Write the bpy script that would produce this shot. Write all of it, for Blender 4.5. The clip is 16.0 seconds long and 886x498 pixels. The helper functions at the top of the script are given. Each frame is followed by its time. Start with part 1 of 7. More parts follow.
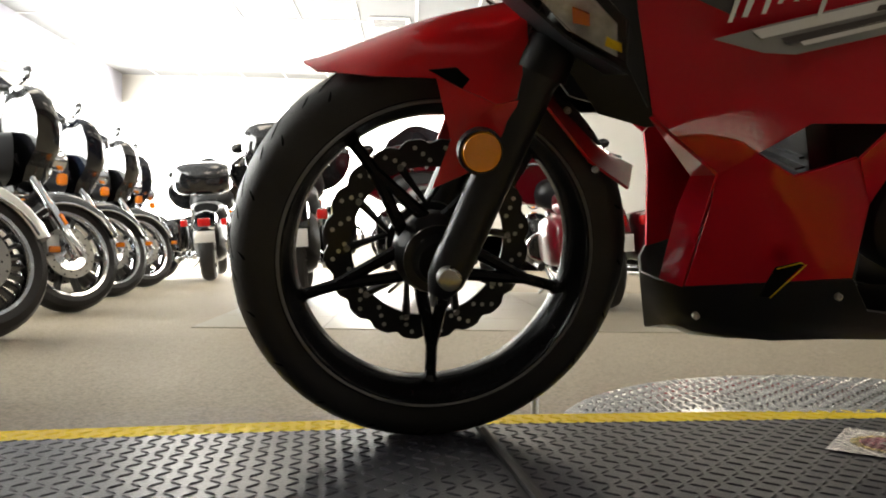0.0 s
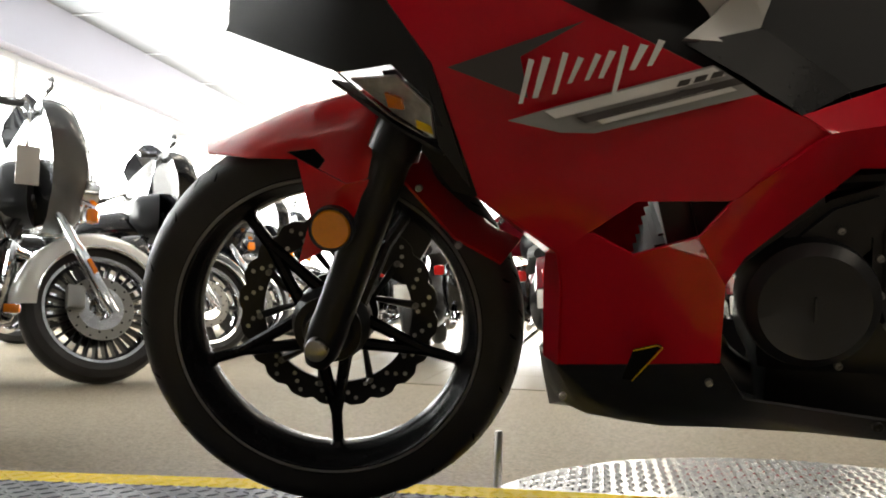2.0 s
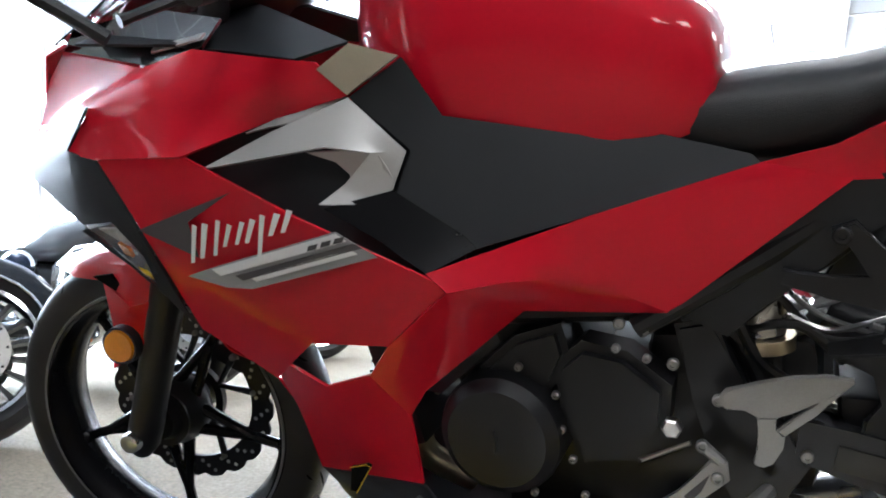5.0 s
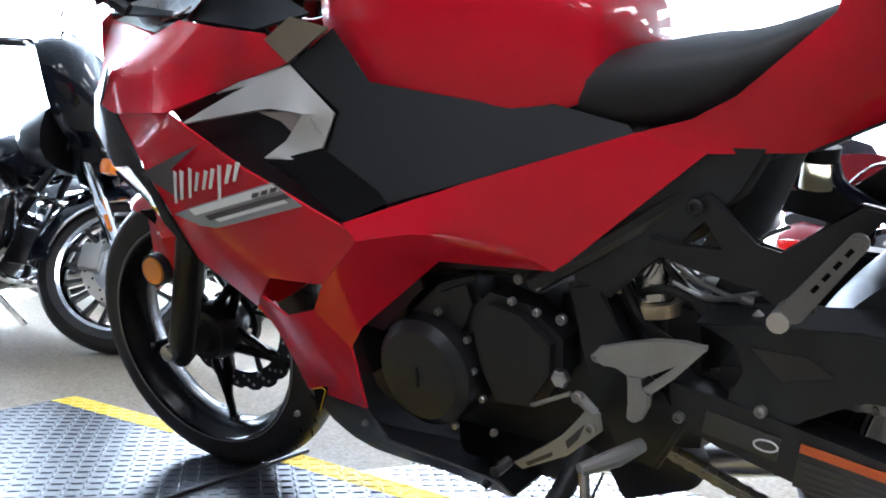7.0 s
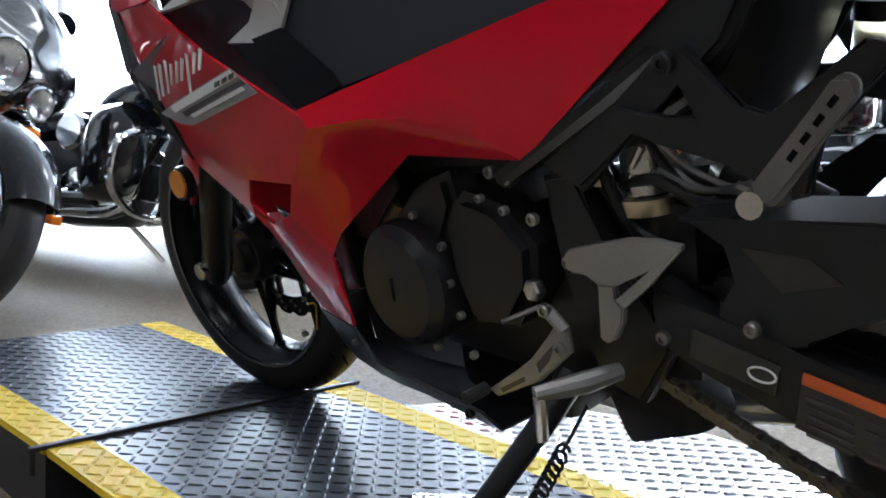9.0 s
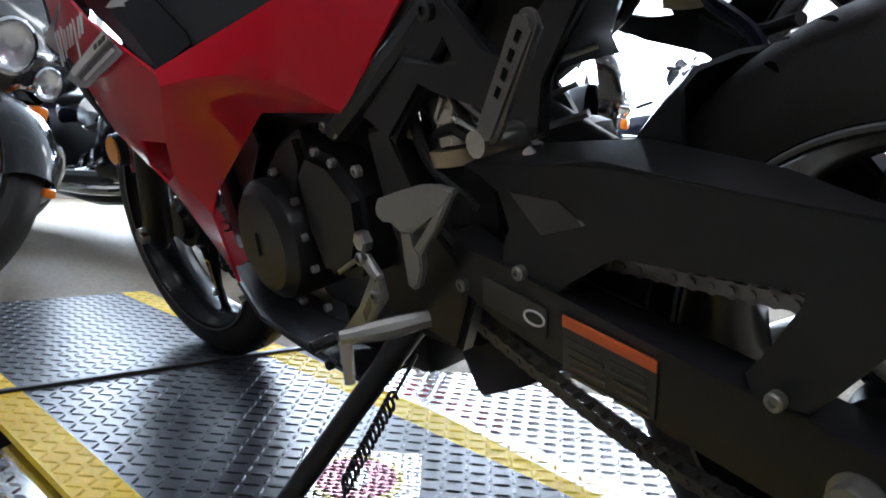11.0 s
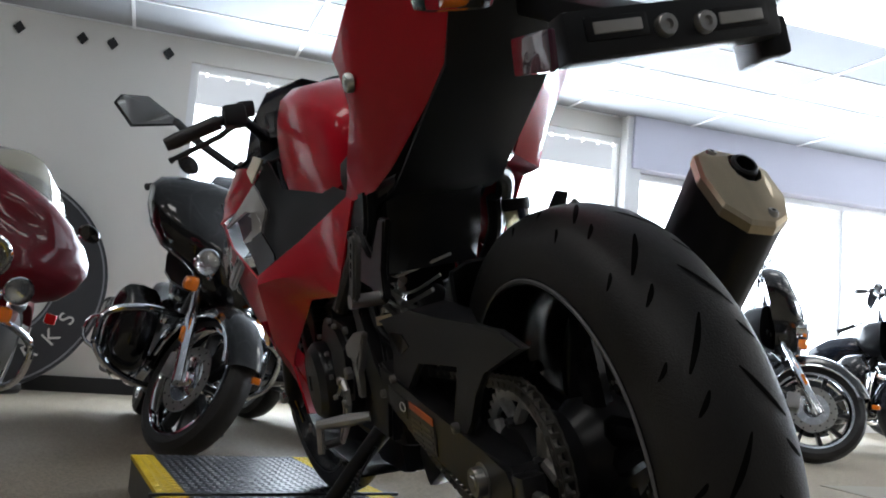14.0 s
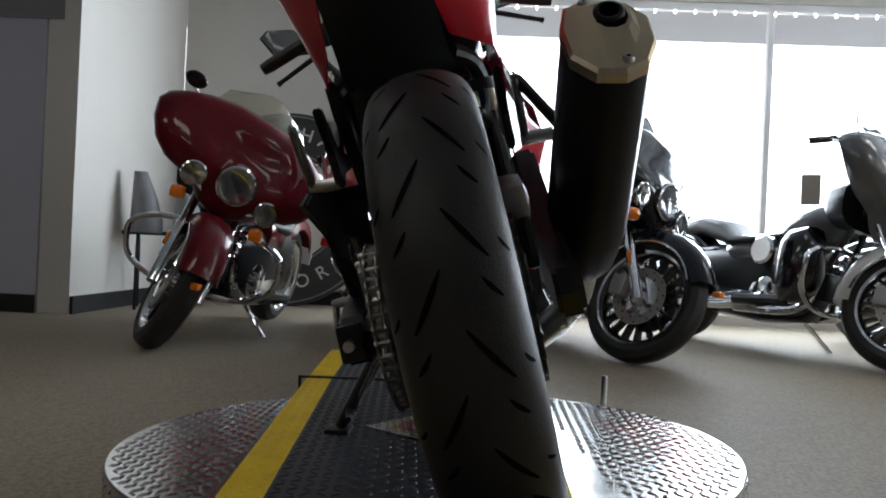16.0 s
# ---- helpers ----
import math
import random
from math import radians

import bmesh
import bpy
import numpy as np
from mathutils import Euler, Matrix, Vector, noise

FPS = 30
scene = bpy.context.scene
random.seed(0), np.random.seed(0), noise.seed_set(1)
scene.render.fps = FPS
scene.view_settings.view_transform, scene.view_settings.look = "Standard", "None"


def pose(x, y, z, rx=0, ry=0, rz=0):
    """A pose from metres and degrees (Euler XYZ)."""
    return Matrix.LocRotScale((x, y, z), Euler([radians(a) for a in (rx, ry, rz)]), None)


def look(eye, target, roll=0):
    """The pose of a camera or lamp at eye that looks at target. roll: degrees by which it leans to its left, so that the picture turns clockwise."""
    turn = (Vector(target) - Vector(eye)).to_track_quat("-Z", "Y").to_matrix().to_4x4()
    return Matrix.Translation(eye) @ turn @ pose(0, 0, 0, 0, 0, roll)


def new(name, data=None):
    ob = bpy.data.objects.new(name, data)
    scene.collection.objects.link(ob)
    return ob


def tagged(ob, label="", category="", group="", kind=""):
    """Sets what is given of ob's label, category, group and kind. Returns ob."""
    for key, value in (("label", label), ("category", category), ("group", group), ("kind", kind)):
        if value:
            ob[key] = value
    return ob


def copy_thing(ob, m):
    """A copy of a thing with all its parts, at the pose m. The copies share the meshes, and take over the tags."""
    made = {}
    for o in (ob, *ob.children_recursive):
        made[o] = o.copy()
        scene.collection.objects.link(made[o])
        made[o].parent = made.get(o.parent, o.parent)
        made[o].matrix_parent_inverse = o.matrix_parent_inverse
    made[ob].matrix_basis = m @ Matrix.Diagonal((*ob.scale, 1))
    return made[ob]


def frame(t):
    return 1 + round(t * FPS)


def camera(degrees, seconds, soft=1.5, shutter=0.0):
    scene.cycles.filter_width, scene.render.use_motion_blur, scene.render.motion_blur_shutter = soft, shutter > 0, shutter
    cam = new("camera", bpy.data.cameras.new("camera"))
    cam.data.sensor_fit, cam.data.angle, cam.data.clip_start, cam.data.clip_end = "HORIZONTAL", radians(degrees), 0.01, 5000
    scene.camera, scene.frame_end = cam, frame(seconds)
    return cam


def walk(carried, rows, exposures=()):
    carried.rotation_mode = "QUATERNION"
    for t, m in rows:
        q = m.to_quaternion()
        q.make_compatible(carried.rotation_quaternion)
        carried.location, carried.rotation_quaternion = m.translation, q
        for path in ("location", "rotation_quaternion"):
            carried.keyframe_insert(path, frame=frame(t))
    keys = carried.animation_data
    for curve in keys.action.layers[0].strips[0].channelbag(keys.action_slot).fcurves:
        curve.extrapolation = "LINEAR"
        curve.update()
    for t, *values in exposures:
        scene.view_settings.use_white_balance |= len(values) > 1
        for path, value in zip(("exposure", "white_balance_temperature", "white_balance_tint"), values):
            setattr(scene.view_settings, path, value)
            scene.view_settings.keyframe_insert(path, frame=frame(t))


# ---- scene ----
cam = camera(55.5, 16.0, soft=1.9)
PATH = [
    (0, (-0.052, -1.254, 0.293), (0.031, 0.745, 0.273), 0.9),
    (0.5, (0.065, -1.266, 0.285), (0.02, 0.734, 0.266), 1.2),
    (1, (0.192, -1.252, 0.281), (0.015, 0.74, 0.297), 1.4),
    (1.5, (0.288, -1.25, 0.302), (-0.013, 0.726, 0.372), 1.7),
    (2, (0.378, -1.253, 0.333), (0.017, 0.712, 0.425), 1.9),
    (2.5, (0.525, -1.252, 0.361), (0.03, 0.683, 0.461), 2.2),
    (3, (0.647, -1.26, 0.408), (0.099, 0.661, 0.49), 2.0),
    (3.5, (0.745, -1.262, 0.462), (0.101, 0.63, 0.54), 2.4),
    (4, (0.851, -1.191, 0.507), (0.192, 0.696, 0.574), 1.0),
    (4.2, (0.872, -1.171, 0.536), (0.216, 0.718, 0.574), 0.4),
    (6.3, (1.233, -1.179, 0.563), (0.111, 0.476, 0.535), 4.1),
    (6.5, (1.267, -1.16, 0.575), (0.127, 0.482, 0.517), 3.9),
    (7, (1.333, -1.097, 0.573), (0.141, 0.503, 0.445), 4.0),
    (7.5, (1.396, -1.02, 0.56), (0.067, 0.461, 0.359), 3.6),
    (8, (1.425, -0.944, 0.555), (0.039, 0.475, 0.3), 3.6),
    (8.2, (1.425, -0.927, 0.541), (0.032, 0.487, 0.295), 3.7),
    (10.3, (1.5, -0.653, 0.483), (-0.121, 0.483, 0.202), 3.8),
    (10.5, (1.538, -0.646, 0.48), (-0.078, 0.498, 0.202), 4.0),
    (11, (1.611, -0.647, 0.48), (0.033, 0.549, 0.201), 3.9),
    (11.5, (1.72, -0.643, 0.483), (0.132, 0.548, 0.236), 3.9),
    (12, (1.851, -0.6, 0.458), (0.203, 0.525, 0.319), 4.3),
    (12.5, (1.979, -0.574, 0.444), (0.276, 0.475, 0.432), 4.5),
    (13, (2.105, -0.588, 0.448), (0.356, 0.367, 0.62), 4.7),
    (13.5, (2.221, -0.582, 0.432), (0.416, 0.249, 0.655), 4.6),
    (14, (2.322, -0.523, 0.422), (0.442, 0.124, 0.644), 4.5),
    (14.5, (2.398, -0.416, 0.401), (0.469, 0.065, 0.617), 4.3),
    (15, (2.446, -0.263, 0.399), (0.475, 0.011, 0.598), 4.3),
    (15.5, (2.472, -0.111, 0.396), (0.479, 0.008, 0.51), 3.7),
    (16, (2.469, 0.054, 0.386), (0.472, -0.057, 0.381), 2.6),
]
EXPOSURES = [(0.0, 0.5, 7900, 10), (2.0, 0.62, 7700, 10), (3.0, 0.8, 6700, 10), (4.2, 1.4, 6200, 10), (6.3, 1.7, 5700, 10), (7.0, 1.75, 5700, 10), (7.5, 1.5, 5750, 10), (8.2, 1.2, 5800, 10), (10.3, 1.04, 5950, 10), (11.5, 0.85, 5850, 10), (12.5, 1.21, 6200, 10), (13.0, 1.06, 6170, 10), (13.4, 0.75, 6150, 10), (14.0, 0.2, 6300, 10), (15.0, -0.14, 6600, 10), (16.0, -0.38, 6500, 10)]
walk(cam, [(t, look(eye, target, roll)) for t, eye, target, roll in PATH], EXPOSURES)

# ---- world and large lights ----
FLOOR = -0.13
CEIL = 2.6
world = bpy.data.worlds.new("sky")
scene.world = world
world.use_nodes = True
sky = world.node_tree.nodes.new("ShaderNodeTexSky")
sky.sky_type = "NISHITA"
sky.sun_disc = False
sky.sun_elevation, sky.sun_rotation = radians(38), radians(-70)
world.node_tree.links.new(sky.outputs[0], world.node_tree.nodes["Background"].inputs[0])
world.node_tree.nodes["Background"].inputs[1].default_value = 0.12

sun = new("sun", bpy.data.lights.new("sun", "SUN"))
sun.data.energy, sun.data.angle, sun.data.color = 1.0, radians(12), (1.0, 0.95, 0.88)
sun.matrix_world = look((-8, 3, 7), (0, 1, 0))


def window_light(y, z, width, height, watts, colour=(0.78, 0.89, 1.0)):
    """Daylight through a window of the wall at x = -4.3, facing into the room."""
    lamp = new("window_daylight", bpy.data.lights.new("window_daylight", "AREA"))
    lamp.data.shape, lamp.data.size, lamp.data.size_y = "RECTANGLE", width, height
    lamp.data.energy, lamp.data.color = watts, colour
    lamp.matrix_world = look((-4.22, y, z), (4.0, y, z - 0.6))


window_light(1.5, 1.45, 3.6, 1.8, 260)
window_light(5.4, 1.25, 3.6, 1.6, 260)
window_light(9.0, 1.25, 3.4, 1.6, 200)
far_lamp = new("far_window_daylight", bpy.data.lights.new("far_window_daylight", "AREA"))
far_lamp.data.shape, far_lamp.data.size, far_lamp.data.size_y = "RECTANGLE", 4.8, 1.6
far_lamp.data.energy, far_lamp.data.color = 300, (0.85, 0.92, 1.0)
far_lamp.matrix_world = look((-1.6, 10.85, 1.25), (-1.0, 0.0, 0.4))


# ---- materials ----
def material(name):
    m = bpy.data.materials.new(name)
    m.use_nodes = True
    return m, m.node_tree.nodes, m.node_tree.links, m.node_tree.nodes["Principled BSDF"]


def surface(name, colour, rough=0.5, metal=0.0, vary=0.15, scale=8.0, bump=0.0, fine=180.0, coat=0.0, second=None,
            transmit=0.0, ior=1.45, stretch=(1, 1, 1), rough_vary=0.12, spec=0.5):
    """A base colour mottled at two scales, with roughness that varies and fine relief."""
    m, nodes, links, b = material(name)
    coords = nodes.new("ShaderNodeTexCoord")
    mapping = nodes.new("ShaderNodeMapping")
    mapping.inputs["Scale"].default_value = stretch
    links.new(coords.outputs["Object"], mapping.inputs[0])
    big, small = nodes.new("ShaderNodeTexNoise"), nodes.new("ShaderNodeTexNoise")
    big.inputs["Scale"].default_value, big.inputs["Detail"].default_value = scale, 4
    small.inputs["Scale"].default_value, small.inputs["Detail"].default_value = fine, 3
    for n in (big, small):
        links.new(mapping.outputs[0], n.inputs["Vector"])
    ramp = nodes.new("ShaderNodeValToRGB")
    low = [c * (1 - vary) for c in colour]
    high = [min(1.0, c * (1 + vary)) for c in (second or colour)]
    ramp.color_ramp.elements[0].position, ramp.color_ramp.elements[1].position = 0.3, 0.7
    ramp.color_ramp.elements[0].color, ramp.color_ramp.elements[1].color = (*low, 1), (*high, 1)
    mix = nodes.new("ShaderNodeMath")
    mix.operation = "MULTIPLY_ADD"
    mix.inputs[1].default_value = 0.35
    links.new(small.outputs["Fac"], mix.inputs[0])
    shift = nodes.new("ShaderNodeMath")
    shift.operation = "MULTIPLY"
    shift.inputs[1].default_value = 0.65
    links.new(big.outputs["Fac"], shift.inputs[0])
    links.new(shift.outputs[0], mix.inputs[2])
    links.new(mix.outputs[0], ramp.inputs[0])
    links.new(ramp.outputs[0], b.inputs["Base Color"])
    r = nodes.new("ShaderNodeMapRange")
    r.inputs["To Min"].default_value = max(0.02, rough - rough_vary * rough)
    r.inputs["To Max"].default_value = min(1.0, rough + rough_vary * rough)
    links.new(big.outputs["Fac"], r.inputs["Value"])
    links.new(r.outputs[0], b.inputs["Roughness"])
    b.inputs["Metallic"].default_value = metal
    b.inputs["Coat Weight"].default_value = coat
    b.inputs["Coat Roughness"].default_value = 0.035
    b.inputs["Specular IOR Level"].default_value = spec
    b.inputs["Transmission Weight"].default_value = transmit
    b.inputs["IOR"].default_value = ior
    if bump:
        relief = nodes.new("ShaderNodeBump")
        relief.inputs["Strength"].default_value = bump
        relief.inputs["Distance"].default_value = 0.002
        links.new(small.outputs["Fac"], relief.inputs["Height"])
        links.new(relief.outputs[0], b.inputs["Normal"])
    return m


def glowing(name, colour, strength):
    m, nodes, links, b = material(name)
    b.inputs["Base Color"].default_value = (*colour, 1)
    b.inputs["Emission Color"].default_value = (*colour, 1)
    b.inputs["Emission Strength"].default_value = strength
    return m


RED = surface("red_paint", (0.55, 0.005, 0.02), 0.36, vary=0.05, coat=0.6, scale=3, rough_vary=0.1, spec=0.12)
RED_FENDER = surface("red_fender_paint", (0.55, 0.005, 0.008), 0.34, vary=0.04, coat=0.9, scale=3, spec=0.2)
DARK_RED = surface("maroon_paint", (0.115, 0.003, 0.008), 0.3, vary=0.1, coat=0.5, scale=4, spec=0.12)
BLACK_PLASTIC = surface("black_textured_plastic", (0.014, 0.015, 0.017), 0.4, vary=0.2, bump=0.2, fine=900, spec=0.42)
GREY_PLASTIC = surface("charcoal_plastic", (0.016, 0.017, 0.019), 0.5, vary=0.15, bump=0.2, fine=1200, spec=0.28)
GLOSS_BLACK = surface("gloss_black_paint", (0.005, 0.005, 0.006), 0.2, vary=0.2, coat=1.0, scale=5, spec=0.4)
BLACK_METAL = surface("black_painted_metal", (0.012, 0.012, 0.0135), 0.32, vary=0.25, bump=0.1, fine=400, spec=0.42)
ENGINE = surface("satin_black_engine", (0.012, 0.012, 0.0135), 0.31, vary=0.25, bump=0.12, fine=600, spec=0.42)
RUBBER = surface("tyre_rubber", (0.024, 0.023, 0.023), 0.46, vary=0.3, scale=14, bump=0.3, fine=500, spec=0.45)
RUBBER_DARK = surface("tyre_groove", (0.004, 0.004, 0.004), 0.9, vary=0.2, spec=0.1)
SILVER = surface("satin_silver_paint", (0.46, 0.455, 0.44), 0.42, metal=0.35, vary=0.06, fine=900)
SPROCKET = surface("dark_sprocket_steel", (0.6, 0.58, 0.55), 0.42, metal=1.0, vary=0.25, fine=300)
CHAIN = surface("chain_steel", (0.21, 0.2, 0.185), 0.36, metal=0.9, vary=0.2)
ALU = surface("cast_aluminium", (0.31, 0.305, 0.295), 0.36, metal=0.7, vary=0.12, bump=0.12, fine=500)
PEG = surface("dull_cast_aluminium", (0.16, 0.155, 0.15), 0.42, metal=0.6, vary=0.15, bump=0.15, fine=500)
STEEL = surface("brushed_steel", (0.55, 0.54, 0.52), 0.28, metal=1.0, vary=0.12, fine=300)
BOLT = surface("zinc_bolt", (0.3, 0.295, 0.285), 0.38, metal=0.9, vary=0.15)
CHAMPAGNE = surface("brushed_champagne_steel", (0.66, 0.56, 0.4), 0.32, metal=1.0, vary=0.1, fine=260, stretch=(1, 8, 1))
CHROME = surface("chrome", (0.8, 0.81, 0.83), 0.07, metal=1.0, vary=0.05)
BRASS = surface("brass_caliper", (0.42, 0.3, 0.1), 0.35, metal=0.9, vary=0.15)
SEAT = surface("black_vinyl", (0.011, 0.011, 0.0115), 0.5, vary=0.15, bump=0.35, fine=700)
AMBER = surface("amber_reflector", (0.75, 0.25, 0.01), 0.15, vary=0.1, coat=1.0)
ORANGE = surface("orange_lens", (0.85, 0.2, 0.01), 0.15, vary=0.1, coat=1.0)
RED_LENS = surface("red_lens", (0.5, 0.01, 0.01), 0.12, vary=0.1, coat=1.0)
CREAM = surface("cream_brake_fluid_pot", (0.86, 0.76, 0.5), 0.4, vary=0.08, transmit=0.6, ior=1.3)
WHITE_PAINT = surface("pearl_white_paint", (0.75, 0.73, 0.68), 0.2, vary=0.04, coat=1.0)
GREY_PAINT = surface("silver_grey_paint", (0.14, 0.145, 0.15), 0.22, metal=0.4, vary=0.06, coat=1.0)
BLUE_BLACK = surface("midnight_paint", (0.006, 0.008, 0.014), 0.12, vary=0.1, coat=0.5, spec=0.3)
FOIL = surface("lamp_reflector", (0.75, 0.74, 0.72), 0.25, metal=0.2, vary=0.3, scale=60)
CLEAR = surface("clear_lens", (0.95, 0.96, 0.97), 0.03, transmit=1.0, vary=0.02, ior=1.25)
SMOKED = surface("smoked_screen", (0.03, 0.03, 0.035), 0.08, transmit=0.12, vary=0.05, coat=0.5)
TINTED = surface("pale_tinted_screen", (0.62, 0.58, 0.48), 0.06, transmit=0.85, vary=0.03, coat=0.5, ior=1.3)
MIRROR = surface("mirror_glass", (0.42, 0.42, 0.41), 0.03, metal=1.0, vary=0.02)
DECAL_DARK = surface("dark_grey_decal", (0.045, 0.04, 0.045), 0.32, vary=0.05, coat=0.6)
DECAL_WHITE = surface("white_decal", (0.7, 0.7, 0.7), 0.32, vary=0.04, coat=0.6)
DECAL_GREY = surface("grey_decal", (0.26, 0.26, 0.27), 0.32, vary=0.05, coat=0.6)
LABEL_GREY = surface("grey_label", (0.035, 0.034, 0.031), 0.4, vary=0.06)
LABEL_ORANGE = surface("orange_label", (0.62, 0.12, 0.03), 0.4, vary=0.08)
YELLOW = surface("worn_yellow_paint", (0.76, 0.5, 0.01), 0.5, vary=0.16, scale=6, second=(0.8, 0.57, 0.04), bump=0.15, spec=0.15)
DECK_BLACK = surface("worn_black_deck_paint", (0.019, 0.02, 0.027), 0.34, vary=0.4, scale=7, bump=0.2, fine=300, spec=0.3)
DIAMOND = surface("bright_aluminium_plate", (0.66, 0.655, 0.64), 0.17, metal=1.0, vary=0.12, scale=5, rough_vary=0.35, fine=60)
CARPET = surface("beige_carpet", (0.285, 0.24, 0.18), 0.62, vary=0.5, scale=95, bump=0.8, fine=330, spec=0.35)
TILE = surface("pale_vinyl_tile", (0.25, 0.22, 0.17), 0.42, vary=0.1, scale=2, spec=0.2)
WALL = surface("warm_white_wall", (0.68, 0.655, 0.61), 0.8, vary=0.04, scale=1.2, bump=0.15, fine=220, spec=0.2)
WALL_BLUE = surface("lavender_grey_wall", (0.52, 0.52, 0.6), 0.8, vary=0.05, scale=1.0, bump=0.15, fine=220, spec=0.2)
# nearly black so the unseen walls give little fill and deep reflections
WALL_DARK = surface("unseen_wall_darkened", (0.085, 0.075, 0.068), 0.8, vary=0.06, scale=1.0, bump=0.15, fine=220, spec=0.2)
RIM_BLACK = surface("black_rim_paint", (0.006, 0.006, 0.007), 0.24, vary=0.2, spec=0.25)
RIM_LINE = surface("rim_line_grey", (0.15, 0.15, 0.155), 0.35, vary=0.15, spec=0.4)
STRIPE = surface("grey_stripe_paint", (0.24, 0.24, 0.25), 0.8, vary=0.05, spec=0.2)
BASE = surface("black_baseboard", (0.02, 0.02, 0.02), 0.5, vary=0.1)
CEILING = surface("ceiling_tile", (0.33, 0.335, 0.345), 0.9, vary=0.05, scale=2.0, bump=0.4, fine=150, spec=0.15)
GRID = surface("ceiling_grid", (0.78, 0.78, 0.78), 0.5, vary=0.02)
FRAME_WHITE = surface("white_window_frame", (0.72, 0.72, 0.72), 0.4, vary=0.04)
SIGN_BLACK = surface("sign_black", (0.03, 0.03, 0.032), 0.5, vary=0.15)
SIGN_WHITE = surface("sign_white", (0.62, 0.6, 0.56), 0.6, vary=0.04)
PLATE_RED = surface("dark_reflector", (0.06, 0.012, 0.03), 0.2, vary=0.1, coat=1.0)
STICKER = surface("foil_sticker", (0.5, 0.49, 0.48), 0.26, metal=0.9, vary=0.4, scale=60, bump=0.6, fine=160)
STICKER_RED = surface("sticker_red", (0.22, 0.02, 0.06), 0.25, metal=0.75, vary=0.5, scale=45, second=(0.3, 0.1, 0.13), bump=0.4, fine=160)
STICKER_YELLOW = surface("sticker_yellow", (0.5, 0.36, 0.03), 0.25, metal=0.75, vary=0.5, scale=45, second=(0.5, 0.42, 0.2), bump=0.4, fine=160)
GREY_CLOTH = surface("grey_plastic", (0.2, 0.2, 0.21), 0.5, vary=0.15)
DAY = glowing("bright_day_outside", (0.9, 0.95, 1.0), 5.0)
PANEL_LIGHT = glowing("fluorescent_panel", (1.0, 0.97, 0.92), 4.6)
BULB = glowing("small_bulb", (1.0, 0.97, 0.9), 8.0)
HOSE_BLUE = surface("braided_hose", (0.02, 0.03, 0.06), 0.35, vary=0.2)


# ---- builders ----
def obj(name, bm, mat, parent=None, label="", smooth=True, angle=35):
    me = bpy.data.meshes.new(name)
    bmesh.ops.recalc_face_normals(bm, faces=bm.faces)
    if smooth:
        limit = radians(angle)
        for f in bm.faces:
            f.smooth = True
        for e in bm.edges:
            e.smooth = len(e.link_faces) == 2 and e.calc_face_angle(0) < limit
    bm.to_mesh(me)
    bm.free()
    me.materials.append(mat)
    ob = new(name, me)
    if parent:
        ob.parent = parent
    if label:
        tagged(ob, label)
    return ob


part = obj


def thing(name, m, label, category, group=""):
    ob = new(name)
    ob.empty_display_size = 0.1
    ob.matrix_basis = m
    return tagged(ob, label, category, group)


def put(bm, made, m):
    bmesh.ops.transform(bm, matrix=m, verts=made)


def add_box(bm, size, m, bevel=0.0, taper=1.0):
    made = bmesh.ops.create_cube(bm, size=1.0)["verts"]
    for v in made:
        k = taper if v.co.z > 0 else 1.0
        v.co = Vector((v.co.x * size[0] * k, v.co.y * size[1] * k, v.co.z * size[2]))
    if bevel:
        edges = list({e for v in made for e in v.link_edges})
        got = bmesh.ops.bevel(bm, geom=edges, offset=bevel, segments=2, affect="EDGES", profile=0.6)
        made = list({v for f in got["faces"] for v in f.verts} | {v for v in made if v.is_valid})
    put(bm, made, m)
    return made


def ring(n, r=1.0, start=0.0):
    return [(r * math.cos(start + 2 * math.pi * i / n), r * math.sin(start + 2 * math.pi * i / n)) for i in range(n)]


def add_tube(bm, pts, r, n=10, caps=True, closed=False):
    """A round bar along points; r is one radius or one for each point."""
    pts = [Vector(p) for p in pts]
    rs = list(r) if isinstance(r, (list, tuple)) else [r] * len(pts)
    if len(rs) != len(pts):
        rs = list(np.interp(np.linspace(0, 1, len(pts)), np.linspace(0, 1, len(rs)), rs))
    rows, side = [], None
    count = len(pts)
    for i, p in enumerate(pts):
        a = pts[(i - 1) % count] if closed or i else p
        b = pts[(i + 1) % count] if closed or i < count - 1 else p
        way = (b - a).normalized()
        if side is None:
            side = way.orthogonal().normalized()
        side = (side - way * side.dot(way)).normalized()
        up = way.cross(side)
        rows.append([bm.verts.new(p + side * (c * rs[i]) + up * (s * rs[i])) for c, s in ring(n)])
    spans = range(count if closed else count - 1)
    for i in spans:
        a, b = rows[i], rows[(i + 1) % count]
        for j in range(n):
            bm.faces.new((a[j], a[(j + 1) % n], b[(j + 1) % n], b[j]))
    if caps and not closed:
        bm.faces.new(rows[0][::-1])
        bm.faces.new(rows[-1])
    return [v for row in rows for v in row]


def curve_points(pts, steps=6):
    """A smooth curve through points."""
    pts = [Vector(p) for p in pts]
    out = []
    for i in range(len(pts) - 1):
        p0, p1, p2, p3 = pts[max(i - 1, 0)], pts[i], pts[i + 1], pts[min(i + 2, len(pts) - 1)]
        for k in range(steps):
            t = k / steps
            out.append(0.5 * (2 * p1 + (p2 - p0) * t + (2 * p0 - 5 * p1 + 4 * p2 - p3) * t * t
                              + (3 * p1 - p0 - 3 * p2 + p3) * t ** 3))
    return out + [pts[-1]]


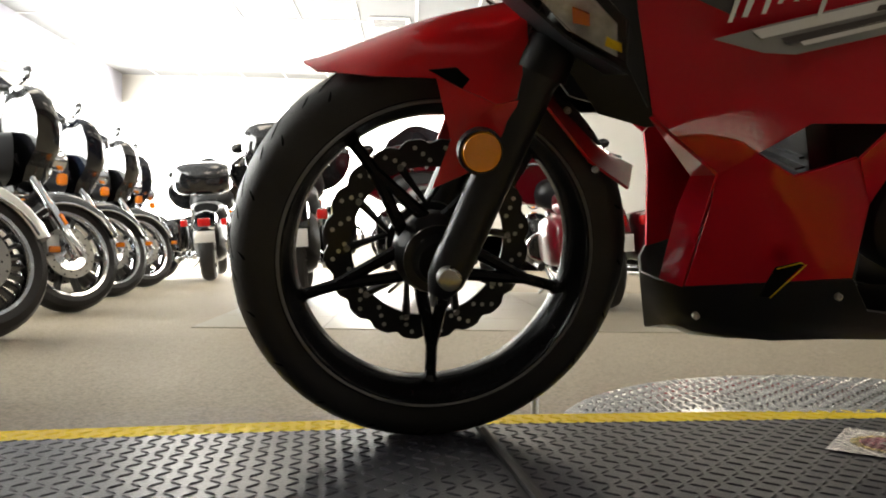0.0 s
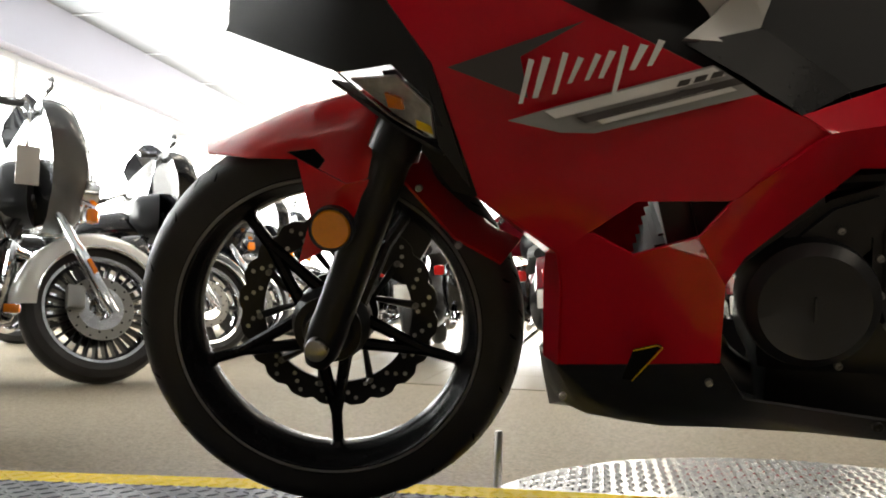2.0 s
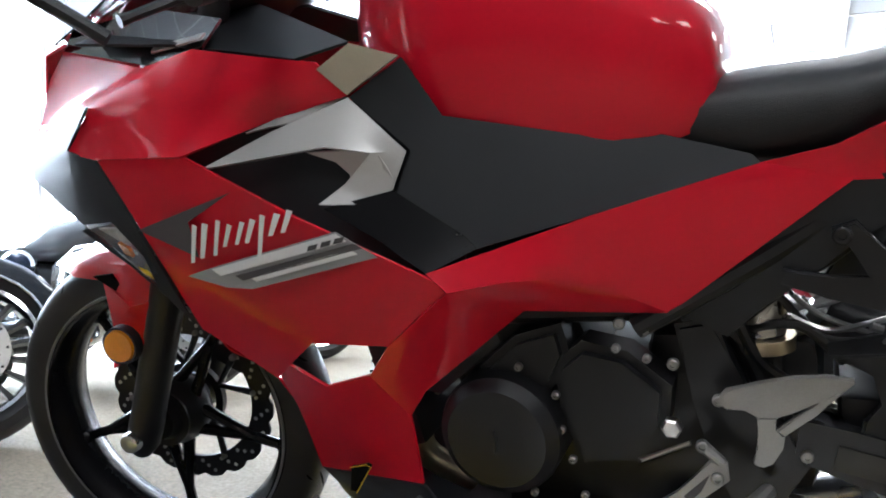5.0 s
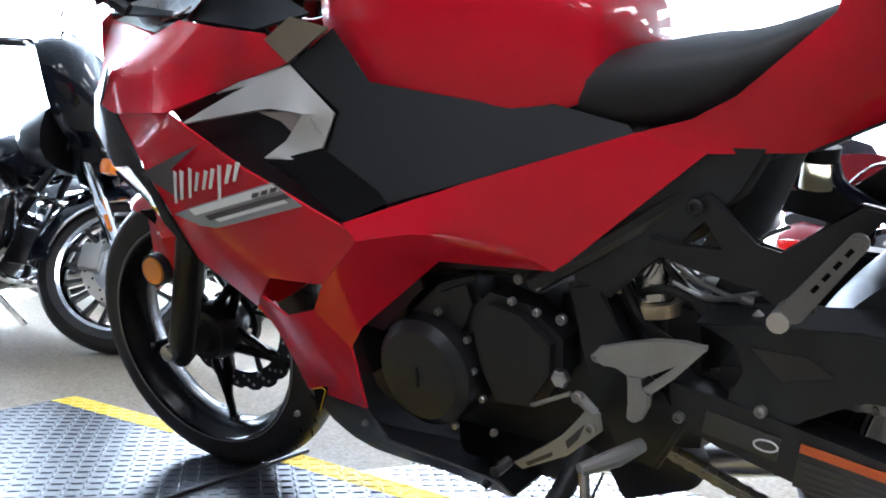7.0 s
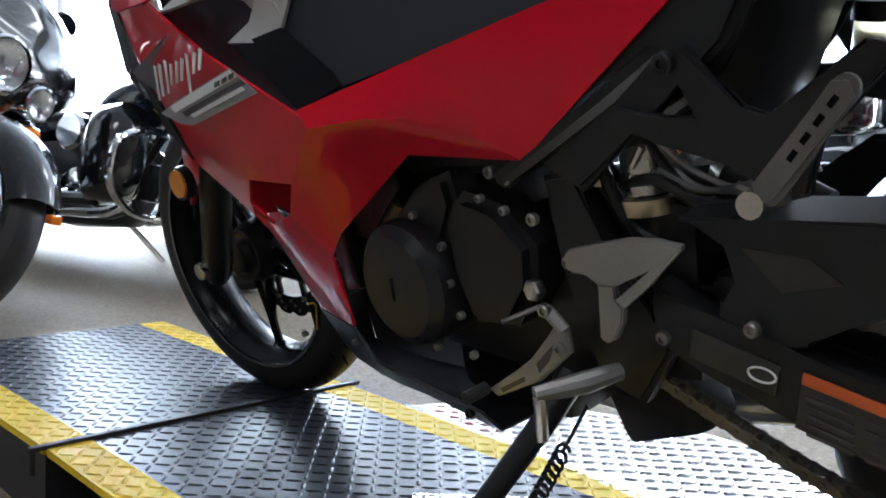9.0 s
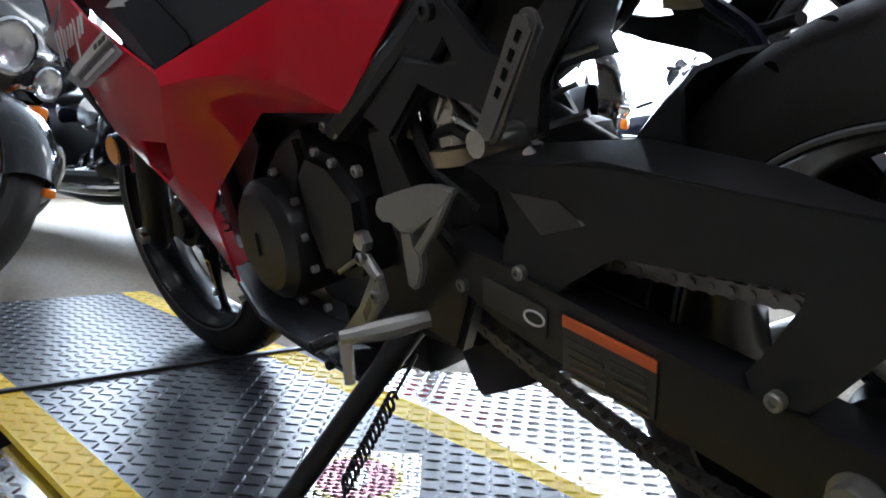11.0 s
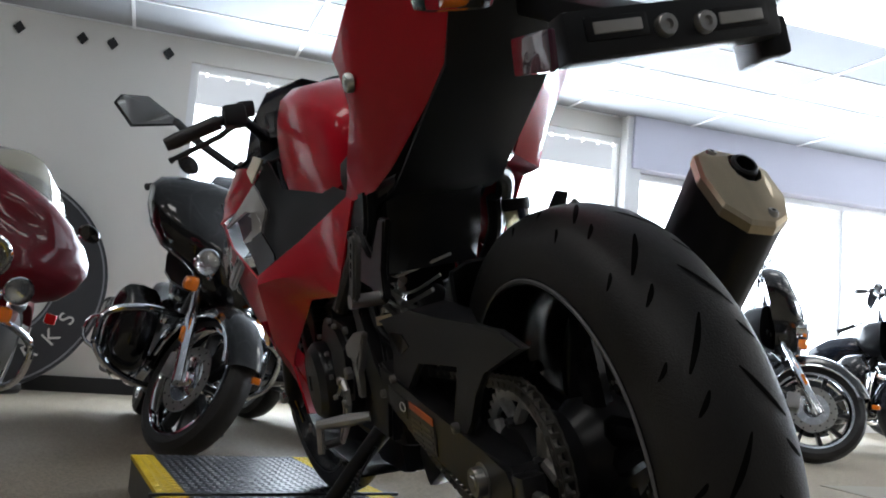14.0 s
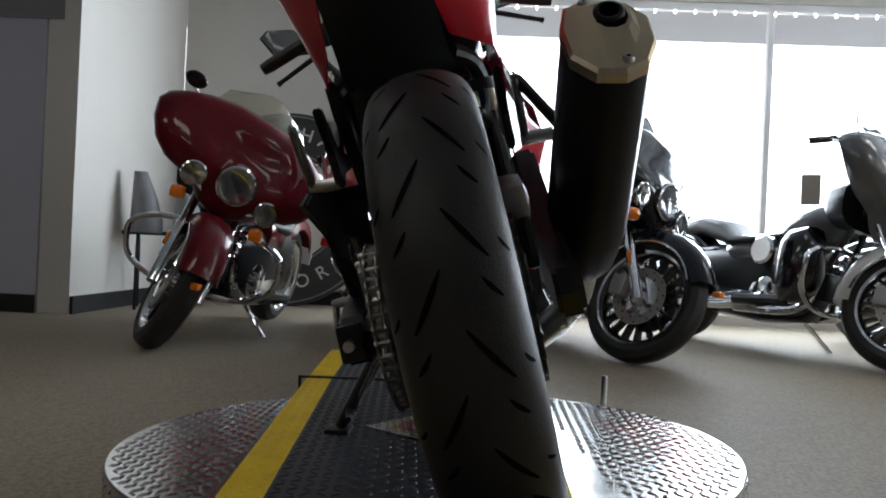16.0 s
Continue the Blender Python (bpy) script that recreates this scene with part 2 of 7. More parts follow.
def add_lathe(bm, profile, m, n=48, closed=False, ends=True):
    """Turns (radius, along) pairs about the local y axis."""
    rows = []
    for i in range(n):
        c, s = math.cos(2 * math.pi * i / n), math.sin(2 * math.pi * i / n)
        rows.append([bm.verts.new(m @ Vector((r * c, y, r * s))) for r, y in profile])
    k = len(profile)
    for i in range(n):
        a, b = rows[i], rows[(i + 1) % n]
        for j in range(k if closed else k - 1):
            q = (j + 1) % k
            bm.faces.new((a[j], b[j], b[q], a[q]))
    if ends and not closed:
        for end in (0, k - 1):
            if profile[end][0] > 1e-4:
                bm.faces.new([row[end] for row in rows])
    return [v for row in rows for v in row]


def add_plate(bm, outline, y0, y1, m=Matrix(), bevel=0.0, inset=0.0):
    """A flat piece with the outline (x, z), from y0 to y1."""
    a = [bm.verts.new(m @ Vector((x, y0, z))) for x, z in outline]
    b = [bm.verts.new(m @ Vector((x, y1, z))) for x, z in outline]
    n = len(outline)
    faces = [bm.faces.new(a), bm.faces.new(b[::-1])]
    for i in range(n):
        faces.append(bm.faces.new((a[i], b[i], b[(i + 1) % n], a[(i + 1) % n])))
    if bevel:
        edges = list(faces[0].edges) + list(faces[1].edges)
        bmesh.ops.bevel(bm, geom=edges, offset=bevel, segments=2, affect="EDGES")
    return a + b


def add_loft(bm, rows, caps=True, closed=True):
    """Skin over rows of points that have the same count."""
    vs = [[bm.verts.new(p) for p in row] for row in rows]
    n = len(rows[0])
    for a, b in zip(vs, vs[1:]):
        for j in range(n if closed else n - 1):
            bm.faces.new((a[j], a[(j + 1) % n], b[(j + 1) % n], b[j]))
    if caps and closed:
        bm.faces.new(vs[0][::-1])
        bm.faces.new(vs[-1])
    return [v for row in vs for v in row]


def oval(cx, cy, cz, ry, rz, n=16, power=2.0, flat=0.0):
    """A rounded section across x."""
    out = []
    for c, s in ring(n):
        y = math.copysign(abs(c) ** (2 / power), c) * ry
        z = math.copysign(abs(s) ** (2 / power), s) * rz
        out.append(Vector((cx, cy + y, cz + (z if z > 0 else z * (1 - flat)))))
    return out


shells = []


def shell(name, verts, faces, mat, parent, label="", thick=0.004, levels=2, sharp=()):
    """A thin moulded panel: the outline and the sharp ridges hold, the rest is rounded."""
    bm = bmesh.new()
    vs = [bm.verts.new(v) for v in verts]
    for f in faces:
        bm.faces.new([vs[i] for i in f])
    bmesh.ops.recalc_face_normals(bm, faces=bm.faces)
    crease = bm.edges.layers.float.new("crease_edge")
    corner = bm.verts.layers.float.new("crease_vert")
    pairs = {tuple(sorted(p)) for p in sharp}
    bm.verts.index_update()
    for e in bm.edges:
        if len(e.link_faces) < 2:
            e[crease] = 1.0
            for v in e.verts:
                v[corner] = 1.0
        elif tuple(sorted(v.index for v in e.verts)) in pairs:
            e[crease] = 0.85
    for f in bm.faces:
        f.smooth = True
    me = bpy.data.meshes.new(name)
    bm.to_mesh(me)
    bm.free()
    me.materials.append(mat)
    ob = new(name, me)
    ob.parent = parent
    if label:
        tagged(ob, label)
    if levels:
        sub = ob.modifiers.new("round", "SUBSURF")
        sub.levels = sub.render_levels = levels
    body = ob.modifiers.new("body", "SOLIDIFY")
    body.thickness, body.offset = thick, -1
    shells.append(ob)
    return ob


def bolt(parent, p, r=0.007, mat=None, out=-1, depth=0.006, hexed=False):
    bm = bmesh.new()
    n = 6 if hexed else 12
    r *= 0.82
    y = out * depth
    prof = [(r, 0.002 * -out), (r, y * 0.75), (r * 0.8, y)] + ([] if hexed else [(r * 0.45, y), (r * 0.4, y * 0.5)])
    add_lathe(bm, prof, Matrix.Translation(p), n)
    return part("bolt", bm, mat or BOLT, parent, angle=25)


# ---- the room ----
def slab(name, size, centre, mat, label="", category="", kind="structure", bevel=0.0):
    bm = bmesh.new()
    add_box(bm, size, Matrix.Translation(centre), bevel)
    return tagged(obj(name, bm, mat, None, label, smooth=False), label, category, kind=kind)


X0, X1, Y0, Y1 = -4.3, 7.0, -7.0, 11.0
slab("floor", (X1 - X0 + 4, Y1 - Y0, 0.1), ((X0 + X1) / 2, (Y0 + Y1) / 2, FLOOR - 0.05), CARPET, "beige low-pile carpet floor", "floor")
slab("ceiling", (X1 - X0 + 4, Y1 - Y0, 0.1), ((X0 + X1) / 2, (Y0 + Y1) / 2, CEIL + 0.05), CEILING, "white suspended tile ceiling", "ceiling")
H = CEIL - FLOOR
slab("wall_front", (0.2, 2.1, H), (X0 - 0.1, -1.45, FLOOR + H / 2), WALL, "warm white wall with black diamonds", "wall")
slab("wall_left", (1.75, 0.2, H), (-3.42, -2.6, FLOOR + H / 2), WALL, "plain warm white side wall", "wall")
slab("wall_side", (0.2, 4.3, H), (-2.64, -4.86, FLOOR + H / 2), WALL_BLUE, "lavender-grey side wall", "wall")
# two unseen walls close the room; their dark colour holds back bounce light
slab("wall_behind", (X1 - X0 + 4, 0.2, H), ((X0 + X1) / 2, Y0 - 0.1, FLOOR + H / 2), WALL_DARK, "unseen rear wall, darkened to cut fill light", "wall")
slab("wall_end", (0.2, Y1 - Y0, H), (X1 + 0.1, (Y0 + Y1) / 2, FLOOR + H / 2), WALL_DARK, "unseen end wall, darkened to cut fill light", "wall")
slab("wall_sill_front", (0.2, 11.4, 0.42), (X0 - 0.1, 5.3, FLOOR + 0.21), WALL, "low white wall below the windows", "wall")
slab("wall_header_near", (0.2, 3.85, CEIL - 2.42), (X0 - 0.1, 1.525, (CEIL + 2.42) / 2), WALL, "white wall above the shop window", "wall")
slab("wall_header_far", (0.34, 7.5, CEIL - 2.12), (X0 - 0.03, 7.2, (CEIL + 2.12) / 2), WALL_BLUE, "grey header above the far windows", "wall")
slab("wall_far_lower", (X1 - X0 + 4, 0.2, 0.5), ((X0 + X1) / 2, Y1 + 0.1, FLOOR + 0.25), WALL, "low white wall of the far shop front", "wall")
slab("wall_far_upper", (X1 - X0 + 4, 0.2, CEIL - 2.2), ((X0 + X1) / 2, Y1 + 0.1, (CEIL + 2.2) / 2), WALL, "white wall above the far shop front", "wall")
slab("wall_far_right", (7.0, 0.2, H), (4.5, Y1 + 0.1, FLOOR + H / 2), WALL, "white far wall", "wall")
slab("baseboard_front", (0.02, 2.08, 0.11), (X0 + 0.012, -1.45, FLOOR + 0.055), BASE, "black rubber baseboard", "baseboard")
slab("baseboard_side", (0.02, 4.3, 0.11), (-2.528, -4.86, FLOOR + 0.055), BASE, "black rubber baseboard", "baseboard")
slab("baseboard_left", (1.7, 0.02, 0.11), (-3.4, -2.488, FLOOR + 0.055), BASE, "black rubber baseboard", "baseboard")
slab("backdrop_front", (0.1, 24.0, 9.0), (-9.0, 6.0, 2.5), DAY, "white overexposed daylight outside the windows", "backdrop")
slab("backdrop_far", (24.0, 0.1, 9.0), (0.0, Y1 + 4.0, 2.5), DAY, "white overexposed daylight beyond the shop front", "backdrop")
slab("trim_stripe", (0.004, 3.2, 0.22), (-2.536, -4.2, 1.78), STRIPE, "wide grey painted stripe", "stripe")

# pale vinyl aisle, tile by tile
aisle = tagged(new("floor_aisle"), "pale vinyl tiles set into the carpet", "tiles", kind="structure")
tile_mesh = None
for i in range(8):
    for j in range(5):
        if tile_mesh is None:
            bm = bmesh.new()
            add_box(bm, (0.606, 0.606, 0.006), Matrix(), 0.0015)
            tile_mesh = bpy.data.meshes.new("tile")
            bm.to_mesh(tile_mesh)
            bm.free()
            tile_mesh.materials.append(TILE)
        t = new("tile", tile_mesh)
        t.parent = aisle
        t.location = (-0.75 + i * 0.61, 3.0 + j * 0.61, FLOOR + 0.001)


def window_unit(number, y0, y1, z0, z1, mullions):
    """A shop window in the wall at x = X0: frame bars, mullions and one pane."""
    w = tagged(new("window_%d" % number), "large shop window in a white metal frame", "window", kind="structure")
    bars = [(y0, (z0 + z1) / 2, 0.06, z1 - z0), (y1, (z0 + z1) / 2, 0.06, z1 - z0)]
    bars += [(m, (z0 + z1) / 2, 0.045, z1 - z0) for m in mullions]
    bars += [((y0 + y1) / 2, z0 + 0.03, y1 - y0, 0.06), ((y0 + y1) / 2, z1 - 0.03, y1 - y0, 0.06)]
    for y, z, sy, sz in bars:
        bm = bmesh.new()
        add_box(bm, (0.08 if sz > sy else 0.076, sy, sz), Matrix.Translation((X0 - 0.06, y, z)), 0.006)
        part("window_frame", bm, FRAME_WHITE, w)
    bm = bmesh.new()
    add_box(bm, (0.03, y1 - y0, 0.03), Matrix.Translation((X0 + 0.03, (y0 + y1) / 2, z0 - 0.012)), 0.004)
    part("window_sill", bm, FRAME_WHITE, w)
    return w


window_unit(1, -0.37, 3.4, 0.29, 2.42, [0.9, 2.2])
window_unit(2, 3.56, 7.2, 0.29, 2.12, [4.8, 6.0])
window_unit(3, 7.26, 10.9, 0.29, 2.12, [8.5, 9.7])
slab("wall_post", (0.26, 0.15, CEIL - FLOOR - 0.42), (X0 - 0.02, 3.47, FLOOR + 0.42 + (CEIL - FLOOR - 0.42) / 2), FRAME_WHITE, "white post between shop windows", "post")

# ceiling grid and light panels
grid = bmesh.new()
for i in range(-3, 17):
    add_box(grid, (0.024, Y1 - Y0, 0.008), Matrix.Translation((-3.05 + 0.61 * i, (Y0 + Y1) / 2, CEIL - 0.0045)))
for j in range(-7, 9):
    add_box(grid, (X1 - X0, 0.024, 0.008), Matrix.Translation(((X0 + X1) / 2, 1.6 + 1.22 * j, CEIL - 0.006)))
tagged(obj("ceiling_grid", grid, GRID, None, smooth=False), "white metal ceiling grid", "ceiling grid", kind="structure")


def ceiling_light(x, y):
    light = thing("ceiling_light", Matrix.Translation((x, y, CEIL)), "lit fluorescent panel in the tile ceiling", "ceiling light", "ceiling lights")
    bm = bmesh.new()
    add_box(bm, (0.6, 1.2, 0.012), Matrix.Translation((0, 0, -0.012)), 0.003)
    part("frame", bm, GRID, light)
    bm = bmesh.new()
    add_box(bm, (0.54, 1.14, 0.008), Matrix.Translation((0, 0, -0.0205)), 0.002)
    part("diffuser", bm, PANEL_LIGHT, light, "glowing milky diffuser")
    return light


first_light = ceiling_light(-1.525, 3.43)
# only the far panels are in view; the near ones are added as fill
for x in (-1.525, 0.915, 3.355):
    for y in (-1.45, -4.0, 0.99, 3.43, 5.87, 8.31):
        if (x, y) not in ((-1.525, 3.43), (0.915, 0.99), (3.355, 0.99)) and not (x < 0 and y < 2):
            copy_thing(first_light, Matrix.Translation((x, y, CEIL)))

# black diamonds along the top of the front wall
DIAMONDS = (-0.575, -0.976, -1.185, -1.61, -1.84, -2.256)
for y in DIAMONDS:
    bm = bmesh.new()
    add_plate(bm, [(0.0, -0.05), (0.042, 0.0), (0.0, 0.05), (-0.042, 0.0)], 0.0, 0.006, Matrix.Translation((X0 + 0.008, y, 2.45)) @ pose(0, 0, 0, 0, 0, 90))
    tagged(obj("diamond_ornament", bm, BASE, None, smooth=False), "black diamond-shaped wall ornament", "ornament", "diamonds on the wall")


# ---- turntable and ramp ----
DECK = Matrix.Translation((0.085, -0.15, 0)) @ pose(0, 0, 0, 0, 0, 5.5)


def add_lugs(bm, inside, m, u0, u1, v0, v1, pitch=0.0235, length=0.0125, width=0.0032, height=0.0016):
    """Raised tread lugs, turned alternately, on a plate."""
    rows = int((v1 - v0) / pitch) + 1
    cols = int((u1 - u0) / pitch) + 1
    verts, faces = [], []
    for j in range(rows):
        for i in range(cols):
            u, v = u0 + (i + 0.5) * pitch, v0 + (j + 0.5) * pitch
            if not inside(u, v):
                continue
            a = radians(45 if (i + j) % 2 else -45)
            c, s = math.cos(a), math.sin(a)
            base = len(verts)
            for x, y, z in ((-length, 0, 0), (-length * 0.4, -width, 0), (length * 0.4, -width, 0), (length, 0, 0), (length * 0.4, width, 0),
                            (-length * 0.4, width, 0), (-length * 0.6, 0, height), (length * 0.6, 0, height)):
                verts.append(m @ Vector((u + x * c - y * s, v + x * s + y * c, z)))
            for f in ((0, 1, 6), (1, 2, 7, 6), (2, 3, 7), (3, 4, 7), (4, 5, 6, 7), (5, 0, 6)):
                faces.append([base + k for k in f])
    vs = [bm.verts.new(v) for v in verts]
    for f in faces:
        bm.faces.new([vs[k] for k in f])


DISC_X, DISC_Y, DISC_R, DISC_Z = 0.775, -0.05, 0.607, -0.008
turntable = thing("turntable", pose(DISC_X, DISC_Y, FLOOR, 1.8), "round aluminium diamond-plate display turntable on the carpet", "turntable")
bm = bmesh.new()
add_lathe(bm, [(DISC_R - 0.003, 0.0), (DISC_R, 0.004), (DISC_R, DISC_Z - FLOOR - 0.003), (DISC_R - 0.003, DISC_Z - FLOOR)], pose(0, 0, 0, 90, 0, 0), 96)
part("drum", bm, DIAMOND, turntable, angle=25)
bm = bmesh.new()
into = DECK.inverted()


def beside_deck(u, v):
    q = into @ Vector((DISC_X + u, DISC_Y + v, 0))
    return math.hypot(u, v) < DISC_R - 0.012 and not (-0.315 < q.y < 0.33 and q.x > -0.02)


add_lugs(bm, beside_deck, Matrix.Translation((0, 0, DISC_Z - FLOOR)), -DISC_R, DISC_R, -DISC_R, DISC_R, pitch=0.0205, length=0.0115, width=0.0034, height=0.0027)
for k in range(180):
    for j in range(5):
        a, z = 2 * math.pi * k / 180, 0.014 + j * 0.022
        m = pose(0, 0, 0, 0, 0, math.degrees(a)) @ Matrix.Translation((DISC_R, 0, z)) @ pose(0, 0, 0, 0, 90, 0) @ pose(0, 0, 0, 0, 0, 45 if (k + j) % 2 else -45)
        add_lugs(bm, lambda u, v: True, m @ Matrix.Translation((-0.01, -0.01, 0)), 0, 0.019, 0, 0.019, pitch=0.02, length=0.0105, width=0.003, height=0.0014)
tagged(part("tread_relief", bm, DIAMOND, turntable, smooth=False), "raised diamond tread", kind="stuff")

V0, V1, YEL = -0.296, 0.309, 0.07
REAR = 1.75


ramp = thing("loading_ramp", DECK, "black diamond-tread ramp with yellow edges over the turntable", "ramp")


def deck_section(u0, u1, z0, z1, bottom, label):
    """A tread plate from u0 to u1 whose top runs from z0 to z1, with yellow edges."""
    tilt = math.atan2(z1 - z0, u1 - u0)
    m = Matrix.Translation((u0, 0, z0)) @ pose(0, 0, 0, 0, -math.degrees(tilt), 0)
    length = math.hypot(u1 - u0, z1 - z0)
    for nm, v0, v1, mat in (("black_tread", V0 + YEL, V1 - YEL, DECK_BLACK), ("yellow_edge", V0, V0 + YEL, YELLOW), ("yellow_edge", V1 - YEL, V1, YELLOW)):
        bm = bmesh.new()
        add_plate(bm, [(u0, z0), (u1, z1), (u1, max(bottom, z1 - 0.012) if mat is YELLOW else bottom), (u0, max(bottom, z0 - 0.012) if mat is YELLOW else bottom)], v0, v1)
        add_lugs(bm, lambda u, v: True, m, 0.004, length - 0.01, v0 + 0.001, v1 - 0.001)
        if mat is YELLOW and bottom < -0.1:
            skirt = bmesh.new()
            add_plate(skirt, [(u0 + 0.004, z0 - 0.0125), (u1, z1 - 0.0125), (u1, bottom), (u0 + 0.004, bottom)], v0 + 0.003, v1 - 0.003)
            part("side_skirt", skirt, DECK_BLACK, ramp, "black side of the ramp", smooth=False)
        part(nm, bm, mat, ramp, label if mat is DECK_BLACK else "worn yellow painted edge", smooth=False)


deck_section(-0.765, -0.006, -0.016, -0.001, FLOOR, "black diamond-tread approach ramp with yellow painted edges")
deck_section(0.006, REAR, 0.0, 0.0, -0.0115, "black diamond-tread deck plate with yellow painted edges")
bm = bmesh.new()
add_box(bm, (REAR - 1.3, 0.56, 0.115), Matrix.Translation(((REAR + 1.32) / 2, 0, -0.0705)), 0.003)
part("deck_support", bm, BLACK_METAL, ramp, "black steel support box", smooth=False)
seam = bmesh.new()
add_box(seam, (0.012, V1 - V0 + 0.05, 0.008), Matrix.Translation((0, (V0 + V1) / 2, 0.002)), 0.002)
add_box(seam, (0.012, 0.008, 0.04), Matrix.Translation((0, V0 - 0.02, -0.018)), 0.002)
part("hinge_strip", seam, RUBBER, ramp, "black rubber strip across the joint")

# ---- the red sport motorcycle, leaning on its side stand ----
LEAN = 15.5
bike = thing("sport_motorcycle", pose(0, 0.057, 0.0, LEAN, 0, 0), "red sport motorcycle with black trim leaning on its side stand", "motorcycle")


def yc(x):
    return 0.04 * x


def fair(verts, amount):
    """Draws the sideways depth of a panel towards one smooth curved sheet."""
    p = np.array(verts)
    basis = np.stack([np.ones(len(p)), p[:, 0], p[:, 2], p[:, 0] ** 2, p[:, 0] * p[:, 2], p[:, 2] ** 2], 1)
    sheet = basis @ np.linalg.lstsq(basis, p[:, 1], rcond=1e-6)[0]
    return [(x, y + amount * (s - y), z) for (x, y, z), s in zip(verts, sheet)]


def both(name, verts, faces, mat, label="", thick=0.004, levels=2, sharp=(), smooth=0.0, middle=None):
    """A panel on the left side and its twin on the right side."""
    verts = fair(verts, smooth) if smooth else verts
    shell(name, verts, faces, mat, bike, label, thick, levels, sharp)
    twin = [(x, 2 * (yc(x) if middle is None else middle[0] if y < -0.09 else middle[1]) - y, z) for x, y, z in verts]
    shell(name, twin, [f[::-1] for f in faces], mat, bike, label, thick, levels, sharp)


# main side fairing
both("side_fairing", [(0.13, -0.212, 0.75), (0.29, -0.245, 0.753), (0.44, -0.235, 0.68), (0.588, -0.217, 0.607), (0.62, -0.229, 0.59),
                      (0.525, -0.205, 0.514), (0.42, -0.205, 0.512), (0.368, -0.193, 0.471), (0.332, -0.168, 0.442), (0.236, -0.188, 0.514),
                      (0.19, -0.228, 0.667), (0.31, -0.25, 0.66), (0.46, -0.236, 0.6), (0.33, -0.225, 0.56)],
     [(0, 1, 11, 10), (1, 2, 12, 11), (2, 3, 4, 12), (4, 5, 6, 12), (11, 12, 6, 13), (13, 6, 7), (10, 11, 13, 9), (9, 13, 7, 8)],
     RED, "gloss red side fairing with a pale logo", smooth=0.9)
both("lower_fairing", [(0.332, -0.168, 0.442), (0.368, -0.19, 0.471), (0.419, -0.18, 0.444), (0.491, -0.195, 0.469), (0.527, -0.172, 0.407), (0.528, -0.157, 0.306), (0.332, -0.09, 0.268), (0.336, -0.135, 0.39), (0.43, -0.168, 0.36)],
     [(0, 1, 2, 7), (7, 2, 8, 6), (2, 3, 4, 8), (8, 4, 5, 6)], RED, "red lower fairing", levels=1, smooth=0.95)
both("duct_shroud", [(0.48, -0.12, 0.55), (0.62, -0.14, 0.6), (0.64, -0.13, 0.5), (0.55, -0.12, 0.42), (0.5, -0.11, 0.42)], [(0, 1, 2, 3, 4)], BLACK_PLASTIC, "black shroud beside the radiator", levels=0)
shell("fairing_lip", [(0.332, -0.165, 0.442), (0.336, -0.132, 0.39), (0.332, -0.087, 0.268), (0.316, -0.12, 0.432), (0.312, -0.09, 0.38), (0.31, -0.05, 0.268), (0.236, -0.185, 0.514), (0.29, -0.13, 0.49)],
      [(0, 3, 4, 1), (1, 4, 5, 2), (6, 7, 3, 0)], RED, bike, "red inner return of the fairing", levels=0)
both("frame_cover", [(0.589, -0.219, 0.609), (0.617, -0.228, 0.59), (0.525, -0.208, 0.514), (0.491, -0.199, 0.469), (0.527, -0.171, 0.407), (0.548, -0.165, 0.44),
                     (0.674, -0.136, 0.542), (0.84, -0.121, 0.542), (1.024, -0.112, 0.691), (0.935, -0.098, 0.707), (0.75, -0.152, 0.657), (0.735, -0.166, 0.605), (0.578, -0.197, 0.52)],
     [(0, 1, 11, 10), (1, 6, 7, 11), (10, 11, 7), (10, 7, 8, 9), (1, 2, 12), (1, 12, 6), (2, 3, 12), (3, 4, 5, 12), (12, 5, 6)],
     RED, "red frame cover with a folded leg behind the duct", levels=1, sharp=((1, 12), (3, 12), (1, 11), (11, 7)))
both("upper_cowl", [(-0.088, -0.108, 0.774), (-0.055, -0.098, 0.855), (-0.016, -0.1, 0.892), (0.185, -0.166, 0.86), (0.289, -0.19, 0.877), (0.379, -0.195, 0.862), (0.459, -0.189, 0.849),
                    (0.498, -0.183, 0.81), (0.382, -0.19, 0.783), (0.29, -0.245, 0.753), (0.13, -0.221, 0.75), (0.07, -0.206, 0.758), (0.128, -0.21, 0.816), (0.235, -0.222, 0.818), (0.36, -0.208, 0.824)],
     [(0, 1, 2, 3), (0, 3, 12), (3, 4, 13, 12), (4, 5, 14, 13), (5, 6, 7, 14), (14, 7, 8), (13, 14, 8, 9), (12, 13, 9, 10), (12, 10, 11)], RED, "red upper cowl with a raised shoulder", sharp=((12, 13), (13, 14), (3, 12)))
both("nose_cowl", [(-0.094, -0.128, 0.712), (0.134, -0.222, 0.818), (0.072, -0.208, 0.762), (0.13, -0.219, 0.748), (0.19, -0.232, 0.667),
                   (0.228, -0.197, 0.524), (0.194, -0.213, 0.575), (0.073, -0.206, 0.66), (0.142, -0.223, 0.668), (0.19, -0.225, 0.622), (-0.092, -0.116, 0.77)],
     [(0, 10, 1, 2), (0, 2, 7), (2, 3, 8, 7), (3, 4, 9, 8), (4, 5, 6, 9)], GREY_PLASTIC, "matt black arrow-shaped cowl", levels=1, sharp=((0, 2), (2, 7), (3, 8)))
